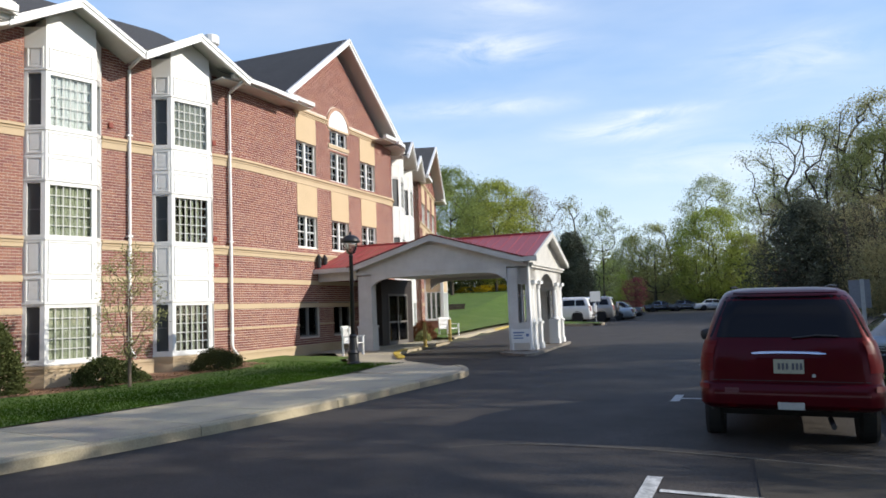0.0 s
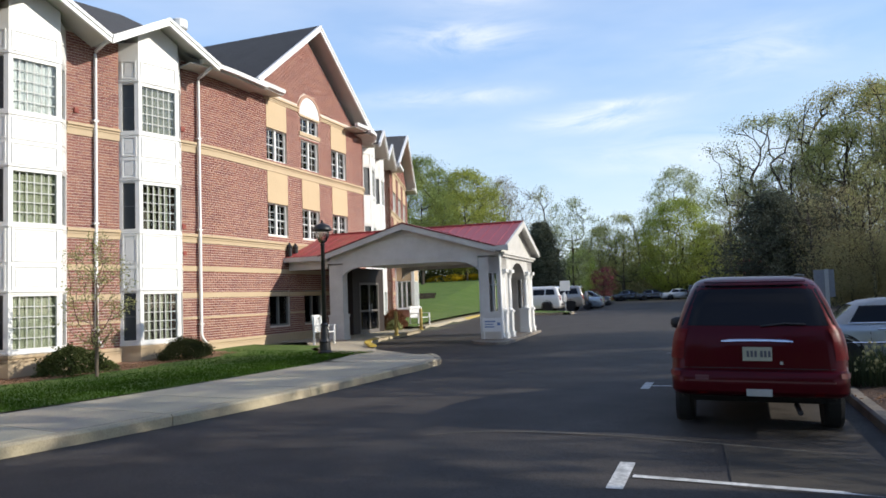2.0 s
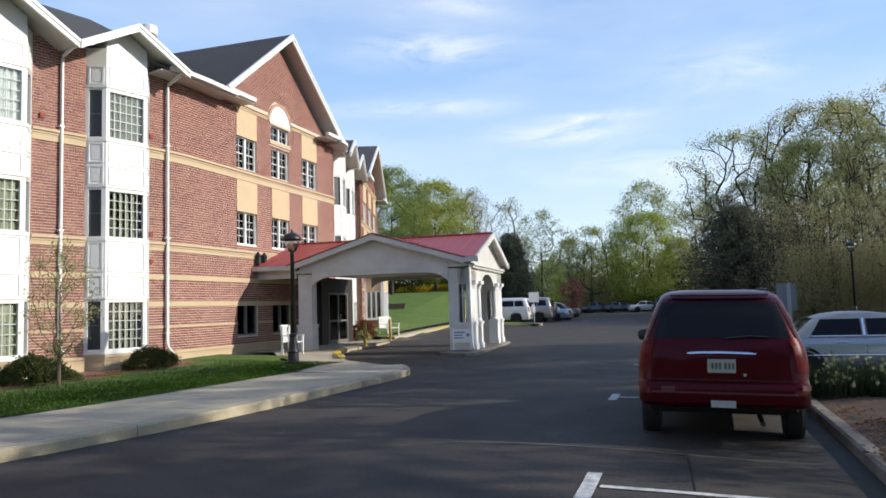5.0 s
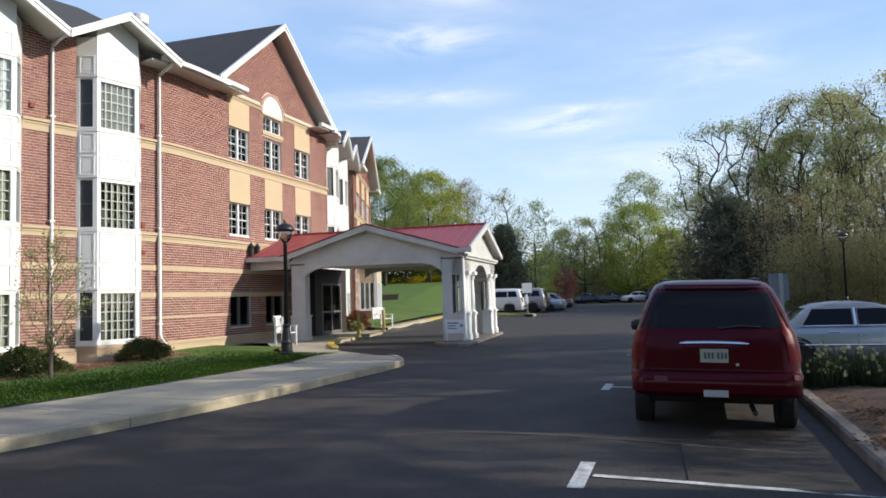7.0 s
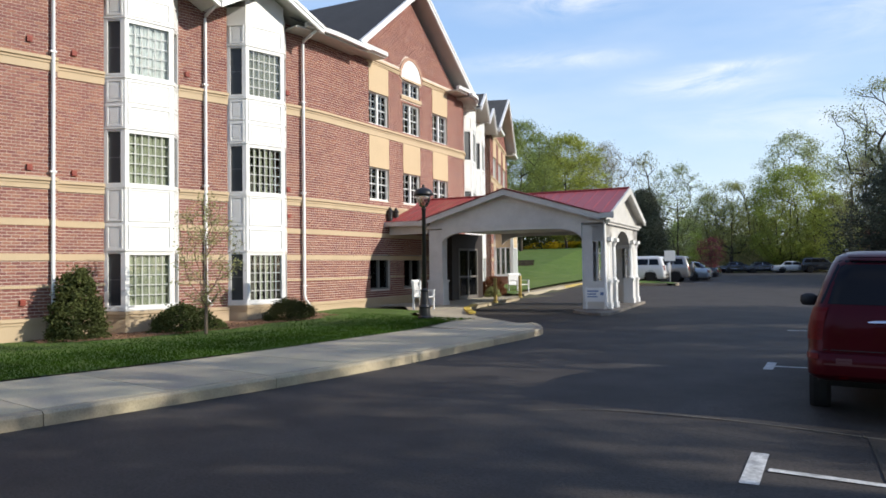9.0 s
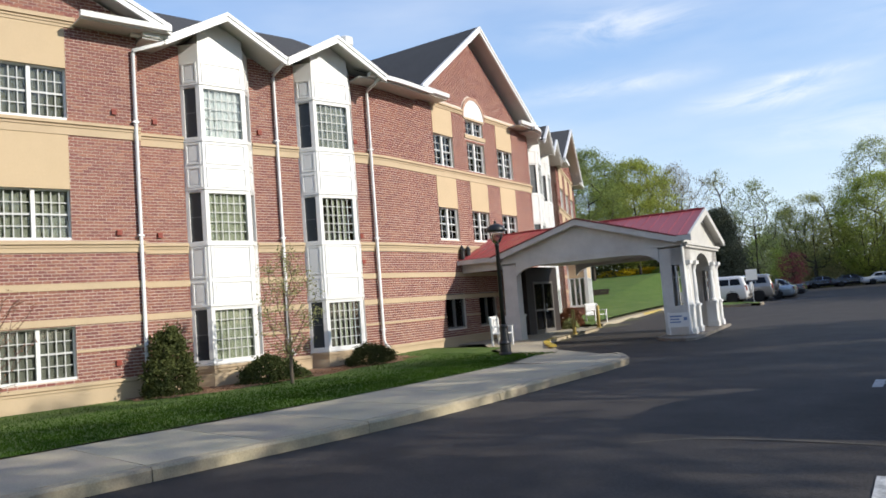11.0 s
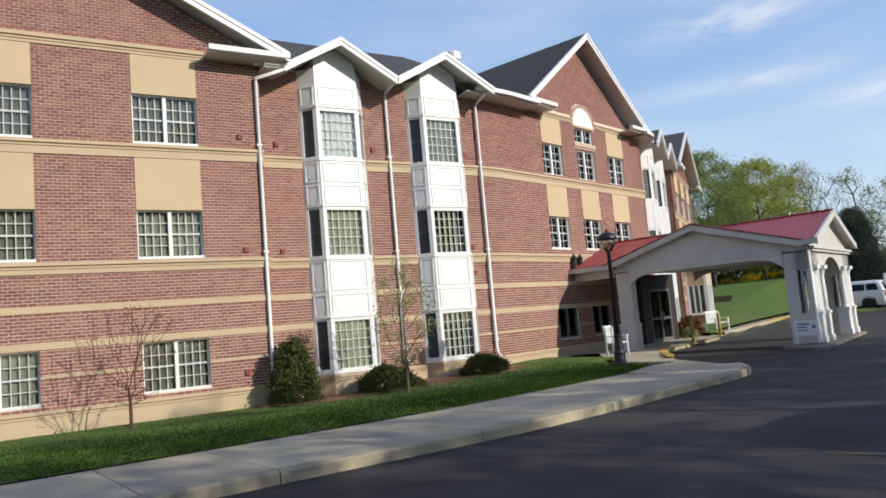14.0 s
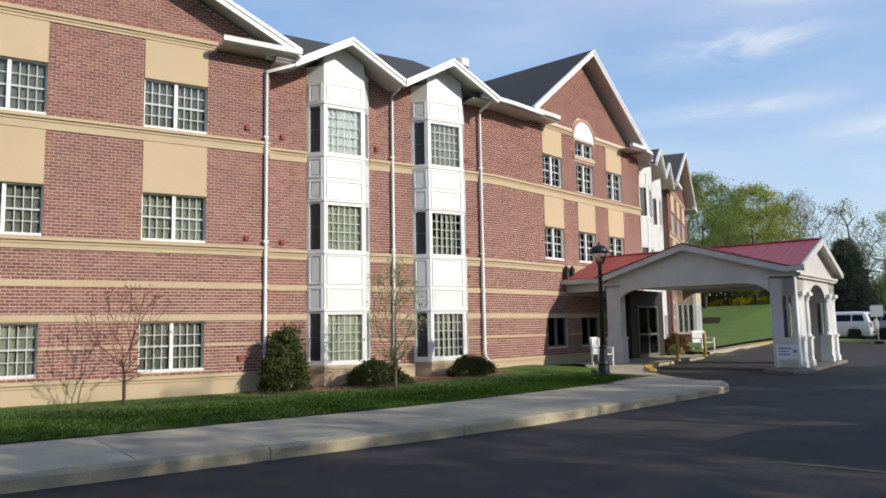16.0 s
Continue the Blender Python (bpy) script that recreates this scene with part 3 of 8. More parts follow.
def foundation(parent, place, s0, s1, step=99.0, z0=-0.7):
    bm = bmesh.new()
    moulding(bm, place, s0, s1, [(-0.05, z0), (0.05, z0), (0.05, 0.30), (0.075, 0.30), (0.075, 0.345), (0.045, 0.345), (0.045, 0.375), (0.09, 0.375), (0.09, 0.46), (-0.05, 0.46)], step)
    part("foundation", bm, M_TAN, parent, "tan stuccoed foundation with a moulded cap")


WIN_MESH = {}
M_DARKMUNTIN = surf("grey_sash_bar", (0.12, 0.125, 0.13), 0.5, vary=0.08, bump=0.05)
M_MUNTIN = surf("grey_white_muntin", (0.52, 0.53, 0.52), 0.5, vary=0.08, bump=0.05)


def window(parent, m, w, h, units=1, cols=3, rows=4, curtain="", frame=0.07, sash=True, screen=False, depth=0.10, mid=0.09, name="window", lip=0.0, trim=None):
    """White-framed window in an opening w x h: local x outward, y along, z from the sill."""
    paint = trim or M_WHITE
    key = (w, h, units, cols, rows, curtain, frame, sash, screen, mid, lip, paint.name)
    if key not in WIN_MESH:
        d = {}
        bm = bmesh.new()
        low = max(frame, 0.055) - 0.008
        ring = [[bm.verts.new((x, y_, z_)) for y_, z_ in rect] for x in (-depth, 0.0)
                for rect in (((-w / 2, 0), (w / 2, 0), (w / 2, h), (-w / 2, h)), ((-w / 2 + frame, low), (w / 2 - frame, low), (w / 2 - frame, h - frame), (-w / 2 + frame, h - frame)))]
        for k in range(4):
            n = (k + 1) % 4
            for a, b in ((0, 1), (1, 3), (3, 2), (2, 0)):
                bm.faces.new((ring[a][k], ring[a][n], ring[b][n], ring[b][k]))
        sb = bmesh.new()
        box(sb, -depth + 0.005, 0.02 + lip, -w / 2 - (0.03 if lip else -0.003), w / 2 + (0.03 if lip else -0.003), -0.005, max(frame, 0.055))
        d["pieces"] = [("window_sill", to_mesh("window_sill", sb, paint))]
        step = (w - 2 * frame - (units - 1) * mid) / units
        for u in range(1, units):
            c = -w / 2 + frame + u * step + (u - 0.5) * mid
            mb = bmesh.new()
            box(mb, -depth, 0.012, c - mid / 2, c + mid / 2, frame, h - frame)
            d["pieces"].append(("mullion", to_mesh("mullion", mb, paint)))
        d["frame"] = to_mesh("window", bm, paint)
        panes, grids = [], []
        for u in range(units):
            y0 = -w / 2 + frame + u * (step + mid)
            y1 = y0 + step
            z0, z1 = max(frame, 0.055), h - frame
            bars = bmesh.new()
            b2 = bmesh.new()
            box(b2, -0.064, -0.058, y0, y1, z0, z1)
            panes.append(to_mesh("pane", b2, M_SCREEN if screen else M_GLASS))
            for i in range(1, cols):
                c = y0 + (y1 - y0) * i / cols
                box(bars, -0.066, -0.046, c - 0.011, c + 0.011, z0, z1)
            for j in range(1, rows):
                c = z0 + (z1 - z0) * j / rows
                t = 0.024 if (sash and 2 * j == rows) else 0.011
                box(bars, -0.067, -0.045, y0, y1, c - t, c + t)
            if cols > 1:
                grids.append(to_mesh("muntin_grid", bars, M_MUNTIN))
            else:
                bars.free()
                for j in range(1, rows):
                    bar = bmesh.new()
                    c = z0 + (z1 - z0) * j / rows
                    box(bar, -0.067, -0.050, y0, y1, c - 0.012, c + 0.012)
                    grids.append(to_mesh("muntin", bar, M_DARKMUNTIN if screen else M_MUNTIN))
        d["panes"], d["bars"] = panes, grids
        if curtain:
            cb = bmesh.new()
            k = max(8, int(w / 0.05))
            spans = [(-w / 2 + 0.02, w / 2 - 0.02)] if curtain != "open" else [(-w / 2 + 0.02, -w / 4), (w / 4, w / 2 - 0.02)]
            # strips and gaps shape the lit and shaded folds of a curtain
            if curtain == "strips":
                n = int((w - 0.06) / 0.205)
                spans = [(-w / 2 + 0.05 + 0.205 * i, -w / 2 + 0.05 + 0.205 * i + 0.095) for i in range(n)]
                k = 3
            for a, b in spans:
                prev = None
                for i in range(k + 1):
                    y = a + (b - a) * i / k
                    x = -0.125 + 0.02 * math.sin(i * 1.9) + 0.01 * math.sin(i * 0.7)
                    cur = [cb.verts.new((x, y, 0.02)), cb.verts.new((x, y, h - 0.03))]
                    if prev:
                        cb.faces.new((prev[0], cur[0], cur[1], prev[1]))
                    prev = cur
            d["curtain"] = to_mesh("curtain", cb, {"blind": M_BLIND, "grey": M_GREYDRAPE, "sheer": M_SHEER, "mid": M_MIDDRAPE}.get(curtain, M_CURTAIN), smooth=True, fix=False)
        WIN_MESH[key] = d
    d = WIN_MESH[key]
    win = part(name, d["frame"], None, parent, m=m)
    for piece, me in d["pieces"]:
        part(piece, me, None, win)
    for p in d["panes"]:
        ob = part("pane", p, None, win)
        ob.visible_shadow = False
    for g in d["bars"]:
        part(g.name.split(".")[0], g, None, win)
    if curtain:
        part("curtain", d["curtain"], None, win, "pale hanging curtain")
    return win


def wall_part(m, place, s0, s1, z0, z1, holes, far=False, step=99.0, thick=0.28, top=None, gable=None):
    """A brick wall: mortar body with openings, and courses of bricks laid on it."""
    bm = bmesh.new()
    wall_cells(bm, place, s0, s1, z0, z1, holes, -thick, -0.012, step)
    if gable:
        c, half, zt, slope = gable
        prism(bm, [(c - half, zt), (c + half, zt), (c, zt + half * slope)], 0, -thick, -0.012)
    w = part("wall", bm, M_MORTAR, building, "red brick wall in running bond", m=m)
    return w


def lay_bricks(wall, place, rows, single=None):
    rows = list(rows)
    if single:
        a, b, c, d = single
        pick = [r for r in rows if a < r[0] and r[1] < b and c < r[2] and r[3] < d][:300]
        chosen = set(pick)
        rows = [r for r in rows if r not in chosen]
        shared = {}
        for p, q, lo, hi in pick:
            key = round(q - p, 3)
            if key not in shared:
                bm = bmesh.new()
                box(bm, -0.014, 0.001, -(q - p) / 2, (q - p) / 2, -(hi - lo) / 2, (hi - lo) / 2)
                shared[key] = to_mesh("brick", bm, M_BRICK1)
            part("brick", shared[key], None, wall, m=Matrix.Translation(place((p + q) / 2, 0, (lo + hi) / 2)))
    ob = part("brickwork", brick_mesh("brickwork", place, rows), None, wall)
    ob["kind"] = "stuff"


def roof_slab(bm_top, bm_under, a, b, c, d, t=0.06):
    """A sloping roof sheet with corners a, b (eave) and c, d (ridge), and its boarding below."""
    up = Vector((0, 0, t))
    for bm, lift in ((bm_top, 0.0), (bm_under, -t)):
        vs = [bm.verts.new(Vector(p) + Vector((0, 0, lift))) for p in (a, b, c, d)]
        ws = [bm.verts.new(v.co + Vector((0, 0, t * 0.9))) for v in vs]
        bm.faces.new(vs[::-1])
        bm.faces.new(ws)
        for i in range(4):
            bm.faces.new((vs[i], vs[(i + 1) % 4], ws[(i + 1) % 4], ws[i]))


def gable_roof(m, c, half, z_eave, slope, n_front, n_back, board=0.24, label="dark shingle gable roof", thick=0.07, ret=0.0):
    """Two slopes whose ridge runs back from the facade, white raking boards on the front, boarded underside."""
    zt = z_eave + half * slope
    top, under, rake = bmesh.new(), bmesh.new(), bmesh.new()
    for sgn in (-1, 1):
        roof_slab(top, under, (n_front, c + sgn * half, z_eave), (n_back, c + sgn * half, z_eave), (n_back, c, zt), (n_front, c, zt), thick)
        y0, y1 = c + sgn * (half + 0.02), c
        for off, n0, n1, h in ((0.0, n_front - 0.06, n_front + 0.02, board), (0.0, n_front + 0.02, n_front + 0.05, board * 0.42)):
            zt2 = zt + thick
            ze = z_eave + thick
            poly = [(y0, ze), (y1, zt2), (y1, zt2 - h), (y0, ze - h)]
            prism(rake, poly, 0, n0, n1)
    r = part("roof", top, M_SHINGLE, building, label, m=m)
    part("soffit", under, M_SOFFIT, r, "grey boarded underside")
    part("raking_board", rake, M_WHITE, r, "white painted raking boards")
    return r


def downspout(m, y, n, z0, z1, head=None):
    """White square-ish rain pipe with clips, and an elbow to the gutter above."""
    bm = bmesh.new()
    pts = [(n + 0.22, y + 0.10, z0 - 0.02), (n + 0.10, y + 0.02, z0 + 0.16), (n + 0.07, y, z0 + 0.30), (n + 0.07, y, z1)]
    if head:
        pts += [(n + 0.10, y, z1 + 0.08), head]
    tube(bm, pts, 0.052, 8)
    ob = part("downspout", bm, M_WHITE, building, "white metal rain downspout", m=m, smooth=True)
    for z in (1.0, 4.05, 7.05):
        if z0 + 0.4 < z < z1:
            b2 = bmesh.new()
            box(b2, n - 0.01, n + 0.13, y - 0.075, y + 0.075, z, z + 0.05)
            part("clip", b2, M_WHITE, ob)


def bay(m, yc, blind=("", "", "")):
    """A white three-sided bay of three storeys under its own gablet."""
    p, hj, hf = 0.45, 1.05, 0.68
    poly = [(-0.25, -hj), (0.0, -hj), (p, -hf), (p, hf), (0.0, hj), (-0.25, hj)]
    def sec(bm, z0, z1, grow=0.0):
        g = grow
        pl = [(-0.25, yc - hj - g * 0.3), (0.0, yc - hj - g * 0.8), (p + g, yc - hf - g * 0.4), (p + g, yc + hf + g * 0.4), (0.0, yc + hj + g * 0.8), (-0.25, yc + hj + g * 0.3)]
        prism(bm, pl, 2, z0, z1)
    wins = ((0.60, 2.07), (3.90, 5.36), (6.86, 8.36))
    body = bmesh.new()
    sec(body, 0.50, 0.60)
    b = part("bay", body, M_WHITE, building, "white panelled three-sided bay with tall windows", m=m)
    for z0, z1 in ((2.07, 3.90), (5.36, 6.86), (8.36, 9.60)):
        bm = bmesh.new()
        sec(bm, z0, z1)
        part("spandrel", bm, M_WHITE, b)
    for z in (0.52, 2.12, 3.82, 5.41, 6.78, 8.41):
        bm = bmesh.new()
        sec(bm, z, z + 0.05, 0.03)
        part("moulding", bm, M_WHITE, b)
    # pediment under the gablet
    bm = bmesh.new()
    prism(bm, [(yc - hf, 9.60), (yc + hf, 9.60), (yc + hf, 9.86), (yc, 10.24), (yc - hf, 9.86)], 0, -0.2, p)
    part("pediment", bm, M_WHITE, b)
    # corner posts at the windows
    for z0, z1 in wins:
        for sg in (-1, 1):
            bm = bmesh.new()
            prism(bm, [(p, yc + sg * hf), (p, yc + sg * (hf - 0.07)), (p - 0.10, yc + sg * (hf - 0.07)), (p - 0.10, yc + sg * (hf + 0.08))], 2, z0, z1)
            part("corner_post", bm, M_WHITE, b)
            bm = bmesh.new()
            prism(bm, [(0.0, yc + sg * hj), (0.07, yc + sg * (hj - 0.056)), (-0.02, yc + sg * (hj - 0.13)), (-0.10, yc + sg * hj)], 2, z0, z1)
            part("corner_post", bm, M_WHITE, b)
    for z0, z1, g in ((-0.7, 0.34, 0.0), (0.34, 0.38, 0.03), (0.38, 0.42, 0.0), (0.42, 0.50, 0.05)):
        base = bmesh.new()
        sec(base, z0, z1, g)
        part("bay_base", base, M_TAN, b)
    # raised panels
    def panel(mm, w, z0, z1):
        bm = bmesh.new()
        t = 0.045
        box(bm, 0.0, 0.022, -w / 2, w / 2, z0, z0 + t)
        box(bm, 0.0, 0.022, -w / 2, w / 2, z1 - t, z1)
        box(bm, 0.0, 0.022, -w / 2, -w / 2 + t, z0 + t, z1 - t)
        box(bm, 0.0, 0.022, w / 2 - t, w / 2, z0 + t, z1 - t)
        box(bm, 0.0, 0.010, -w / 2 + 0.10, w / 2 - 0.10, z0 + 0.10, z1 - 0.10)
        part("panel", bm, M_WHITE, b, m=mm)
    ang = math.degrees(math.atan2(hj - hf, p))
    front = Matrix.Translation((p, yc, 0))
    sides = [pose(p / 2, yc + sg * (hj + hf) / 2, 0, 0, 0, sg * (90 - math.degrees(math.atan2(hj - hf, p)))) for sg in (-1, 1)]
    side_w = math.hypot(p, hj - hf)
    for z0, z1 in ((2.17, 2.82), (2.92, 3.80), (5.48, 6.06), (6.14, 6.74), (8.49, 9.06)):
        panel(front, 2 * hf - 0.16, z0, z1)
        for s_ in sides:
            panel(s_, side_w - 0.14, z0, z1)
    for k, (z0, z1) in enumerate(wins):
        h = z1 - z0
        window(building, m @ Matrix.Translation((p - 0.01, yc, z0)), 2 * hf - 0.12, h, 1, 6, 5, blind[k], 0.055, False)
        for s_ in sides:
            window(building, m @ s_ @ Matrix.Translation((-0.012, 0, z0)), side_w - 0.06, h, 1, 1, 2, "", 0.022, True, screen=True)
    # dark backing added in place of the unlit room
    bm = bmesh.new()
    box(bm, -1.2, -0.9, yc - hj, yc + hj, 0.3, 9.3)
    part("room_dark_backing", bm, M_ROOM, b)
    # gablet
    gable_roof(m, yc, 1.80, 9.33, 0.56, 1.05, -3.2, 0.24, "small dark shingle gablet over the bay")


def vents(parent, place, spots):
    for s, z in spots:
        bm = bmesh.new()
        c = place(s, 0.02, z)
        box(bm, c.x - 0.03, c.x + 0.035, c.y - 0.06, c.y + 0.06, c.z - 0.07, c.z + 0.07)
        for k in range(3):
            box(bm, c.x + 0.035, c.x + 0.05, c.y - 0.06, c.y + 0.06, c.z - 0.05 + k * 0.04, c.z - 0.03 + k * 0.04)
        part("wall_vent", bm, M_VENT, parent, "small red wall vent")


M_VENT = surf("red_vent", (0.30, 0.05, 0.03), 0.6, bump=0.1)
M_ARCH = surf("arch_brick", (0.44, 0.27, 0.19), 0.85, vary=0.12, scale=3, grain=45, grain_amt=0.1, bump=0.25)
M_PATCH = surf("tan_panel", (0.55, 0.42, 0.265), 0.85, vary=0.06, scale=0.9, grain=45, grain_amt=0.05, bump=0.25)


def wing(m, sg, far):
    """A wing: rounded-corner wall with two bays, then a projecting gabled pavilion. sg: which way it runs from the corner."""
    def y(a):
        return sg * a
    def span(a0, a1):
        return (min(y(a0), y(a1)), max(y(a0), y(a1)))
    # wall with the bays
    B1, B2 = 5.67, 1.985
    holes = [(*span(c - 0.98, c + 0.98), 0.30, 9.35) for c in (B1, B2)]
    first = -0.15 if far else 1.0
    s0, s1 = span(first, 8.09)
    w = wall_part(m, flat, s0, s1, 0.2, 9.6, holes, far)
    bh = [(*span(c - 1.06, c + 1.06), 0.0, 9.7) for c in (B1, B2)]
    cut = [(s0 - 1, s1 + 1, lo + 0.05, hi - 0.05) for lo, hi in BANDS.values()]
    lay_bricks(w, flat, brick_rows(s0, s1, 0.46, 9.55, bh + cut))
    gaps = [span(3.04, 4.615), span(6.725, 8.09)]
    small = span(0.93, 1.0)
    bands(w, m, flat, gaps, "CDE" if far else ["C", "D", "E", "F2", "G"])
    for g in gaps:
        foundation(w, flat, *g)
    vents(w, flat, [(y(7.5), 6.95 + 0.35), (y(7.5), 4.15), (y(4.35), 7.3)])
    bay(m, y(B1), ("drawn", "drawn", "blind"))
    bay(m, y(B2), ("strips", "strips", "mid"))
    # pavilion
    N = 0.57
    mp = m @ Matrix.Translation((N, 0, 0))
    wins = [9.87, 13.80, 17.73] if not far else [9.6, 12.67, 15.75]
    end = 21.15 if not far else 18.9
    half, slope = (7.22, 0.475) if not far else (6.2, 0.475)
    mid_a = 14.62 if not far else 13.5
    zs = ((0.57, 1.84), (3.97, 5.23), (6.98, 8.30))
    p0, p1 = span(8.09, end)
    holes = [(*span(a, a + 1.65), z0, z1) for a in wins for z0, z1 in zs]
    c = y(mid_a)
    inner = half - 0.75
    w = wall_part(mp, flat, p0, p1, 0.2, 9.75, holes, far, gable=(c, inner, 9.75, slope))
    pan = [(*span(a, a + 1.65), z0, z1) for a in wins for z0, z1 in ((5.23, 6.60), (8.30, 9.36))]
    cut = [(p0 - 1, p1 + 1, lo + 0.05, hi - 0.05) for lo, hi in BANDS.values()] + [(c - half + 2.22, c + half - 2.22, 9.40, 9.57)]
    rows = brick_rows(p0, p1, 0.46, 9.74, holes + pan + cut)
    lay_bricks(w, flat, rows, None if far else (*span(11.6, 13.75), 0.4, 3.6))
    bm = brick_mesh("brickwork", flat, list(brick_rows(p0, p1, 9.70, 13.0, [(c - half + 2.22, c + half - 2.22, 9.40, 9.57)], lambda z: (c - inner + (z - 9.75) / slope, c + inner - (z - 9.75) / slope))))
    part("brickwork", bm, None, w)["kind"] = "stuff"
    bands(w, mp, flat, [(p0, p1)], ["C", "D", "E"])
    low = []
    edges = sorted([p0, p1] + [v for a in wins for v in span(a - 0.0, a + 1.65)])
    low = list(zip(edges[::2], edges[1::2]))
    bands(w, mp, flat, [(p0, p1)], ["F2"])
    bands(w, mp, flat, low, ["G"])
    t0, t1 = c - half + 2.22, c + half - 2.22
    bm = bmesh.new()
    moulding(bm, flat, t0, t1, cornice(9.36, 9.62, 0.18))
    part("stone_band", bm, M_TAN, w)
    for h in pan:
        bm = bmesh.new()
        strip(bm, flat, h[0], h[1], h[2], h[3] - 0.005, -0.03, 0.012)
        part("stone_panel", bm, M_PATCH, w, "plain tan stone panel")
    foundation(w, flat, p0, p1)
    vents(w, flat, [(y(8.75), 7.3), (y(8.75), 4.15), (y(8.9), 0.85), (y(16.6), 0.85)])
    for i, a in enumerate(wins):
        for k, (z0, z1) in enumerate(zs):
            window(building, mp @ Matrix.Translation((-0.085, y(a + 0.825), z0)), 1.65, z1 - z0, 2, 4, 4,
                   "mid" if (i, k) in ((0, 1), (1, 0)) else "sheer", 0.035, lip=0.05)
    # side wall of the step
    bm = bmesh.new()
    e = y(8.09)
    box(bm, -0.3, N - 0.015, min(e, e + sg * 0.28), max(e, e + sg * 0.28) - 0.001, 0.2, 9.75)
    part("wall", bm, M_BRICKFAR, building, m=m)
    far_end = y(end)
    bm = bmesh.new()
    box(bm, -14, N - 0.3, min(far_end, far_end - sg * 0.28), max(far_end, far_end - sg * 0.28), -0.6, 9.75)
    part("wall", bm, M_BRICKFAR, building, "brick end wall", m=m)
    bm = bmesh.new()
    a0, a1 = span(0.0, end)
    box(bm, -14.3, -14, a0 - 3, a1 + (0 if sg < 0 else 0.3), -0.6, 9.75)
    part("wall", bm, M_BRICKFAR, building, "brick rear wall", m=m)
    gable_roof(mp, c, half, 9.58, slope, 0.66, -7.5, 0.27, "broad dark shingle gable roof")
    # eave returns with gutter
    for sgn in (-1, 1):
        ee = c + sgn * (half + 0.02)
        i_ = c + sgn * (half - 2.25)
        bm = bmesh.new()
        box(bm, -0.1, 0.62, min(ee, i_), max(ee, i_), 9.42, 9.47)
        part("soffit", bm, M_SOFFIT, building, m=mp)
        bm = bmesh.new()
        prism(bm, [(0.58, 9.43), (0.72, 9.47), (0.74, 9.61), (0.56, 9.61)], 1, min(ee, i_), max(ee, i_))
        part("gutter", bm, M_WHITE, building, "white eave return with gutter", m=mp)
    # main roof of the wing, and its eaves between the gablets
    top, under = bmesh.new(), bmesh.new()
    e0, e1 = span(-0.9, end + 0.25)
    k = (13.25 - 9.40) / 7.35
    roof_slab(top, under, (-0.2, e0, 9.40 + 0.95 * k), (-0.2, e1, 9.40 + 0.95 * k), (-6.6, e1, 13.25), (-6.6, e0, 13.25), 0.07)
    roof_slab(top, under, (-14.6, e0, 9.40), (-14.6, e1, 9.40), (-6.6, e1, 13.25), (-6.6, e0, 13.25), 0.07)
    for a0, a1 in (*(((-0.6, 0.28),) if far else ()), (3.70, 3.96), (7.40, 8.30)):
        g0, g1 = span(a0, a1)
        roof_slab(top, under, (0.75, g0, 9.40), (0.75, g1, 9.40), (-0.3, g1, 9.40 + 1.05 * k), (-0.3, g0, 9.40 + 1.05 * k), 0.07)
        gut = bmesh.new()
        prism(gut, [(0.72, 9.34), (0.86, 9.38), (0.88, 9.50), (0.70, 9.50)], 1, g0, g1)
        part("gutter", gut, M_WHITE, building, "white eave gutter", m=m)
    r = part("roof", top, M_SHINGLE, building, "long dark shingle roof", m=m)
    part("soffit", under, M_SOFFIT, r)
    for a0, a1 in ((-0.6, 0.92),) if far else ():
        bm = bmesh.new()
        g0, g1 = span(a0, a1)
        box(bm, -0.1, 0.72, g0, g1, 9.285, 9.34)
        part("soffit", bm, M_SOFFIT, r)
    if not far:
        downspout(mp, y(8.22), 0.0, 0.50, 8.92, (0.45, y(7.45), 9.24))
        bm = bmesh.new()
        box(bm, -0.05, 0.96, -8.06, -7.42, 9.27, 9.32)
        part("soffit", bm, M_SOFFIT, building, m=m)
        bm = bmesh.new()
        prism(bm, [(0.94, 9.30), (1.04, 9.33), (1.06, 9.45), (0.92, 9.45)], 1, -8.06, -7.42)
        part("gutter", bm, M_WHITE, building, "short white gutter between the gables", m=m)
        downspout(m, y(3.80), 0.0, 0.55, 9.05, (0.95, y(3.86), 9.30))
        downspout(m, y(0.30), 0.0, 0.40, 9.0, (0.85, y(0.32), 9.30))
    else:
        downspout(m, y(3.80), 0.0, 0.55, 9.05, (0.95, y(3.86), 9.30))


M_BRICKFAR = surf("brick_plain", (0.33, 0.15, 0.11), 0.9, vary=0.15, scale=1.2, grain=30, grain_amt=0.2, bump=0.4)

wing(MA, -1, False)
wing(MB, 1, True)


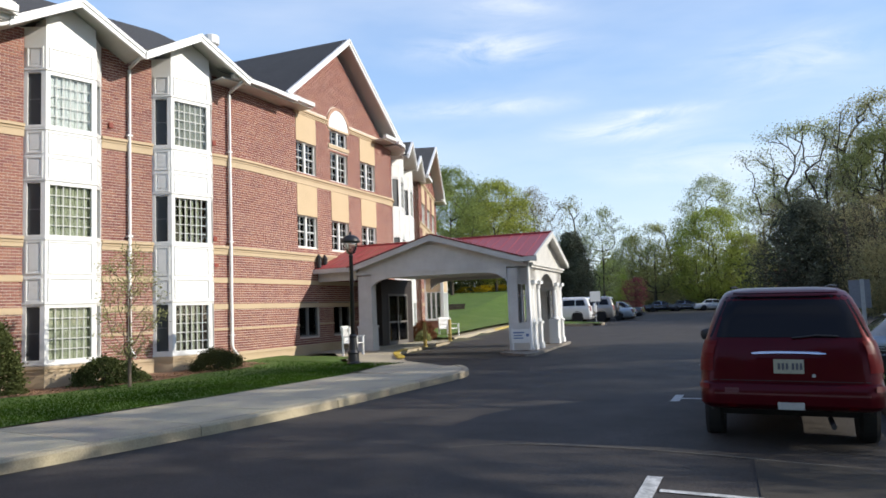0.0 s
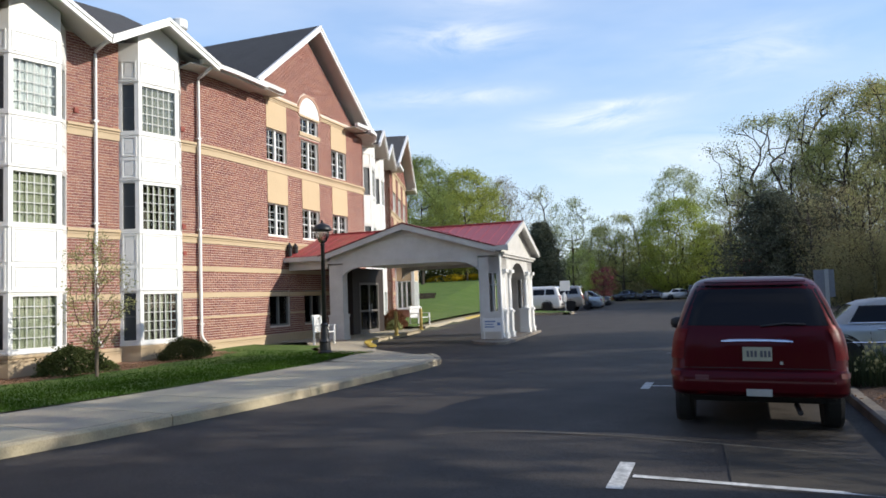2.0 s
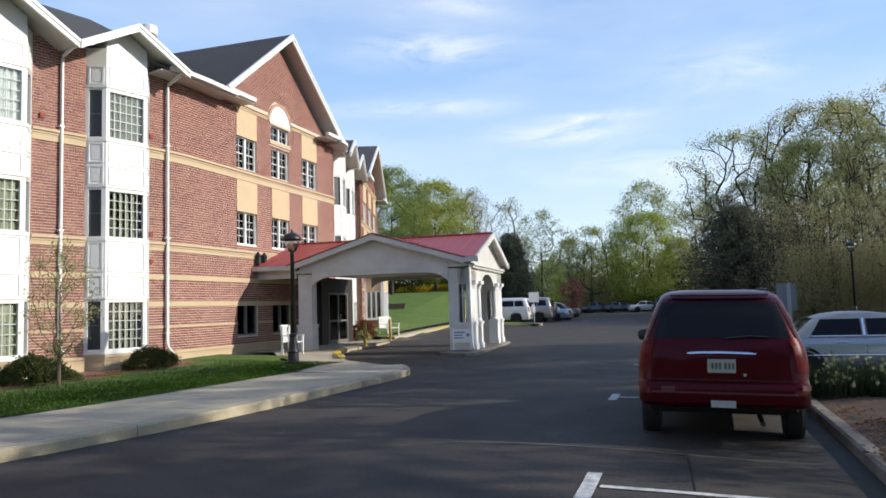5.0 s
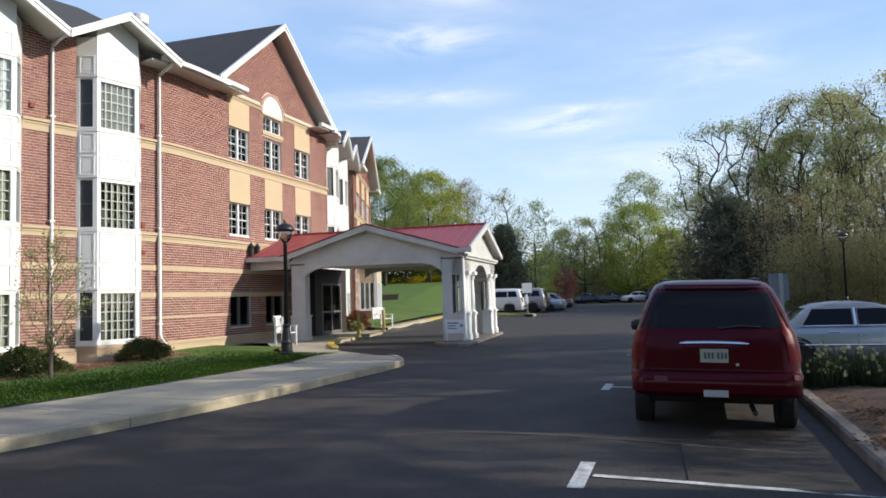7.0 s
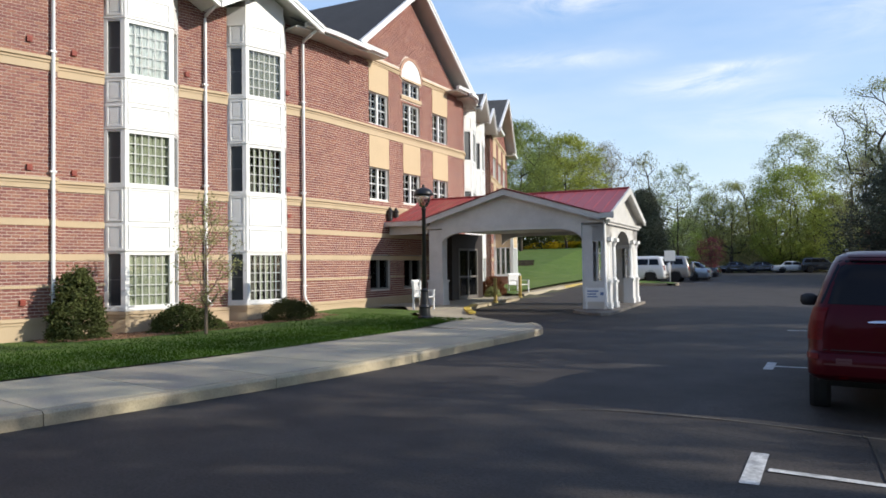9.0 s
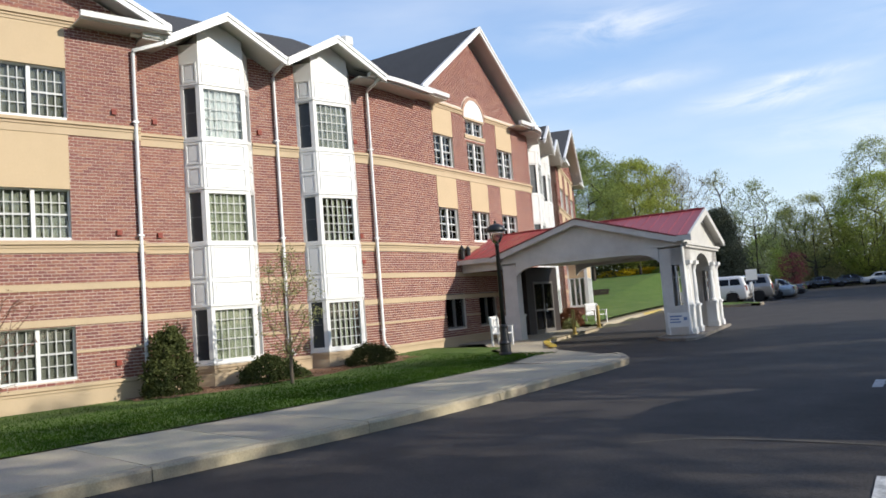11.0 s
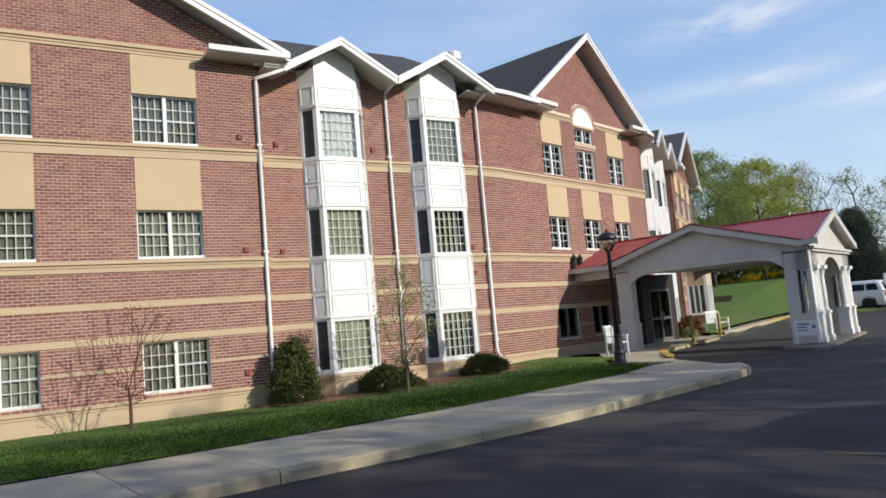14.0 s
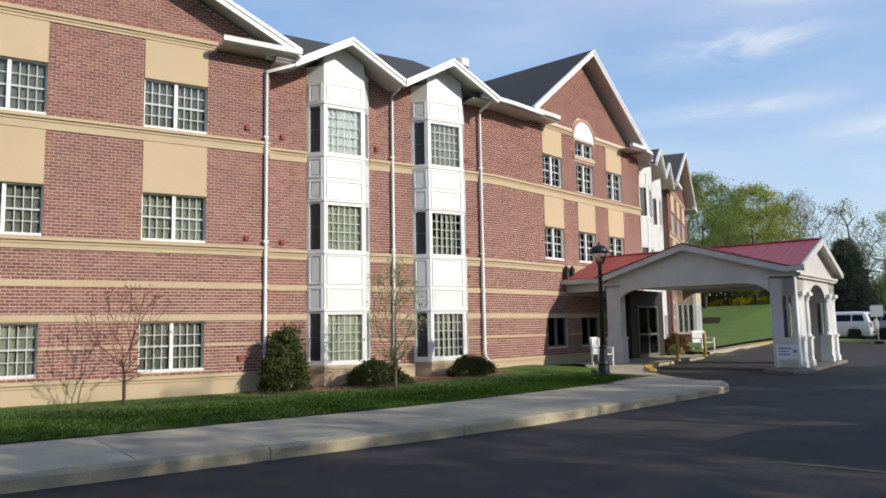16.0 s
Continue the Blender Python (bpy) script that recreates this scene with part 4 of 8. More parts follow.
def entrance_front():
    """The middle front: rounded corners, a tall gable with a fan window, panels and pairs of windows."""
    place_a = arc_place(-CUT)
    for m, place, s0, s1, step, kind in ((MA, arc_place(-CUT), 0.0, ARC_L, 0.25, "arc"), (MC, arc_place(7.7, 2.0), 0.0, 1.22, 0.2, "arc"), (MC, flat, -2.37, 7.7, 99.0, "flat")):
        holes, pan = [], []
        if kind == "flat":
            ws = [(0.19, 1.57), (2.65, 4.03), (5.13, 6.51)]
            holes = [(a, b, z0, z1) for a, b in ws for z0, z1 in ((7.03, 8.27), (4.16, 5.40))] + [(2.65, 4.03, 8.56, 9.20)]
            holes += [(0.19, 1.57, 0.76, 2.08), (2.65, 4.03, 0.76, 2.08), (5.70, 7.20, 0.0, 2.30)]
            pan = [(a, b, 5.40, 6.60) for a, b in ws] + [(a, b, 8.27, 9.32) for a, b in (ws[0], ws[2])]
        w = wall_part(m, place, s0, s1, 0.0, 9.6, holes, step=step, gable=(3.33, 4.05, 9.6, 0.73) if kind == "flat" else None)
        cut = [(s0 - 1, s1 + 1, lo + 0.05, hi - 0.05) for lo, hi in BANDS.values()]
        fan = [(3.33 - math.sqrt(max(0, 0.92 ** 2 - (k * 0.0813) ** 2)), 3.33 + math.sqrt(max(0, 0.92 ** 2 - (k * 0.0813) ** 2)), 9.28 + k * 0.0813, 9.28 + (k + 1) * 0.0813) for k in range(11)] if kind == "flat" else []
        tb = [(0.05, 2.45, 9.32, 9.52), (4.21, 6.62, 9.32, 9.52), (2.5, 4.16, 8.40, 8.56), (2.5, 4.16, 9.20, 9.28)] if kind == "flat" else []
        rows = list(brick_rows(s0, s1, 0.46, 9.58, holes + pan + cut + fan + tb))
        if kind == "flat":
            rows += list(brick_rows(s0, s1, 0.46 + math.ceil((9.58 - 0.46) / COURSE) * COURSE, 12.8, fan, lambda z: (3.33 - 4.05 + (z - 9.6) / 0.73, 3.33 + 4.05 - (z - 9.6) / 0.73)))
        lay_bricks(w, place, rows)
        bands(w, m, place, [(s0, s1)], ["C", "D", "E"], step)
        gp = [(s0, s1)] if kind == "arc" else [(-2.37, 0.19), (1.57, 2.65), (4.03, 4.9)]
        bands(w, m, place, [(s0, s1)] if kind == "arc" else [(-2.37, 4.9)], ["F2"], step)
        bands(w, m, place, gp, ["G"], step)
        for g in ([(s0, s1)] if kind == "arc" else [(-2.37, 4.9)]):
            foundation(w, place, *g, step)
        if kind == "arc":
            if m is MA:
                vents(w, place, [(0.12, 7.3), (0.12, 4.15), (0.14, 3.3)])
            continue
        for a, b, z0, z1 in pan:
            bm = bmesh.new()
            strip(bm, flat, a, b, z0, z1 - 0.004, -0.03, 0.012)
            part("stone_panel", bm, M_PATCH, w, "plain tan stone panel")
        for a, b, z0, z1 in tb:
            bm = bmesh.new()
            if z0 > 9.3:
                moulding(bm, flat, a, b, cornice(9.32, 9.52, 0.14))
            else:
                strip(bm, flat, a, b, z0, z1, -0.03, 0.04)
            part("stone_band", bm, M_TAN, w)
        # fan light: tan arch and blank white half-round
        for name, r0, r1, mat_, n1, label in (("brick_arch", 0.80, 0.93, M_ARCH, 0.04, "pinkish tan brick arch"), ("fanlight", 0.0, 0.80, M_WHITE, 0.02, "blank white half-round panel")):
            bm = bmesh.new()
            k = 20
            o = [(3.33 + r1 * math.cos(math.pi * i / k), 9.28 + r1 * math.sin(math.pi * i / k)) for i in range(k + 1)]
            inner = [(3.33 + r0 * math.cos(math.pi * i / k), 9.28 + r0 * math.sin(math.pi * i / k)) for i in range(k, -1, -1)] if r0 else []
            if r0:
                for i in range(k):
                    q = [o[i], o[i + 1], inner[k - i - 1], inner[k - i]]
                    prism(bm, q, 0, -0.03, n1)
            else:
                prism(bm, o, 0, -0.03, n1)
            part(name, bm, mat_, w, label)
        for a, b, z0, z1 in holes:
            if z1 - z0 < 0.7:
                window(building, m @ Matrix.Translation((-0.07, (a + b) / 2, z0)), b - a, z1 - z0, 2, 2, 2, "", 0.05, False)
            elif b - a < 1.5:
                # ground-floor frames take the colour darkened for canopy shade
                window(building, m @ Matrix.Translation((-0.085, (a + b) / 2, z0)), b - a, z1 - z0, 2, 2 if z0 > 3 else 1, 4 if z0 > 3 else 1, "grey" if z0 > 3 else "", 0.045, z0 > 3, mid=0.10, trim=None if z0 > 3 else M_SHADEFRAME)
    # gable roof and its returns
    gable_roof(MC, 3.36, 4.58, 9.62, 0.75, 0.62, -9.0, 0.27, "steep dark shingle gable roof")
    for sgn in (-1, 1):
        ee, i_ = 3.36 + sgn * 4.6, 3.36 + sgn * 2.95
        bm = bmesh.new()
        prism(bm, [(0.60, 9.44), (0.74, 9.48), (0.76, 9.62), (0.58, 9.62)], 1, min(ee, i_), max(ee, i_))
        part("gutter", bm, M_WHITE, building, "white eave return", m=MC)
        bm = bmesh.new()
        box(bm, -0.1, 0.62, min(ee, i_), max(ee, i_), 9.41, 9.46)
        part("soffit", bm, M_SOFFIT, building, m=MC)
    # eaves over the rounded corners, and the roof behind
    k = (13.25 - 9.40) / 7.35
    for m, pl, s0, s1, step in ((MA, arc_place(-CUT), 0.0, ARC_L, 0.3), (MC, flat, -2.37, -0.9, 9.0), (MC, arc_place(7.4, 2.0), 0.0, 1.5, 0.2)):
        bm, b2, b3 = bmesh.new(), bmesh.new(), bmesh.new()
        strip(bm, pl, s0 + (0.3 if m is MA else 0.0), s1, 9.36, 9.50, 0.70, 0.86, step)
        strip(b2, pl, s0, s1, 9.30, 9.35, -0.1, 0.72, step)
        part("gutter", bm, M_WHITE, building, "white gutter round the curved eave", m=m)
        part("soffit", b2, M_SOFFIT, building, m=m)
        n = max(1, int((s1 - s0) / 0.3))
        for i in range(n):
            a, b = [s0 + (s1 - s0) * (i + j) / n for j in (0, 1)]
            deep = -6.6 if m is MA else -1.6
            b3.faces.new([b3.verts.new(q) for q in (pl(a, 0.76, 9.46), pl(b, 0.76, 9.46), pl(b, deep, 9.46 + (0.76 - deep) * k), pl(a, deep, 9.46 + (0.76 - deep) * k))])
        part("roof", b3, M_SHINGLE, building, m=m)
    bm = bmesh.new()
    box(bm, -14.3, -14, -6, 14, -0.6, 9.75)
    part("wall", bm, M_BRICKFAR, building, "brick rear wall", m=MC)
    # roof vent
    bm = bmesh.new()
    tube(bm, [(-5.2, 2.6, 11.6), (-5.2, 2.6, 12.82)], 0.22, 10)
    lathe(bm, [(0.28, 12.82), (0.32, 12.86), (0.32, 13.18), (0.2, 13.24)], 12, (-5.2, 2.6))
    part("roof_vent", bm, M_WHITE, building, "white metal roof vent", m=MA)


entrance_front()


def entrance_door():
    """Glazed double door under the canopy."""
    d = thing("door_entrance", "glazed double entrance door in a pale frame", "door", kind="structure", m=MC @ Matrix.Translation((1.0, 6.45, 0.08)))
    bm = bmesh.new()
    for y0, y1 in ((-0.95, -0.86), (0.86, 0.95), (-0.04, 0.04)):
        box(bm, -0.08, 0.02, y0, y1, 0.02, 2.30)
    for z0, z1 in ((2.20, 2.29), (0.02, 0.24), (1.02, 1.10)):
        box(bm, -0.075, 0.015, -0.9, 0.9, z0, z1)
    part("door_frame", bm, M_DOORFRAME, d)
    for y0, y1 in ((-0.86, -0.04), (0.04, 0.86)):
        bm = bmesh.new()
        box(bm, -0.04, -0.03, y0, y1, 0.24, 2.2)
        part("pane", bm, M_GLASS, d)
        bm = bmesh.new()
        y = y0 + 0.08 if y0 > 0 else y1 - 0.08
        tube(bm, [(0.06, y, 0.95), (0.06, y, 1.35)], 0.015, 8)
        part("door_handle", bm, M_STEEL, d)


# near-black colour paints the deep shade under the canopy
M_VESTIBULE = surf("shaded_panel", (0.026, 0.018, 0.015), 0.6, vary=0.15, bump=0.1)
M_DOORFRAME = surf("grey_door_frame", (0.14, 0.13, 0.12), 0.5, vary=0.1, bump=0.05)


def vestibule():
    """Panelled entrance block under the canopy roof, its shade put into the colour."""
    v = bmesh.new()
    for y0, y1, z0, z1 in ((4.9, 5.5, 0.0, 3.0), (7.40, 7.95, 0.0, 3.0), (5.5, 7.40, 2.38, 3.0)):
        box(v, 0.80, 1.0, y0, y1, z0, z1)
    box(v, 0.0, 0.8, 4.9, 5.05, 0.0, 3.0)
    box(v, 0.0, 0.8, 7.80, 7.95, 0.0, 3.0)
    part("vestibule", v, M_VESTIBULE, building, "panelled entrance vestibule, near-black to carry the canopy's shade", m=MC)


vestibule()


entrance_door()


def canopy():
    """Drive-under entrance canopy: red standing-seam roof with a cross gable, white frame, arched pier wall."""
    can = thing("entrance_canopy", "white timber entrance canopy with a red standing-seam metal roof", "canopy", m=MC)
    U0, U1, UC = 1.50, 7.30, 4.40
    NE, NW = 8.60, 1.72
    ZE, ZR = 3.30, 4.36
    half = (U1 - U0) / 2 + 0.28
    sl = (ZR - ZE) / half
    # roof sheets
    for sgn in (-1, 1):
        for n_a, n_b in ((-0.2, 4.98 - 3.45), (NE + 0.27, 4.98 + 3.45)):
            top, under = bmesh.new(), bmesh.new()
            roof_slab(top, under, (n_a, UC + sgn * half, ZE), (n_b, UC + sgn * half, ZE), (4.98, UC, ZR), (n_a, UC, ZR), 0.05)
            r = part("roof_sheet", top, M_RED_ROOF, can, "red standing-seam metal roof")
            part("soffit", under, M_CANOPY, r)
    # cross gable over the drive
    NCg, hg = 4.98, 3.45
    zg = 3.28
    for u_front, u_back in ((U0 - 0.26, UC), (U1 + 0.26, UC)):
        for sgn in (-1, 1):
            e = NCg + sgn * hg
            a = [(e, u_front, zg), (NCg, u_front, zg + 1.02), (NCg, UC, zg + 1.02), (e, u_front + (UC - u_front) * 0.02, zg)]
            vs = [Vector(p) + Vector((0, 0, 0.03)) for p in a]
            top = bmesh.new()
            q = [top.verts.new(p) for p in vs]
            w = [top.verts.new(p + Vector((0, 0, 0.05))) for p in vs]
            top.faces.new(q[::-1])
            top.faces.new(w)
            for i in range(4):
                top.faces.new((q[i], q[(i + 1) % 4], w[(i + 1) % 4], w[i]))
            part("gable_sheet", top, M_RED_ROOF, can, "red metal roof of the cross gable")
    # seams
    for sgn in (-1, 1):
        n = -0.1
        while n < NE + 0.27:
            lo = 0.0
            if abs(n - NCg) < hg:
                lo = max(0.0, 1 - abs(n - NCg) / hg)
            if lo < 0.97:
                bm = bmesh.new()
                a = Vector((n, UC + sgn * half * (1 - lo), ZE + (ZR - ZE) * lo + 0.05))
                b = Vector((n, UC, ZR + 0.05))
                tube(bm, [a, b], 0.018, 4)
                part("seam", bm, M_RED_ROOF, r)
            n += 0.41
    bm = bmesh.new()
    tube(bm, [(-0.2, UC, ZR + 0.06), (NE + 0.29, UC, ZR + 0.06)], 0.05, 6)
    part("ridge_cap", bm, M_RED_ROOF, r)
    # raking boards: front gables and east gable
    for u, sgn in ((U0 - 0.26, -1), (U1 + 0.26, 1)):
        bm = bmesh.new()
        for s2 in (-1, 1):
            e = NCg + s2 * (hg + 0.03)
            z1 = zg + 1.04
            prism(bm, [(e, zg + 0.02), (NCg, z1), (NCg, z1 - 0.20), (e, zg - 0.18)], 1, min(u, u + sgn * 0.05), max(u, u + sgn * 0.05))
        part("raking_board", bm, M_CANOPY, can)
        bm = bmesh.new()
        for s2 in (-1, 1):
            e = NCg + s2 * (hg + 0.05)
            prism(bm, [(e, zg + 0.02), (NCg, z1), (NCg, z1 + 0.045), (e, zg + 0.065)], 1, min(u - sgn * 0.02, u + sgn * 0.07), max(u - sgn * 0.02, u + sgn * 0.07))
        part("red_edge", bm, M_RED_DARK, can)
    bm = bmesh.new()
    for s2 in (-1, 1):
        e = UC + s2 * (half + 0.02)
        prism(bm, [(e, ZE + 0.06), (UC, ZR + 0.06), (UC, ZR - 0.16), (e, ZE - 0.16)], 0, NE + 0.24, NE + 0.32)
    part("raking_board", bm, M_CANOPY, can)
    # eave boards
    for u in (UC - half, UC + half):
        for n_a, n_b in ((NCg + hg, NE + 0.34), (0.0, NCg - hg)):
            bm = bmesh.new()
            box(bm, n_a, n_b, u - 0.04, u + 0.04, ZE - 0.14, ZE + 0.03)
            part("fascia", bm, M_CANOPY, can)
    # gable walls over the beams
    for u0, u1 in ((U0, U0 + 0.12), (U1 - 0.12, U1)):
        bm = bmesh.new()
        prism(bm, [(NW, 3.06), (NE, 3.06), (NCg + hg - 0.4, 3.32), (NCg, 4.22), (NCg - hg + 0.4, 3.32)], 1, u0, u1)
        part("gable_panel", bm, M_CANOPY, can)
        bm = bmesh.new()
        k = 28
        arch = [(2.40 + (7.76 - 2.40) * (0.5 - 0.5 * math.cos(math.pi * i / k)), 2.87 - 0.34 * abs(math.cos(math.pi * i / k)) ** 9) for i in range(k + 1)]
        prism(bm, arch + [(7.76, 3.06), (2.40, 3.06)], 1, u0 - 0.06 if u0 == U0 else u0, u1 if u0 == U0 else u1 + 0.06)
        part("beam", bm, M_CANOPY, can)
        bm = bmesh.new()
        box(bm, NW - 0.05, NE + 0.05, (u0 - 0.09) if u0 == U0 else u0, u1 if u0 == U0 else u1 + 0.09, 3.02, 3.10)
        part("cornice", bm, M_CANOPY, can)
    # side frieze at the east
    bm = bmesh.new()
    prism(bm, [(U0, 3.10), (U1, 3.10), (U1, 3.34), (UC, 4.30), (U0, 3.34)], 0, NE - 0.12, NE)
    part("gable_panel", bm, M_CANOPY, can)
    bm = bmesh.new()
    box(bm, NE - 0.10, NE + 0.16, U0 - 0.12, U1 + 0.12, 3.04, 3.12)
    box(bm, NE - 0.10, NE + 0.10, U0 - 0.07, U1 + 0.07, 2.96, 3.04)
    part("cornice", bm, M_CANOPY, can)
    # arch wall head
    bm = bmesh.new()
    a0, a1, zs, k = 3.15, 5.65, 2.20, 14
    curve = [(a0 + (a1 - a0) * (1 - math.cos(math.pi * i / k)) / 2, zs + 0.62 * math.sin(math.pi * i / k)) for i in range(k + 1)]
    prism(bm, [(U0, 2.97), (U0, 2.40), (a0, 2.40), *curve, (a1, 2.40), (U1, 2.40), (U1, 2.97)], 0, NE - 0.55, NE)
    part("arch_head", bm, M_CANOPY, can)
    # east piers with slit openings
    def pier(n0, n1, u0, u1, slit):
        t, nm = 0.10, (n0 + n1) / 2
        pr = bmesh.new()
        box(pr, n1 - t, n1, u0 + t, u1 - t, 0.1, 2.97)
        p = part("pier", pr, M_CANOPY, can)
        bm = bmesh.new()
        box(bm, n0, n0 + t, u0 + t, u1 - t, 0.1, 2.97)
        part("pier_board", bm, M_CANOPY, p)
        for a, b in ((u0, u0 + t), (u1 - t, u1)):
            bm = bmesh.new()
            wall_cells(bm, lambda s, n, z: Vector((s, n, z)), n0, n1, 0.1, 2.97, [(nm - 0.05, nm + 0.23, 1.05, 2.42)] if slit else [], a, b)
            part("pier_board", bm, M_CANOPY, p)
        if slit:
            nm = (n0 + n1) / 2 + 0.09
            for a in (u0 + 0.03, u1 - 0.06):
                bm = bmesh.new()
                box(bm, nm - 0.016, nm + 0.016, a, a + 0.03, 1.05, 2.42)
                box(bm, nm - 0.13, nm + 0.13, a, a + 0.03, 1.98, 2.01)
                part("slit_bar", bm, M_WHITE, p)
        bm = bmesh.new()
        box(bm, n0 - 0.05, n1 + 0.05, u0 - 0.05, u1 + 0.05, 0.1, 0.28)
        box(bm, n0 - 0.035, n1 + 0.035, u0 - 0.035, u1 + 0.035, 0.28, 1.02)
        box(bm, n0 - 0.06, n1 + 0.06, u0 - 0.06, u1 + 0.06, 1.02, 1.10)
        bm2 = bm
        part("pedestal", bm2, M_CANOPY, p) if not slit else bm.free()
        return p
    for u0, u1 in ((U0, 2.45), (6.35, U1)):
        pier(7.76, NE, u0, u1, True)
    pier(1.80, 2.36, U0, U0 + 0.40, False)
    # east columns beside the arch, with pedestals and capitals
    for c in (1.82, 2.80, 6.00, 7.00):
        bm = bmesh.new()
        box(bm, NE - 0.30, NE + 0.12, c - 0.20, c + 0.20, 0.1, 0.30)
        box(bm, NE - 0.30, NE + 0.08, c - 0.16, c + 0.16, 0.30, 0.98)
        box(bm, NE - 0.30, NE + 0.12, c - 0.20, c + 0.20, 0.98, 1.06)
        lathe(bm, [(0.15, 1.06), (0.15, 1.12), (0.12, 1.16), (0.125, 1.6), (0.105, 2.22), (0.12, 2.25), (0.15, 2.34), (0.18, 2.40)], 12, (NE - 0.06, c))
        box(bm, NE - 0.30, NE + 0.14, c - 0.22, c + 0.22, 2.40, 2.52)
        part("column", bm, M_WHITE, can, "white column on a pedestal")
    # ceiling, plinths
    bm = bmesh.new()
    box(bm, NW, NE - 0.1, U0 + 0.12, U1 - 0.12, 3.0, 3.05)
    part("ceiling_lining", bm, M_CANOPY, can)
    bm = bmesh.new()
    prism(bm, [(7.5, 1.15), (7.8, 0.55), (8.3, 0.0), (8.75, -0.15), (8.98, 0.1), (9.02, 1.2), (8.86, 7.6), (8.7, 7.8), (7.5, 7.8)], 2, -0.05, 0.085)
    part("plinth", bm, M_PLINTH, can, "concrete plinth under the piers")
    # rainwater pipe at the near pier
    bm = bmesh.new()
    tube(bm, [(NE + 0.05, U0 - 0.16, 3.2), (NE - 0.02, U0 - 0.10, 3.0), (NE - 0.02, U0 - 0.10, 0.25), (NE + 0.08, U0 - 0.2, 0.14)], 0.045, 8)
    part("downspout", bm, M_WHITE, can, smooth=True)
    # lean-to wall heads between canopy and front
    bm = bmesh.new()
    box(bm, 0.02, NW, U0 + 0.02, U0 + 0.14, 2.85, 3.28)
    part("fascia", bm, M_CANOPY, can)
    # the east end stands a little askew to the front
    for ob in can.children_recursive:
        for v in ob.data.vertices:
            v.co.x *= 1 - 0.0075 * (v.co.y - 1.5)


M_PLINTH = surf("stained_plinth", (0.27, 0.235, 0.19), 0.9, vary=0.33, scale=2.2, grain=45, grain_amt=0.2, bump=0.4, tone=(0.12, 0.10, 0.08))
M_RED_DARK = surf("dark_red_edge", (0.16, 0.025, 0.025), 0.4, bump=0.05)
canopy()


def sunroom():
    """One-storey white-trimmed projection on the far wing: stone panels over tall windows."""
    m = MB @ Matrix.Translation((0.57, 0, 0))
    y0, y1, n1 = 9.4, 12.6, 1.16
    for a, b, c, d in ((-0.05, n1, y0, y1),):
        bm = bmesh.new()
        box(bm, a, b, c, d, -0.3, 0.95)
        base = part("sunroom", bm, M_BRICKFAR, building, "projecting white-framed sunroom on a brick base", m=m)
    for x0, x1, c, d in ((n1 - 0.16, n1 + 0.02, y0 - 0.02, y0 + 0.16), (n1 - 0.16, n1 + 0.02, y1 - 0.16, y1 + 0.02), (-0.02, 0.10, y0 - 0.02, y0 + 0.14)):
        bm = bmesh.new()
        box(bm, x0, x1, c, d, 0.95, 3.55)
        part("corner_post", bm, M_WHITE, base)
    bm = bmesh.new()
    box(bm, -0.05, n1 + 0.10, y0 - 0.10, y1 + 0.10, 3.55, 3.80)
    part("cornice", bm, M_WHITE, base)
    bm = bmesh.new()
    box(bm, -0.03, n1 + 0.06, y0 - 0.06, y1 + 0.06, 0.95, 1.02)
    part("sill", bm, M_WHITE, base)
    bm = bmesh.new()
    box(bm, 0.10, n1 - 0.16, y0, y0 + 0.12, 2.70, 3.55)
    part("stone_panel", bm, M_PATCH, base, "plain tan stone panel")
    bm = bmesh.new()
    box(bm, n1 - 0.12, n1, y0 + 0.16, y1 - 0.16, 2.70, 3.55)
    part("stone_panel", bm, M_PATCH, base, "plain tan stone panel")
    window(building, m @ pose((0.10 + n1 - 0.16) / 2, y0 + 0.02, 1.02, 0, 0, -90), n1 - 0.26, 1.68, 3, 1, 2, "drawn", 0.05, False)
    window(building, m @ pose(n1 - 0.02, (y0 + y1) / 2, 1.02), y1 - y0 - 0.32, 1.68, 4, 1, 2, "drawn", 0.05, False)


sunroom()

# ------------------------------------------------------------ trees and plants


def branch_tubes(segs, seg=5):
    """Tapered tubes from (points, radii), joined."""
    v, f = [], []
    for pts, rad in segs:
        rings = []
        for i, p in enumerate(pts):
            d = (pts[min(i + 1, len(pts) - 1)] - pts[max(i - 1, 0)]).normalized()
            side = d.cross(Vector((0.13, 0.31, 0.94)) if abs(d.z) < 0.9 else Vector((1, 0.1, 0))).normalized()
            up = side.cross(d)
            k = len(v)
            rings.append(k)
            n = seg if rad[0] > 0.03 else 3
            v.extend(p + (side * math.cos(6.2832 * j / n) + up * math.sin(6.2832 * j / n)) * rad[i] for j in range(n))
        n = seg if rad[0] > 0.03 else 3
        for a, b in zip(rings, rings[1:]):
            for j in range(n):
                f.append((a + j, a + (j + 1) % n, b + (j + 1) % n, b + j))
    return v, f


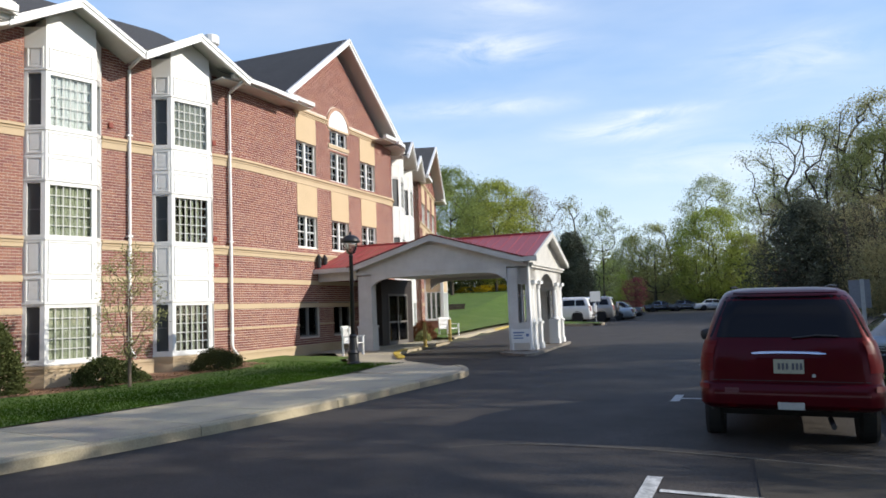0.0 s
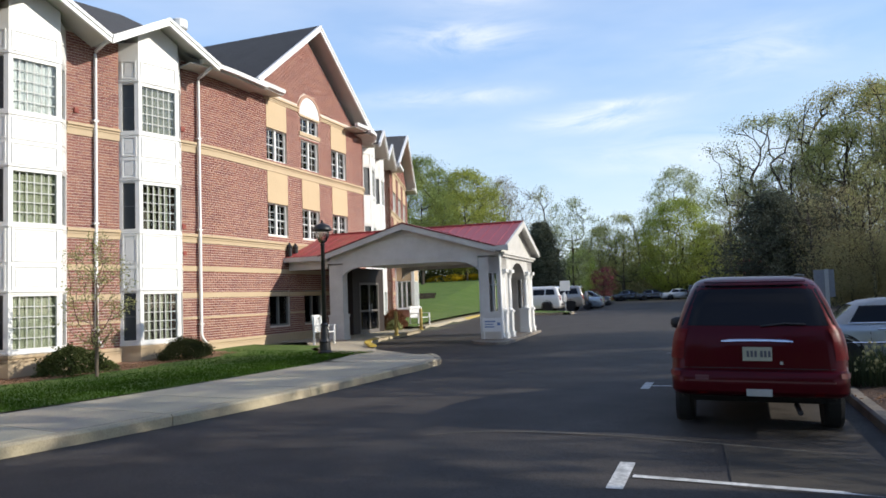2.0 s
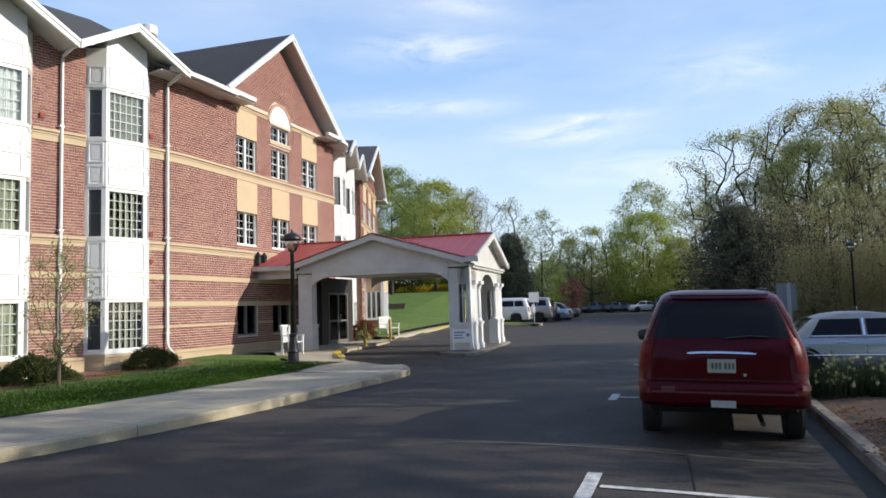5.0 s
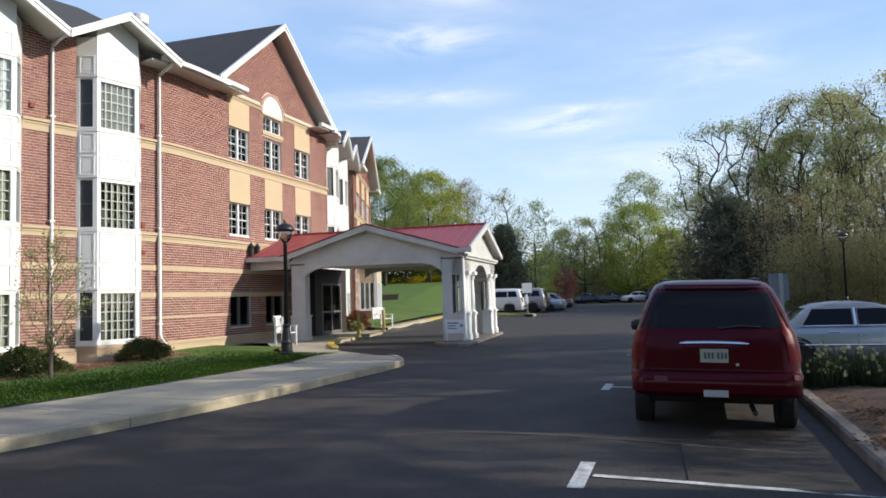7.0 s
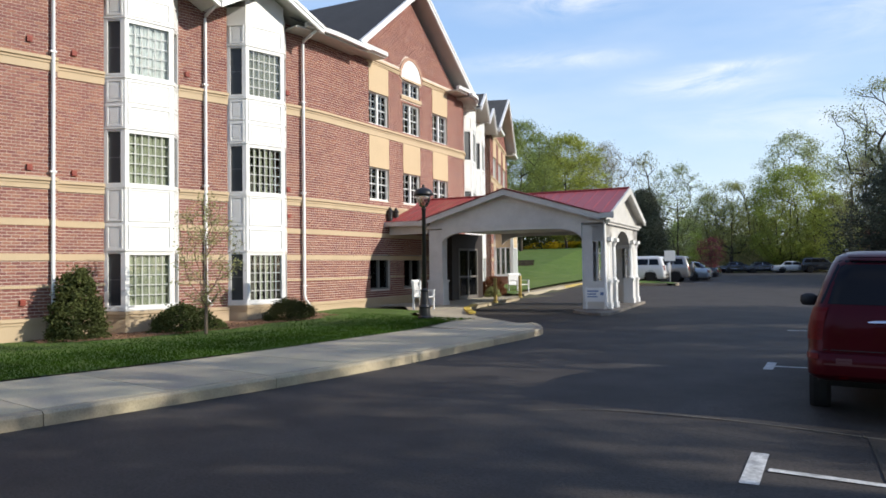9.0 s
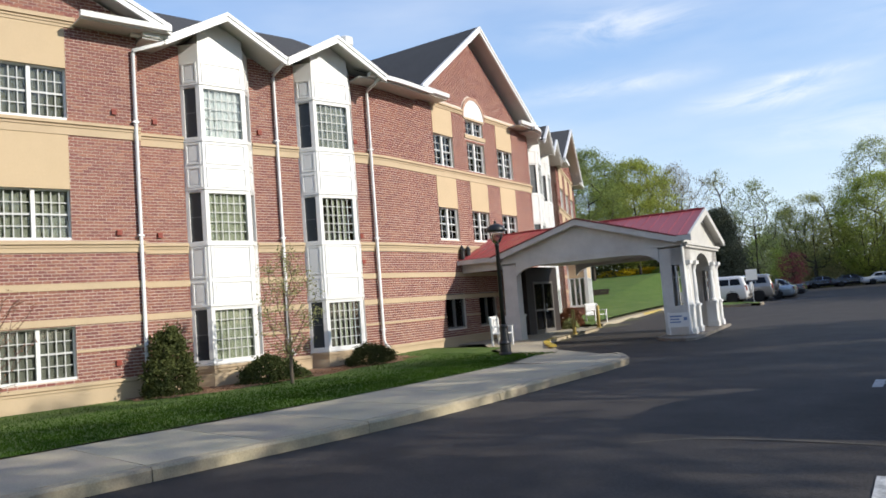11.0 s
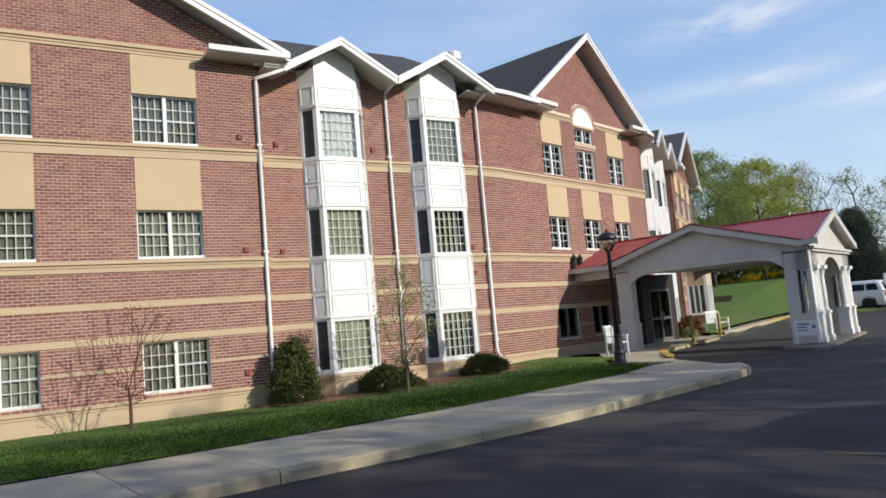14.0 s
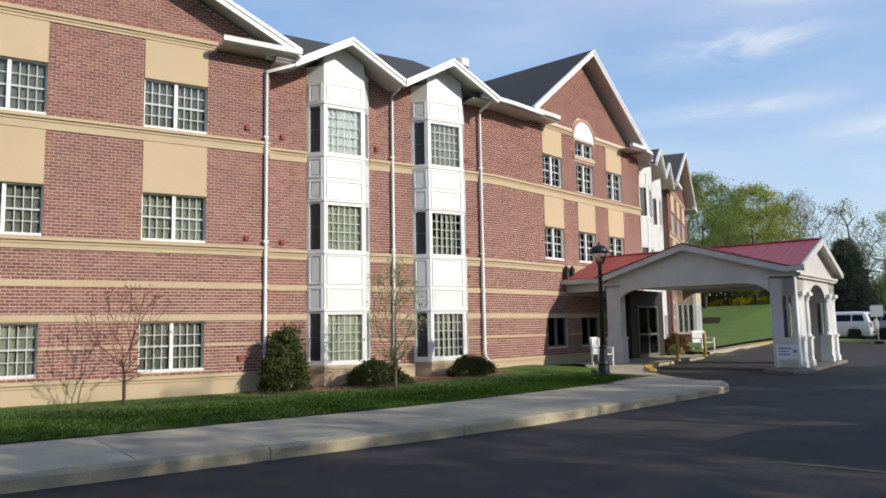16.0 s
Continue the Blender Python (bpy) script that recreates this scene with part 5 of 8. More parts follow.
def grow(rnd, start, way, length, rad, level, top, segs, tips, spec):
    """A limb that bends, tapers and forks."""
    n = 5 if level < 2 else 3
    pts, rads = [start], [rad]
    d = way.normalized()
    for i in range(n):
        wob = Vector((rnd.uniform(-1, 1), rnd.uniform(-1, 1), rnd.uniform(-0.6, 0.9))) * spec["wob"] * (0.35 if level == 0 else 1.0)
        d = (d + wob + Vector((0, 0, spec["lift"] * (0 if level == 0 else 1)))).normalized()
        pts.append(pts[-1] + d * length / n)
        rads.append(rad * (1 - (0.55 if level == 0 else 0.75) * (i + 1) / n))
    segs.append((pts, rads))
    if level >= 2 and spec["full"]:
        tips.extend((p, length) for p in pts[1:])
    if level >= spec["levels"]:
        tips.append((pts[-1], length))
        tips.append((pts[-2], length))
        return
    kids = spec["kids"][level]
    for k in range(kids):
        t = (spec["bare"] + (1 - spec["bare"]) * (k + rnd.random()) / kids) if level == 0 else 0.25 + 0.75 * (k + rnd.random()) / kids
        t = min(t, 0.999)
        i = int(t * n)
        p = pts[i].lerp(pts[i + 1], t * n - i)
        az = rnd.uniform(0, 6.283) if level else k * 2.4 + rnd.uniform(-0.4, 0.4)
        ax = d if level else Vector((0, 0, 1))
        side = Vector((math.cos(az), math.sin(az), 0)) if level == 0 else ax.orthogonal().normalized()
        if level:
            side = Matrix.Rotation(az, 3, ax) @ side
        open_ = spec["open"] * rnd.uniform(0.75, 1.2)
        w = ax * math.cos(open_) + side * math.sin(open_)
        if level:
            w = (w + Vector((0, 0, spec["up"]))).normalized()
        ln = (spec["sub"] * length if level else spec["limb"] * spec["h"]) * rnd.uniform(0.7, 1.15) * ((1.15 - 0.75 * t) if level == 0 else 0.9)
        grow(rnd, p, w, ln, max(0.012, rads[i] * rnd.uniform(0.42, 0.6)), level + 1, top, segs, tips, spec)
    if level:
        tips.append((pts[-1], length))


def leaf_cloud(rnd, tips, count, size, spread, flat_=0.5):
    """Small bent leaves in clumps round twig ends."""
    v, f = [], []
    per = max(1, count // max(1, len(tips)))
    for p, ln in tips:
        r = spread
        for _ in range(per):
            q = p + Vector((rnd.gauss(0, r), rnd.gauss(0, r), rnd.gauss(0, r * 0.7)))
            a = Vector((rnd.uniform(-1, 1), rnd.uniform(-1, 1), rnd.uniform(-0.7, 0.7))).normalized()
            b = a.orthogonal().normalized()
            b = Matrix.Rotation(rnd.uniform(0, 6.28), 3, a) @ b
            s = size * rnd.uniform(0.6, 1.3)
            c = a.cross(b) * s * 0.25
            k = len(v)
            v += [q - a * s * 0.5, q - b * s * 0.32 + c, q + a * s * 0.5, q + b * s * 0.32 + c]
            f += [(k, k + 1, k + 2), (k, k + 2, k + 3)]
    return v, f


TREES = {}


def tree_kind(key, seed, h, rad, leaves, size, spread, leaf, bark=None, **spec):
    s = dict(sub=0.45, wob=0.22, lift=0.06, levels=3, kids=(9, 4, 3), bare=0.3, open=0.95, limb=0.36, h=h, up=0.22, stem=0.92, full=False)
    s.update(spec)
    rnd = random.Random(seed)
    segs, tips = [], []
    grow(rnd, Vector((0, 0, -0.2)), Vector((rnd.uniform(-0.05, 0.05), rnd.uniform(-0.05, 0.05), 1)), h * s["stem"], rad, 0, h, segs, tips, s)
    v, f = branch_tubes(segs)
    trunk = sheet("trunk", v, f, bark or M_BARK)
    trunk.shade_smooth()
    v, f = leaf_cloud(rnd, tips, leaves, size, spread)
    TREES[key] = (trunk, sheet("crown", v, f, leaf))


def tree(key, x, y, z=0.0, scale=1.0, turn=0.0, label="", category="tree", group="", sz=None):
    t, c = TREES[key]
    ob = thing("tree", label, category, group, m=pose(x, y, z, 0, 0, turn) @ Matrix.Diagonal((scale, scale, sz or scale, 1)))
    part("trunk", t, None, ob)
    part("crown", c, None, ob)
    return ob


def crown_tree(key, seed, h, width, base, rad, leaves, size, spread, leaf, widest=0.4, points=240, gap=-0.25, gnarl=0.10, hollow=0.3, leafy=0.55, fork=0.5, lean=0.0, twig=0.016, bark=None, lumps=0.4, step=0.75, reach=0.30):
    """A tree from its crown: twig ends strewn through a lumpy crown, limbs grown to reach them, leaf clumps on the outer ends."""
    rn = random.Random(seed)
    half, tall = width / 2, h - base
    ends = []
    while len(ends) < points:
        u, az = rn.random(), rn.uniform(0, 6.283)
        k = (u - widest) / (widest if u < widest else 1 - widest)
        rho = hollow + (1 - hollow) * rn.random() ** 0.6
        lump = 1 + lumps * noise.noise((math.cos(az) * 1.4 + seed, math.sin(az) * 1.4, u * 2.6))
        r = half * math.sqrt(max(0.0, 1 - abs(k) ** 2.2)) * lump * rho
        z = base + tall * (0.5 + (u - 0.5) * (0.75 + 0.25 * lump))
        p = Vector((math.cos(az) * r + lean * (z - base), math.sin(az) * r, z))
        if noise.noise(p * (2.6 / half) + Vector((seed, 0, 0))) < gap:
            continue
        ends.append((p, rho, u))
    # the stem
    pos, up, far, low = [Vector((0, 0, -0.2))], [-1], [0.0], base * 0.9
    top = base + tall * fork
    segs = []
    while pos[-1].z < top:
        p = pos[-1] + Vector((rn.uniform(-1, 1) * gnarl * 0.8 + lean * 0.5, rn.uniform(-1, 1) * gnarl * 0.8, step * rn.uniform(0.7, 1.05)))
        far.append(far[-1] + (p - pos[-1]).length)
        up.append(len(pos) - 1)
        pos.append(p)
    segs.append(list(range(len(pos))))
    heart = Vector((lean * tall * 0.3, 0, base))
    for p, rho, u in sorted(ends, key=lambda e: (e[0] - heart).length):
        arr = np.array(pos)
        d = np.linalg.norm(arr - np.array(p), axis=1)
        cost = d + reach * np.array(far) + 1.6 * np.maximum(0.0, arr[:, 2] - p.z + 0.15 * d) + 99.0 * (arr[:, 2] < low)
        i = int(np.argmin(cost))
        q = pos[i]
        span = (p - q).length
        k = max(1, int(math.ceil(span / step)))
        chain = [i]
        bow = Vector((rn.uniform(-1, 1), rn.uniform(-1, 1), rn.uniform(-0.2, 1.0))) * gnarl * 0.55 * span
        for j in range(1, k + 1):
            t = j / k
            w = q.lerp(p, t) + bow * math.sin(math.pi * t)
            if j < k:
                w += Vector((rn.uniform(-1, 1), rn.uniform(-1, 1), rn.uniform(-1, 1))) * gnarl
            far.append(far[chain[-1]] + (w - pos[chain[-1]]).length)
            up.append(chain[-1])
            pos.append(w)
            chain.append(len(pos) - 1)
        segs.append(chain)
    load = [0] * len(pos)
    for chain in segs:
        load[chain[-1]] += 1
    for i in range(len(pos) - 1, 0, -1):
        load[up[i]] += load[i]
    rr = [twig + (rad - twig) * (n / load[0]) ** 0.68 for n in load]
    tubes = []
    for chain in segs:
        rads = [rr[i] for i in chain]
        if len(rads) > 1 and chain[0]:
            rads[0] = min(rads[0], rads[1] * 1.15)
        tubes.append(([pos[i] for i in chain], rads))
    v, f = branch_tubes(tubes)
    trunk = sheet("trunk", v, f, bark or M_BARK)
    trunk.shade_smooth()
    tips = [(p, 1) for p, rho, u in ends if rho > leafy or u > 0.8]
    v, f = leaf_cloud(rn, tips, leaves, size, spread)
    TREES[key] = (trunk, sheet("crown", v, f, leaf))


# trees beside and behind the drive, for their shade
tree_kind("oak_b", 23, 19, 0.36, 7500, 0.15, 0.30, L_OLIVE, levels=4, kids=(8, 5, 4, 3), bare=0.45, open=0.7, wob=0.34, sub=0.55, limb=0.46, stem=0.66, up=0.22)
tree_kind("oak_c", 37, 18.5, 0.28, 14000, 0.19, 0.36, L_GREEN, levels=4, kids=(9, 5, 4, 2), bare=0.28, open=0.75, wob=0.28, sub=0.55, limb=0.42, stem=0.75, up=0.25)
tree_kind("dense", 61, 15, 0.26, 13000, 0.30, 0.45, L_GREEN, kids=(12, 5, 3), bare=0.14, open=0.95, limb=0.36, sub=0.55)
tree_kind("shade", 15, 16, 0.26, 2600, 0.27, 0.30, L_GREEN, kids=(11, 5, 3), bare=0.25, open=0.8, wob=0.28, limb=0.40, sub=0.55, stem=0.85, up=0.2)
tree_kind("bright", 5, 15, 0.26, 34000, 0.19, 0.55, L_BRIGHT, kids=(14, 6, 3), bare=0.15, open=0.8, limb=0.36, sub=0.5, up=0.35, stem=0.88, full=True)
crown_tree("high_shade", 88, 17.9, 11.0, 10.4, 0.26, 3500, 0.27, 0.38, L_GREEN, 0.5, 170, -0.08, 0.10, 0.1, 0.2, 0.5, lumps=0.25)
# trees in view
crown_tree("oak_wide", 3, 14.0, 10.5, 6.2, 0.38, 13500, 0.13, 0.36, L_OLIVE, 0.55, 300, -0.12, 0.11, 0.35, 0.66, 0.30, -0.05)
crown_tree("oak_tall", 8, 14.8, 9.5, 6.6, 0.44, 13500, 0.13, 0.36, L_OLIVE, 0.55, 300, -0.12, 0.11, 0.35, 0.64, 0.30)
crown_tree("oak_green", 14, 14.8, 7.5, 5.4, 0.27, 17000, 0.13, 0.38, L_GREEN, 0.55, 260, -0.1, 0.10, 0.3, 0.55, 0.55)
crown_tree("oak_gold", 19, 14.8, 10.0, 6.5, 0.40, 14000, 0.13, 0.38, L_GOLD, 0.6, 300, -0.12, 0.11, 0.35, 0.62, 0.35)
crown_tree("slim", 25, 13.0, 3.6, 3.6, 0.13, 2600, 0.13, 0.30, L_OLIVE, 0.5, 110, -0.2, 0.09, 0.2, 0.6, 0.7)
crown_tree("full_green", 31, 15.5, 10.5, 2.6, 0.24, 27000, 0.19, 0.48, L_GREEN, 0.42, 330, -0.25, 0.07, 0.45, 0.45, 0.6)
crown_tree("full_bright", 36, 14.4, 11.0, 2.0, 0.20, 32000, 0.19, 0.50, L_BRIGHT, 0.40, 360, -0.32, 0.06, 0.5, 0.4, 0.6, lumps=0.25)
crown_tree("twiggy", 42, 16.0, 9.0, 2.6, 0.22, 13000, 0.13, 0.42, L_BRUSH, 0.42, 420, -0.4, 0.06, 0.15, 0.55, 0.75, twig=0.02)
crown_tree("airy", 47, 12.2, 6.2, 2.6, 0.15, 8500, 0.15, 0.38, L_PALE, 0.55, 230, -0.15, 0.07, 0.25, 0.5, 0.6)
crown_tree("spreading", 52, 11.6, 9.5, 2.6, 0.24, 10500, 0.16, 0.42, L_GREEN, 0.55, 260, -0.15, 0.10, 0.3, 0.5, 0.3, 0.12)
crown_tree("tall_green", 58, 18.6, 10.5, 4.5, 0.26, 19000, 0.18, 0.50, L_PALE, 0.58, 330, -0.22, 0.07, 0.35, 0.45, 0.5, lumps=0.3)
crown_tree("low_bright", 64, 13.2, 10.0, 1.4, 0.22, 27000, 0.19, 0.52, L_BRIGHT, 0.40, 320, -0.28, 0.07, 0.45, 0.4, 0.55, lumps=0.3)
crown_tree("arching", 71, 14.2, 6.0, 5.5, 0.20, 5200, 0.17, 0.38, L_GREEN, 0.6, 120, -0.1, 0.12, 0.3, 0.6, 0.55, 0.12)
crown_tree("bare", 77, 13.5, 5.5, 2.8, 0.16, 2200, 0.14, 0.34, L_BRUSH, 0.5, 240, -0.4, 0.07, 0.15, 0.6, 0.75, twig=0.018)
crown_tree("redbud", 83, 4.4, 3.6, 0.7, 0.09, 2600, 0.15, 0.22, L_PINK, 0.5, 120, -0.3, 0.1, 0.2, 0.3, 0.5)

WOOD = "trees at the edge of the woods"
OAK = "tall budding oak with dark crooked limbs at the woods' edge"
for key, x, y, s, a, label in (
        ("oak_wide", -17.8, 83.6, 1.34, 40, "budding oak leaning over the dark evergreens"),
        ("oak_tall", -10.8, 79.2, 1.34, 20, OAK),
        ("oak_green", -8.4, 85.0, 1.41, 130, "tall oak in thin green spring leaf"),
        ("oak_gold", -3.6, 76.7, 1.34, 80, "tall oak with yellowish new leaves and a dark trunk"),
        ("oak_tall", 2.5, 77.3, 1.31, 210, OAK),
        ("slim", -14.6, 86.9, 1.31, 20, "slender woodland tree coming into leaf"),
        ("slim", -5.8, 82.8, 1.38, 130, "slender woodland tree coming into leaf"),
        ("slim", -7.2, 74.5, 1.17, 250, "slender woodland tree coming into leaf"),
        ("oak_wide", -4.4, 70.0, 1.02, 300, "tall slender woodland tree coming into leaf"),
        ("oak_green", -10.5, 72.0, 1.02, 10, "tall slender woodland tree coming into leaf"),
        ("bare", -14.8, 72.0, 0.95, 200, "bare woodland tree with fine upright twigs"),
        ("bare", -8.4, 53.0, 0.55, 20, "slender bare understorey tree at the woods' edge"),
        ("bare", -6.4, 52.0, 0.50, 130, "slender bare understorey tree at the woods' edge"),
        ("bare", -2.0, 50.5, 0.55, 210, "slender bare understorey tree at the woods' edge"),
        ("bare", -3.6, 51.5, 0.45, 60, "slender bare understorey tree at the woods' edge"),
        ("bare", -10.2, 55.0, 0.52, 290, "slender bare understorey tree at the woods' edge"),
        ("oak_green", -17.5, 82.0, 0.92, 60, "tall slender woodland tree coming into leaf"),
        ("bare", -18.6, 76.0, 0.85, 20, "bare woodland tree with fine upright twigs"),
        ("bare", -22.0, 84.0, 0.85, 90, "bare woodland tree with fine upright twigs"),
        ("twiggy", -24.5, 92.0, 0.80, 150, "bare woodland tree with fine upright twigs"),
        ("arching", -27.4, 95.9, 1.0, 0, "arching tree with a small tuft of green leaf"),
        ("tall_green", -37.1, 106.7, 1.0, 40, "tall tree in thin fresh green leaf beyond the parking lot"),
        ("low_bright", -35.2, 99.6, 1.0, 0, "broad tree in bright yellow-green spring leaf"),
        ("low_bright", -30.5, 101.0, 0.72, 70, "broad tree in bright yellow-green spring leaf"),
        ("spreading", -41.9, 97.3, 1.02, 120, "low spreading tree with open dark limbs"),
        ("spreading", -46.5, 101.0, 0.92, 310, "low spreading tree with open dark limbs"),
        ("airy", -38.9, 76.6, 0.97, 0, "slim tree with pale thin new leaves"),
        ("low_bright", -43.5, 87.0, 0.50, 30, "small tree in bright yellow-green leaf"),
        ("slim", -46.2, 83.0, 1.13, 60, "slim bare-topped tree with a few new leaves"),
        ("twiggy", -50.3, 80.9, 0.98, 0, "grey-brown tree with a dense crown of bare twigs"),
        ("twiggy", -56.5, 86.0, 1.0, 70, "grey-brown tree with a dense crown of bare twigs"),
        ("full_green", -45.2, 57.1, 0.80, 0, "tall full tree in spring green behind the bank"),
        ("full_bright", -44.2, 63.2, 0.79, 110, "full rounded tree in bright yellow-green leaf behind the bank"),
        ("full_green", -52.0, 64.5, 0.80, 200, "tall full tree in spring green behind the bank"),
        ("full_bright", -51.5, 72.0, 0.76, 250, "full rounded tree in bright yellow-green leaf behind the bank"),
        ("redbud", -38.4, 83.6, 0.95, 0, "small redbud tree in pink bloom"),
        ("redbud", -21.5, 84.0, 1.0, 90, "small tree with reddish new leaves")):
    zz = lawn_z(x, y) if x < -40 and y < 80 else road_z(x, y)
    tree(key, x, y, zz - 0.05, s, a, label, group=WOOD)

rnd = random.Random(91)
for k in range(14):
    x, y = -9.5 + 0.75 * k + rnd.uniform(-0.4, 0.4), rnd.uniform(50.5, 60)
    tree("slim" if k % 3 == 1 else "bare", x, y, road_z(x, y) - 0.05, rnd.uniform(0.42, 0.66), rnd.uniform(0, 360), "slender bare understorey tree at the woods' edge", group=WOOD)

# the woods go on along the right of the drive
SIDE = "trees along the side of the drive"
rnd = random.Random(77)
for key, x, y, s, a in (
        ("oak_c", 6.6, 31.0, 0.70, 40), ("high_shade", 11.0, 26.5, 0.92, 10), ("spreading", 9.0, 13.4, 0.56, 60), ("shade", 11.6, 10.6, 1.0, 60),
        ("shade", 13.0, 6.5, 1.06, 220), ("shade", 11.4, 0.5, 1.0, 310), ("shade", 13.0, -5.5, 1.02, 30), ("dense", 10.5, -13.0, 0.92, 170),
        ("oak_b", 9.5, 37.0, 0.75, 280), ("shade", 12.0, 31.5, 1.0, 0), ("high_shade", 15.0, 14.6, 1.0, 330), ("high_shade", 15.6, 21.6, 1.0, 130), ("high_shade", 16.0, 8.0, 1.0, 210), ("shade", 17.5, 3.0, 1.12, 70), ("shade", 17.5, 9.5, 1.1, 200), ("oak_b", 31.0, 33.0, 1.0, 50), ("shade", 17.5, 28.0, 1.12, 170)):
    tree(key, x, y, -0.1, s, a, "leafing tree in the strip of woods beside the drive", group=SIDE)
# and unseen ones, added behind the camera to cut sky light and reflections
for k in range(15):
    x, y = -15 + 2.7 * k + rnd.uniform(-0.8, 0.8), -24 - 7 * (k % 3) + rnd.uniform(-1.5, 1.5)
    tree("dense" if k % 3 else "bright", x, y, -0.1, rnd.uniform(0.8, 1.05), rnd.uniform(0, 360), "unseen tree added behind the camera to block sky light", group=SIDE)


def conifer(x, y, z, h, r, turn, label, mat_=None):
    """A dense dark evergreen: trunk, drooping boughs, needle sprays."""
    rn = random.Random(int(abs(x * 31 + y * 7)))
    segs = [([Vector((0, 0, -0.2)), Vector((0, 0, h * 0.5)), Vector((0, 0, h))], [h * 0.025, h * 0.015, 0.02])]
    tips = []
    for k in range(170):
        t = 0.03 + 0.95 * k / 170
        a = k * 2.4 + rn.uniform(-0.3, 0.3)
        ln = r * (1 - t ** 2.4) * (0.78 + 0.22 * min(1.0, t * 5)) * rn.uniform(0.75, 1.1) + 0.2
        p = Vector((0, 0, h * t))
        q = p + Vector((math.cos(a) * ln, math.sin(a) * ln, ln * 0.12))
        segs.append(([p, p.lerp(q, 0.5) + Vector((0, 0, 0.12)), q], [0.05, 0.03, 0.012]))
        for j in range(5):
            tips.append((p.lerp(q, 0.35 + 0.65 * j / 4), ln))
    v, f = branch_tubes(segs)
    ob = thing("evergreen_tree", label, "tree", m=pose(x, y, z, 0, 0, turn))
    part("trunk", sheet("trunk", v, f, M_BARK), None, ob)
    v, f = leaf_cloud(rn, tips, 30000, 0.16, 0.22 + r * 0.03)
    part("crown", sheet("crown", v, f, mat_ or L_DARK), None, ob)


conifer(-13.1, 57.2, 0.2, 8.1, 4.5, 0, "dense dark evergreen at the edge of the woods")
conifer(-10.4, 58.0, 0.2, 7.4, 3.8, 40, "dense dark evergreen at the edge of the woods")
conifer(-36.4, 65.0, 1.0, 7.6, 2.2, 0, "dark evergreen beyond the canopy")
conifer(-38.4, 68.0, 1.2, 6.4, 2.2, 80, "dark evergreen beyond the canopy")


def thicket():
    """Undergrowth under the far trees."""
    rn = random.Random(12)
    tips = []
    for _ in range(1500):
        y = rn.uniform(62, 106)
        x = rn.uniform(-64, 1.5)
        if x > -18 and y < 58:
            continue
        if y < 97 and -46 < x < -15:
            continue
        h = rn.uniform(0.4, 3.4) * (1.0 if rn.random() < 0.7 else 1.7)
        tips.append((Vector((x, y, 0.3 + h * rn.random())), 1))
    v, f = leaf_cloud(rn, tips, 90000, 0.15, 0.75)
    tips = [(Vector((rn.uniform(-9.2, 0.8), rn.uniform(49.5, 61), 0.2 + rn.random() ** 1.3 * 4.4)), 1) for _ in range(800)]
    v2, f2 = leaf_cloud(rn, tips, 100000, 0.11, 0.6)
    n = len(v)
    v, f = v + v2, f + [tuple(i + n for i in q) for q in f2]
    ob = new("undergrowth", sheet("undergrowth", v, f, L_BRUSH))
    tagged(ob, "brown-green tangled undergrowth beneath the woods", "undergrowth", kind="stuff")
    tips = [(Vector((rn.uniform(-60, 0), rn.uniform(108, 122), rn.uniform(0.5, 10.5) * rn.random() ** 0.5)), 1) for _ in range(1500)]
    v, f = leaf_cloud(rn, tips, 42000, 0.55, 0.9)
    ob = new("far_woods", sheet("far_woods", v, f, L_GREEN2))
    tagged(ob, "hazy green woods closing the distance", "woods", kind="stuff")


def bank_woods():
    """Dark undergrowth closing the top of the grass bank."""
    rn = random.Random(31)
    tips = []
    for _ in range(900):
        d, b = rn.uniform(80, 108), rn.uniform(30, 47)
        x, y = -d * math.sin(radians(b)), d * math.cos(radians(b))
        tips.append((Vector((x, y, 2.2 + rn.uniform(0, 1) ** 1.4 * 5.0)), 1))
    v, f = leaf_cloud(rn, tips, 36000, 0.34, 0.8)
    ob = new("bank_undergrowth", sheet("bank_undergrowth", v, f, L_BRUSH2))
    tagged(ob, "dark green undergrowth along the top of the bank", "undergrowth", kind="stuff")


L_BRUSH2 = leaf_mat("bank_brush", (0.085, 0.10, 0.04), 0.35)
bank_woods()
L_GREEN2 = leaf_mat("far_leaf", (0.22, 0.24, 0.11))
thicket()


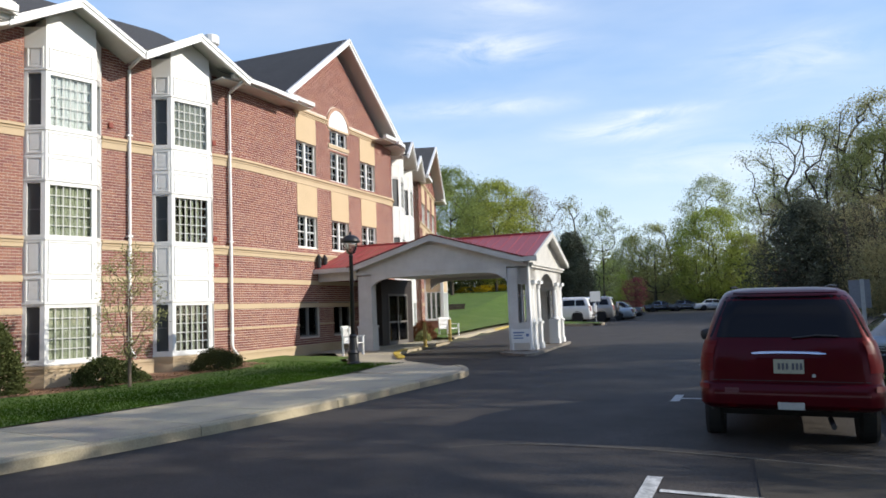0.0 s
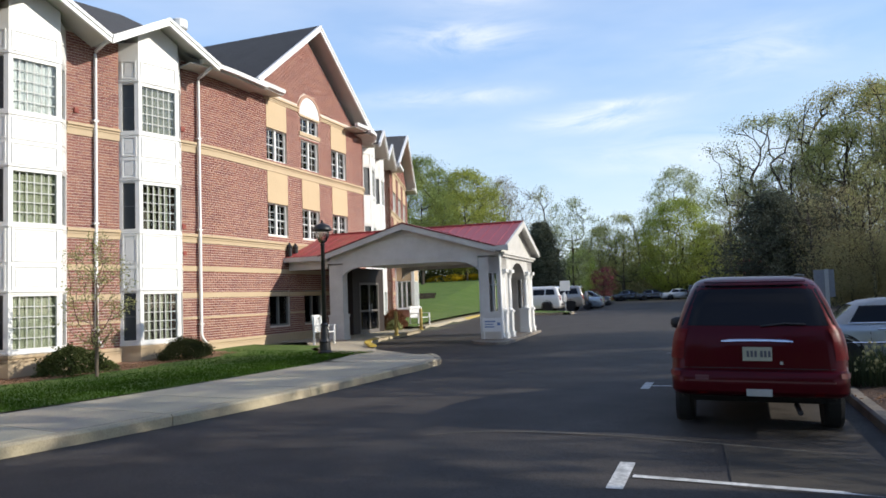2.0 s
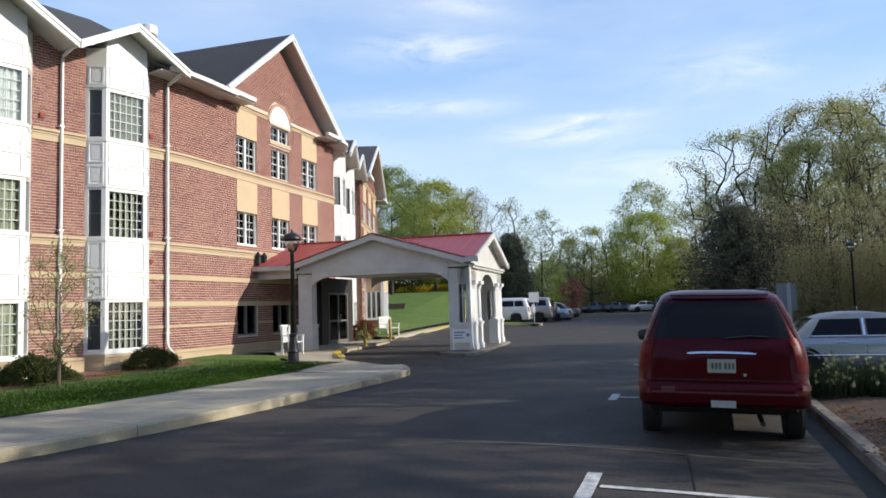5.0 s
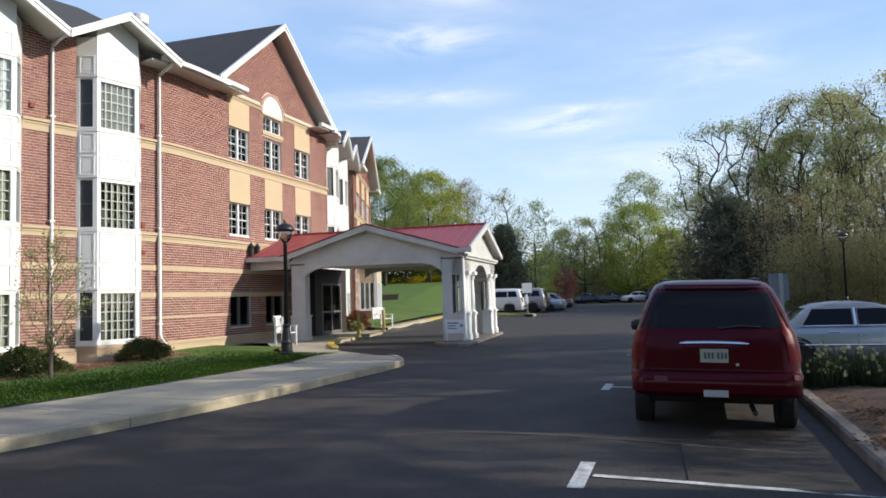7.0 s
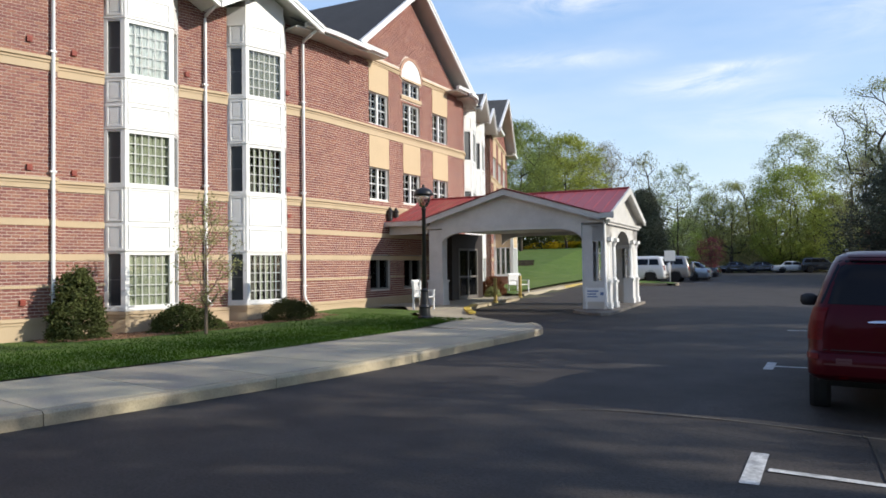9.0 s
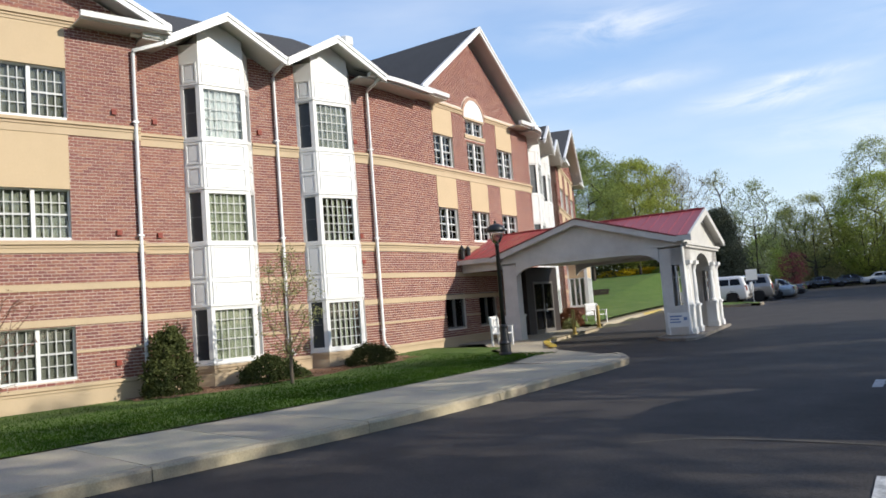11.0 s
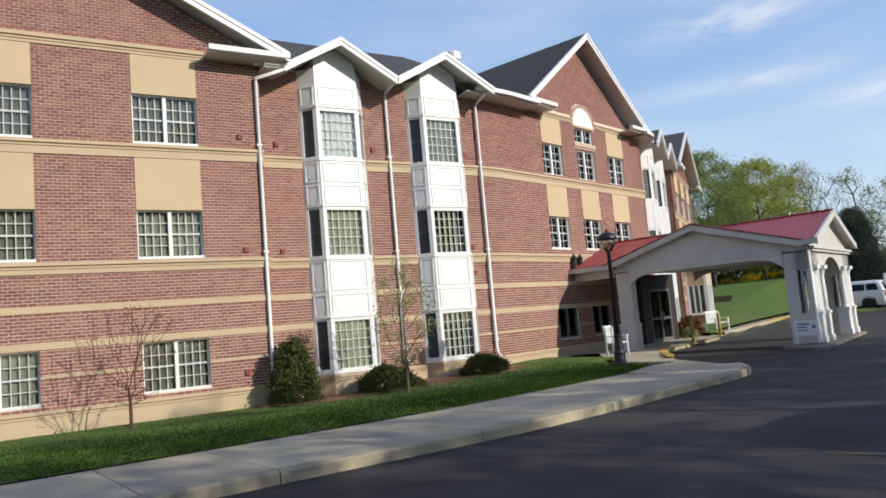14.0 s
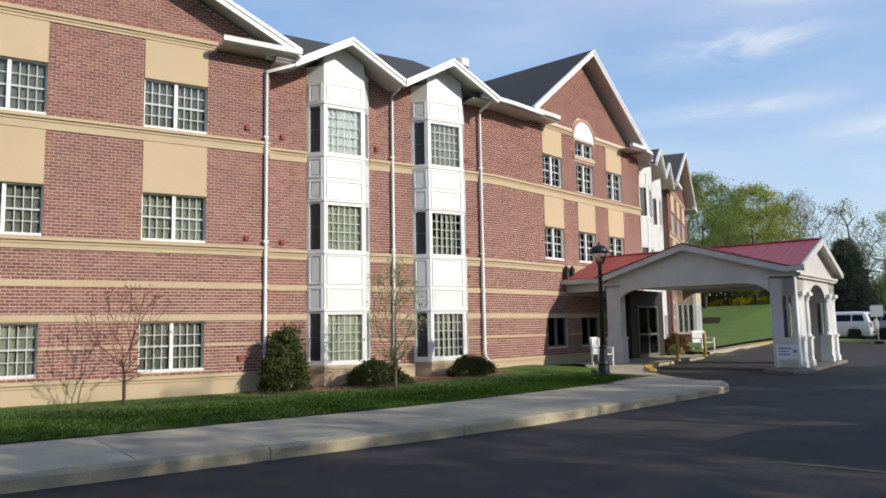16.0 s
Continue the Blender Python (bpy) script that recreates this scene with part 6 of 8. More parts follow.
def shrub(name, x, y, z, rx, ry, h, leaf, label, n=5000, size=0.06, seed=1, top=0.0, category="shrub"):
    """A clipped or loose bush: stems inside, leaves gathered to a lumpy shell."""
    rn = random.Random(seed)
    ob = thing(name, label, category, m=pose(x, y, z))
    segs, tips = [], []
    for k in range(26):
        a, e = rn.uniform(0, 6.28), rn.uniform(0.15, 1.5)
        q = Vector((math.cos(a) * math.cos(e) * rx, math.sin(a) * math.cos(e) * ry, math.sin(e) * h)) * 0.8
        segs.append(([Vector((0, 0, -0.1)), q * 0.5 + Vector((0, 0, 0.05)), q], [0.02, 0.012, 0.005]))
    v, f = branch_tubes(segs)
    part("stems", sheet("stems", v, f, M_BARK), None, ob)
    for k in range(420):
        a, s = rn.uniform(0, 6.28), rn.uniform(0.0, 1.0)
        e = math.asin(s)
        lump = 0.86 + 0.16 * noise.noise((math.cos(a) * 2 + seed, math.sin(a) * 2, s * 3)) + rn.uniform(-0.08, 0.05)
        w = (math.cos(e) if not top else (1 - s) ** 0.42 * 0.95 + 0.05 if top == 2 else math.cos(e))
        tips.append((Vector((math.cos(a) * w * rx * lump, math.sin(a) * w * ry * lump, s * h * lump + 0.03)), 1))
    v, f = leaf_cloud(rn, tips, n, size, min(rx, h) * 0.10)
    part("foliage", sheet("foliage", v, f, leaf), None, ob)


shrub("holly_bush", -19.75, 7.22, -0.16, 0.68, 0.72, 1.95, L_SHRUB, "tall upright dark green holly bush against the wall", 9000, 0.09, 3, 2)
shrub("round_shrub", -19.6, 9.95, -0.10, 0.75, 0.92, 0.80, L_SHRUB, "loose rounded green shrub in the mulch bed", 5000, 0.08, 5)
shrub("low_shrub", -19.2, 10.6, -0.10, 0.3, 0.35, 0.35, L_GREEN, "small pale green plant in the mulch bed", 900, 0.08, 15)
shrub("clipped_shrub", -19.5, 13.25, -0.05, 0.70, 0.84, 0.76, L_HEDGE, "clipped dark dome-shaped shrub by the foundation", 17000, 0.04, 8)


M_REDTWIG = surf("reddish_twig", (0.13, 0.06, 0.045), 0.8, vary=0.2, bump=0.2)
M_SAPLING = surf("pale_bark", (0.20, 0.15, 0.11), 0.9, vary=0.2, bump=0.3)
crown_tree("vase", 4, 2.8, 2.2, 0.55, 0.04, 520, 0.045, 0.06, L_BROWNLEAF, 0.72, 120, -0.4, 0.006, 0.15, 0.2, 0.08, twig=0.0045, bark=M_REDTWIG, lumps=0.15, step=0.25, reach=0.78)
crown_tree("upright", 6, 3.45, 1.7, 0.75, 0.045, 2300, 0.06, 0.10, L_OLIVE, 0.5, 120, -0.4, 0.012, 0.1, 0.2, 0.6, twig=0.005, bark=M_SAPLING, lumps=0.3, step=0.2, reach=0.6)
for key, x, y, label in (("vase", -18.6, 2.95, "young ornamental tree with bare reddish twigs"), ("upright", -17.9, 9.65, "young ornamental tree with thin new leaves")):
    ob = tree(key, x, y, lawn_z(x, y), 1.0, 30, label, "young tree")
    ob.name = "young_tree"


def mulch_bed():
    bm = bmesh.new()
    rn = random.Random(2)
    n, pts = 40, []
    for i in range(n + 1):
        y = 6.3 + 8.6 * i / n
        pts.append((y, -18.75 - 0.35 * math.sin(i * 0.5) * 0.5 + rn.uniform(-0.06, 0.06) - (0.7 if i < 3 or i > n - 4 else 0)))
    prev = None
    for y, x in pts:
        row = [bm.verts.new((x + (-21.0 - x) * k / 5, y, lawn_z(x + (-21.0 - x) * k / 5, y) + 0.045 + 0.02 * rn.random() + (0 if k else -0.05))) for k in range(6)]
        if prev:
            for k in range(5):
                bm.faces.new((prev[k], prev[k + 1], row[k + 1], row[k]))
        prev = row
    setting("mulch_bed", bm, M_MULCH, "reddish-brown mulch bed along the foundation", "flower bed")


mulch_bed()


def grass_blades():
    """Blades on the near lawn, thick enough to break its edge."""
    rn = random.Random(8)
    v, f = [], []
    line = smooth_line(KERB, 0.25)
    for _ in range(52000):
        y = rn.uniform(-1.5, 15.5)
        e = min(line, key=lambda p: abs(p.y - y)).x - 2.66 - 0.9 * smooth01(12.0, 15.0, y)
        x = e - abs(rn.gauss(0, 1.0)) * 2.2 if rn.random() < 0.75 else rn.uniform(-20.3, e)
        if x < -20.3 or (x < -18.6 and 6.0 < y < 15):
            continue
        z = lawn_z(x, y) + 0.03
        a = rn.uniform(0, 6.28)
        h = rn.uniform(0.02, 0.045)
        dx, dy = math.cos(a) * 0.008, math.sin(a) * 0.008
        k = len(v)
        v += [(x - dx, y - dy, z), (x + dx, y + dy, z), (x + rn.uniform(-0.03, 0.03), y + rn.uniform(-0.03, 0.03), z + h)]
        f.append((k, k + 1, k + 2))
    ob = new("grass", sheet("grass", v, f, L_GRASS))
    tagged(ob, "short green grass blades on the lawn", "grass", kind="stuff")


L_GRASS = leaf_mat("grass_blade", (0.044, 0.092, 0.011), 0.4, 0.12)
grass_blades()

# ------------------------------------------------------------ vehicles


def lerp_table(table, z):
    for (za, *a), (zb, *b) in zip(table, table[1:]):
        if z <= zb:
            t = 0 if zb == za else max(0.0, (z - za) / (zb - za))
            return [p + (q - p) * t for p, q in zip(a, b)]
    return list(table[-1][1:])


class Shell:
    """A car body as a stack of rounded outlines: rows of height, rear, front, half width, corner radius. y points forward."""

    def __init__(self, rows):
        self.rows = rows

    def at(self, z):
        return lerp_table(self.rows, z)

    def rear(self, x, z, grow=0.0):
        r0, f0, hw, rad = self.at(z)
        over = abs(x) - (hw - rad)
        y = r0 if over <= 0 else r0 + rad - math.sqrt(max(0.0, rad * rad - over * over))
        return Vector((x, y - grow, z))

    def side(self, y, z, sg, grow=0.0):
        r0, f0, hw, rad = self.at(z)
        over = max((r0 + rad) - y, y - (f0 - rad), 0.0)
        x = hw - (rad - math.sqrt(max(0.0, rad * rad - min(over, rad) ** 2)))
        return Vector((sg * (x + grow), y, z))

    def body(self, zs):
        bm = bmesh.new()
        rings = []
        for z in zs:
            r0, f0, hw, rad = self.at(z)
            ring = []
            k = 5
            for cx, cy, a0 in ((hw - rad, r0 + rad, -90), (hw - rad, f0 - rad, 0), (-hw + rad, f0 - rad, 90), (-hw + rad, r0 + rad, 180)):
                for i in range(k + 1):
                    a = radians(a0 + 90 * i / k)
                    ring.append(bm.verts.new((cx + rad * math.cos(a), cy + rad * math.sin(a), z)))
            rings.append(ring)
        n = len(rings[0])
        for a, b in zip(rings, rings[1:]):
            for i in range(n):
                bm.faces.new((a[i], a[(i + 1) % n], b[(i + 1) % n], b[i]))
        bm.faces.new(rings[0][::-1])
        bm.faces.new(rings[-1])
        return bm


def patch(grid, thick=0.004):
    """A curved panel from a grid of points."""
    bm = bmesh.new()
    rows = [[bm.verts.new(p) for p in row] for row in grid]
    for a, b in zip(rows, rows[1:]):
        for i in range(len(a) - 1):
            bm.faces.new((a[i], a[i + 1], b[i + 1], b[i]))
    return bm


def rear_patch(sh, z0, z1, w0, w1, grow=0.006, nx=12, nz=6, xc=0.0):
    return patch([[sh.rear(xc + (w0 + (w1 - w0) * j / nz) * (2 * i / nx - 1), z0 + (z1 - z0) * j / nz, grow) for i in range(nx + 1)] for j in range(nz + 1)])


def side_patch(sh, sg, y0, y1, z0, z1, slope0=0.0, slope1=0.0, grow=0.006, n=8, nz=5):
    return patch([[sh.side((y0 + slope0 * j / nz) + ((y1 + slope1 * j / nz) - (y0 + slope0 * j / nz)) * i / n, z0 + (z1 - z0) * j / nz, sg, grow) for i in range(n + 1)] for j in range(nz + 1)])


def wheel(car, x, y, r=0.34, w=0.22, rim=None, drop=0.0):
    t = bmesh.new()
    prof = [(r * 0.62, -w / 2), (r * 0.9, -w / 2), (r, -w * 0.3), (r, w * 0.3), (r * 0.9, w / 2), (r * 0.62, w / 2)]
    lathe(t, [(a, b) for a, b in prof], 24)
    tyre = part("wheel", t, M_RUBBER, car, "black tyre on a silver wheel", m=pose(x, y, r - drop, 0, 90, 0), smooth=False)
    b = bmesh.new()
    lathe(b, [(r * 0.63, -w * 0.42), (r * 0.63, w * 0.42)], 20)
    for k in range(5):
        box(b, 0.02, r * 0.6, -0.035, 0.035, -w * 0.45, w * 0.45, Matrix.Rotation(k * 1.2566, 4, "Z"))
    part("rim", b, rim or M_ALLOY, tyre)


def well_shade(car, sh, sg, y, z, r):
    """Black disc on the body's side, painting the shaded recess round a wheel."""
    bm = bmesh.new()
    mid = bm.verts.new(sh.side(y, z, sg, 0.004))
    k = 18
    rim = [bm.verts.new(sh.side(y + r * math.cos(math.pi * (i - 2) / (k - 4)), max(0.29, z + r * math.sin(math.pi * (i - 2) / (k - 4))), sg, 0.004)) for i in range(k + 1)]
    for a, b in zip(rim, rim[1:]):
        bm.faces.new((mid, a, b))
    bmesh.ops.remove_doubles(bm, verts=bm.verts, dist=0.0005)
    part("well_shade", bm, M_UNDER, car)


def finish(ob, angle=32):
    ob.data.shade_smooth()
    ob.data.set_sharp_from_angle(angle=radians(angle))
    return ob


# near black: dark underside plus the shade beneath, put into the colour
M_UNDER = surf("underside_shade", (0.008, 0.008, 0.008), 0.9, vary=0.1, bump=0.2)
M_VANPAINT = surf("dark_red_car_paint", (0.062, 0.0010, 0.0050), 0.30, metal=0.35, vary=0.05, grain=200, grain_amt=0.05, bump=0.0, coat=0.18, spec=0.12)
M_TINT = surf("tinted_car_glass", (0.008, 0.008, 0.010), 0.05, vary=0.0, grain_amt=0.0, bump=0, spec=0.2)
M_RUBBER = surf("tyre_rubber", (0.011, 0.011, 0.011), 0.85, vary=0.1, bump=0.2)
M_ALLOY = surf("alloy_wheel", (0.45, 0.45, 0.46), 0.3, metal=0.9, bump=0)
M_CHROME = surf("chrome", (0.8, 0.8, 0.82), 0.08, metal=1.0, vary=0.0, grain_amt=0.0, bump=0)
M_TAIL = surf("red_lamp_lens", (0.12, 0.0012, 0.004), 0.35, vary=0.2, scale=25, grain=90, grain_amt=0.3, bump=0.2, coat=0.0, spec=0.12)
M_CLEAR = surf("clear_lamp_lens", (0.13, 0.008, 0.012), 0.3, vary=0.05, bump=0.05, coat=0.0, spec=0.15)
M_PLASTIC = surf("black_plastic", (0.02, 0.02, 0.021), 0.55, bump=0.1)
M_PLATE = surf("pale_plate", (0.40, 0.39, 0.30), 0.4, vary=0.1, scale=8, bump=0.05)
M_MARK = surf("dark_mark", (0.09, 0.09, 0.11), 0.5, bump=0)
M_SILVER = surf("silver_blue_car_paint", (0.33, 0.365, 0.395), 0.28, metal=0.5, vary=0.04, grain_amt=0.04, bump=0, coat=1.0)
M_VINYL = surf("grey_vinyl_roof", (0.38, 0.37, 0.355), 0.5, vary=0.08, bump=0.15)
M_WHITECAR = surf("white_car_paint", (0.72, 0.72, 0.72), 0.25, vary=0.03, bump=0, coat=1.0)
M_BLUECAR = surf("pale_blue_car_paint", (0.40, 0.45, 0.50), 0.25, metal=0.4, vary=0.03, bump=0, coat=1.0)
M_NAVYCAR = surf("dark_car_paint", (0.03, 0.035, 0.045), 0.22, metal=0.3, vary=0.03, bump=0, coat=1.0)
M_TANCAR = surf("tan_car_paint", (0.30, 0.285, 0.265), 0.25, metal=0.4, vary=0.03, bump=0, coat=1.0)


def minivan():
    rows = [(0.385, 0.10, 4.92, 0.84, 0.10), (0.41, 0.02, 5.00, 0.91, 0.16), (0.45, -0.02, 5.05, 0.945, 0.20), (0.60, -0.02, 5.05, 0.945, 0.20), (0.665, 0.01, 5.02, 0.945, 0.20),
            (0.685, 0.055, 4.98, 0.945, 0.20), (0.80, 0.07, 4.90, 0.945, 0.22), (0.95, 0.09, 4.45, 0.935, 0.22), (1.08, 0.12, 3.95, 0.905, 0.22), (1.16, 0.15, 3.80, 0.88, 0.22),
            (1.40, 0.27, 3.35, 0.80, 0.22), (1.60, 0.40, 2.98, 0.72, 0.24), (1.68, 0.50, 2.80, 0.67, 0.26), (1.725, 0.66, 2.60, 0.59, 0.28), (1.745, 0.95, 2.35, 0.45, 0.28)]
    sh = Shell(rows)
    van = thing("minivan", "dark red minivan with tinted rear glass parked in a marked bay", "van", m=pose(-2.332, 8.787, -0.022, 0, 1.2, 16) @ Matrix.Diagonal((0.985, 1, 1, 1)))
    finish(part("body", sh.body([0.385, 0.41, 0.43, 0.45, 0.53, 0.60, 0.655, 0.670, 0.685, 0.74, 0.80, 0.88, 0.95, 1.02, 1.08, 1.16, 1.28, 1.40, 1.50, 1.60, 1.64, 1.68, 1.705, 1.725, 1.745]), M_VANPAINT, van), 40)
    g = finish(part("rear_window", rear_patch(sh, 1.175, 1.635, 0.83, 0.645, 0.006, 16, 8), M_TINT, van, "dark tinted rear window"))
    bm = bmesh.new()
    tube(bm, [sh.rear(0.05, 1.17, 0.02), sh.rear(0.30, 1.20, 0.025), sh.rear(0.52, 1.19, 0.022)], 0.011, 6)
    part("wiper", bm, M_PLASTIC, g)
    # spoiler lip over the glass
    bm = bmesh.new()
    ring = [[sh.rear(-0.56 + 1.12 * i / 12, 1.665, 0.03 + d) + Vector((0, 0, e)) for i in range(13)] for d, e in ((0.0, 0.0), (0.05, 0.012), (0.0, 0.032))]
    for a, b in zip(ring, ring[1:]):
        va, vb = [bm.verts.new(p) for p in a], [bm.verts.new(p) for p in b]
        for i in range(12):
            bm.faces.new((va[i], va[i + 1], vb[i + 1], vb[i]))
    finish(part("spoiler_lip", bm, M_VANPAINT, van))
    # chrome handle bar, plate and its recess
    bm = bmesh.new()
    k = 10
    prof = [(0.0, -0.018), (0.022, -0.006), (0.018, 0.016), (0.0, 0.02)]
    rows_ = []
    for i in range(k + 1):
        x = -0.38 + 0.76 * i / k
        sc = 1.0 if 0 < i < k else 0.5
        zc = 1.010 - 0.010 * (abs(x) / 0.38) ** 2
        rows_.append([bm.verts.new(sh.rear(x, zc + dz * sc, 0.004 + d * sc)) for d, dz in prof])
    for a, b in zip(rows_, rows_[1:]):
        for i in range(3):
            bm.faces.new((a[i], a[i + 1], b[i + 1], b[i]))
    finish(part("chrome_bar", bm, M_CHROME, van, "chrome tailgate bar"), 60)
    finish(part("plate_recess", rear_patch(sh, 0.74, 0.955, 0.33, 0.33, 0.003, 4, 2), M_VANPAINT, van))
    bm = bmesh.new()
    c = sh.rear(0, 0.85, 0.012)
    box(bm, -0.155, 0.155, c.y - 0.006, c.y + 0.004, 0.785, 0.939)
    pl = part("licence_plate", bm, M_PLATE, van, "pale number plate with illegible bars")
    for i in range(6):
        bm = bmesh.new()
        x = -0.112 + i * 0.041 + (0.02 if i > 2 else 0)
        box(bm, x, x + 0.026, c.y - 0.009, c.y - 0.006, 0.828, 0.898)
        part("plate_bar", bm, M_MARK, pl)
    bm = bmesh.new()
    c2 = sh.rear(0.02, 0.45, 0.008)
    box(bm, -0.13, 0.14, c2.y - 0.006, c2.y, 0.405, 0.482)
    part("bumper_plate", bm, M_PLATE2, van, "pale plate on the bumper")
    # seam of the tailgate, bumper strip
    for w0, z0, z1 in ((0.80, 0.700, 0.708), (0.93, 0.555, 0.575)):
        part("seam", rear_patch(sh, z0, z1, w0, w0, 0.004, 12, 1), M_PLASTIC if z0 > 0.6 else M_VANPAINT2, van)
    for x, z, w, h, m_ in ((-0.60, 0.60, 0.075, 0.028, M_VANPAINT2), (-0.60, 0.44, 0.045, 0.022, M_TAIL), (0.62, 0.44, 0.045, 0.022, M_TAIL), (0.25, 0.765, 0.016, 0.016, M_PLATE2)):
        part("badge" if z > 0.5 else "reflector", rear_patch(sh, z - h, z + h, w, w, 0.006, 3, 1, xc=x), m_, van)
    # tail lamps wrap the corners
    for sg in (-1, 1):
        def corner(z, t, grow=0.010):
            r0, f0, hw, rad = sh.at(z)
            a = radians(-90 + 90 * t)
            return Vector((sg * (hw - rad + (rad + grow) * math.cos(a)), r0 + rad + (rad + grow) * math.sin(a), z))
        lamp = part("tail_lamp", patch([[corner(z, t) for t in (0.22, 0.35, 0.45, 0.55, 0.65, 0.8, 0.98)] for z in (0.80, 0.86, 0.92, 0.98, 1.04, 1.10, 1.14)]), M_TAIL, van, "tall red wrap-round tail lamp")
        finish(lamp)
        finish(part("clear_lens", patch([[corner(z, t, 0.013) for t in (0.25, 0.45, 0.65, 0.85)] for z in (1.00, 1.05, 1.095)]), M_CLEAR, lamp))
        finish(part("reversing_lens", patch([[corner(z, t, 0.012) for t in (0.3, 0.5, 0.7, 0.9)] for z in (0.61, 0.64, 0.665)]), M_CLEAR, van))
        # side windows, mirror
        for y0, y1, s0, s1 in ((0.55, 1.55, 0.18, 0.0), (1.64, 2.45, 0.0, 0.0), (2.54, 3.50, 0.0, -0.42)):
            finish(part("side_window", side_patch(sh, sg, y0, y1, 1.13, 1.52, s0, s1), M_TINT, van))
        bm = bmesh.new()
        lathe(bm, [(0.02, -0.09), (0.09, -0.08), (0.115, -0.02), (0.11, 0.05), (0.06, 0.085), (0.01, 0.09)], 12)
        part("wing_mirror", bm, M_PLASTIC, van, "black wing mirror", m=pose(sg * 1.06, 3.48, 1.07) @ Matrix.Diagonal((1.05, 0.55, 1.0, 1)), smooth=True)
        bm = bmesh.new()
        tube(bm, [(sg * 0.88, 3.55, 1.02), (sg * 1.0, 3.50, 1.05)], 0.03, 6)
        part("mirror_arm", bm, M_PLASTIC, van)
        for y in (1.02, 4.05):
            wheel(van, sg * 0.84, y, drop=0.085)
            bm = bmesh.new()
            k = 14
            pts = [sh.side(y + 0.40 * math.cos(math.pi * i / k), 0.30 + 0.36 * math.sin(math.pi * i / k), sg, 0.006) for i in range(k + 1)]
            tube(bm, pts, 0.018, 5)
            part("arch_trim", bm, M_PLASTIC, van)
    for sg in (-1, 1):
        bm = bmesh.new()
        tube(bm, [(sg * 0.60, 0.9, 1.745), (sg * 0.57, 1.6, 1.765), (sg * 0.55, 2.5, 1.745)], 0.014, 6)
        part("roof_rail", bm, M_PLASTIC, van)
    bm = bmesh.new()
    tube(bm, [(0.42, 0.5, 0.25), (0.42, 0.02, 0.23)], 0.03, 10)
    part("exhaust", bm, M_PLASTIC, van)
    # van's underside, blackened with the shade beneath it
    bm = bmesh.new()
    box(bm, -0.74, 0.74, 0.70, 4.7, 0.24, 0.42)
    part("underbody", bm, M_UNDER, van)


M_PLATE2 = surf("grey_plate", (0.42, 0.42, 0.40), 0.4, vary=0.1, bump=0.05)
M_VANPAINT2 = surf("dull_red_trim", (0.10, 0.02, 0.02), 0.5, bump=0.05)
minivan()


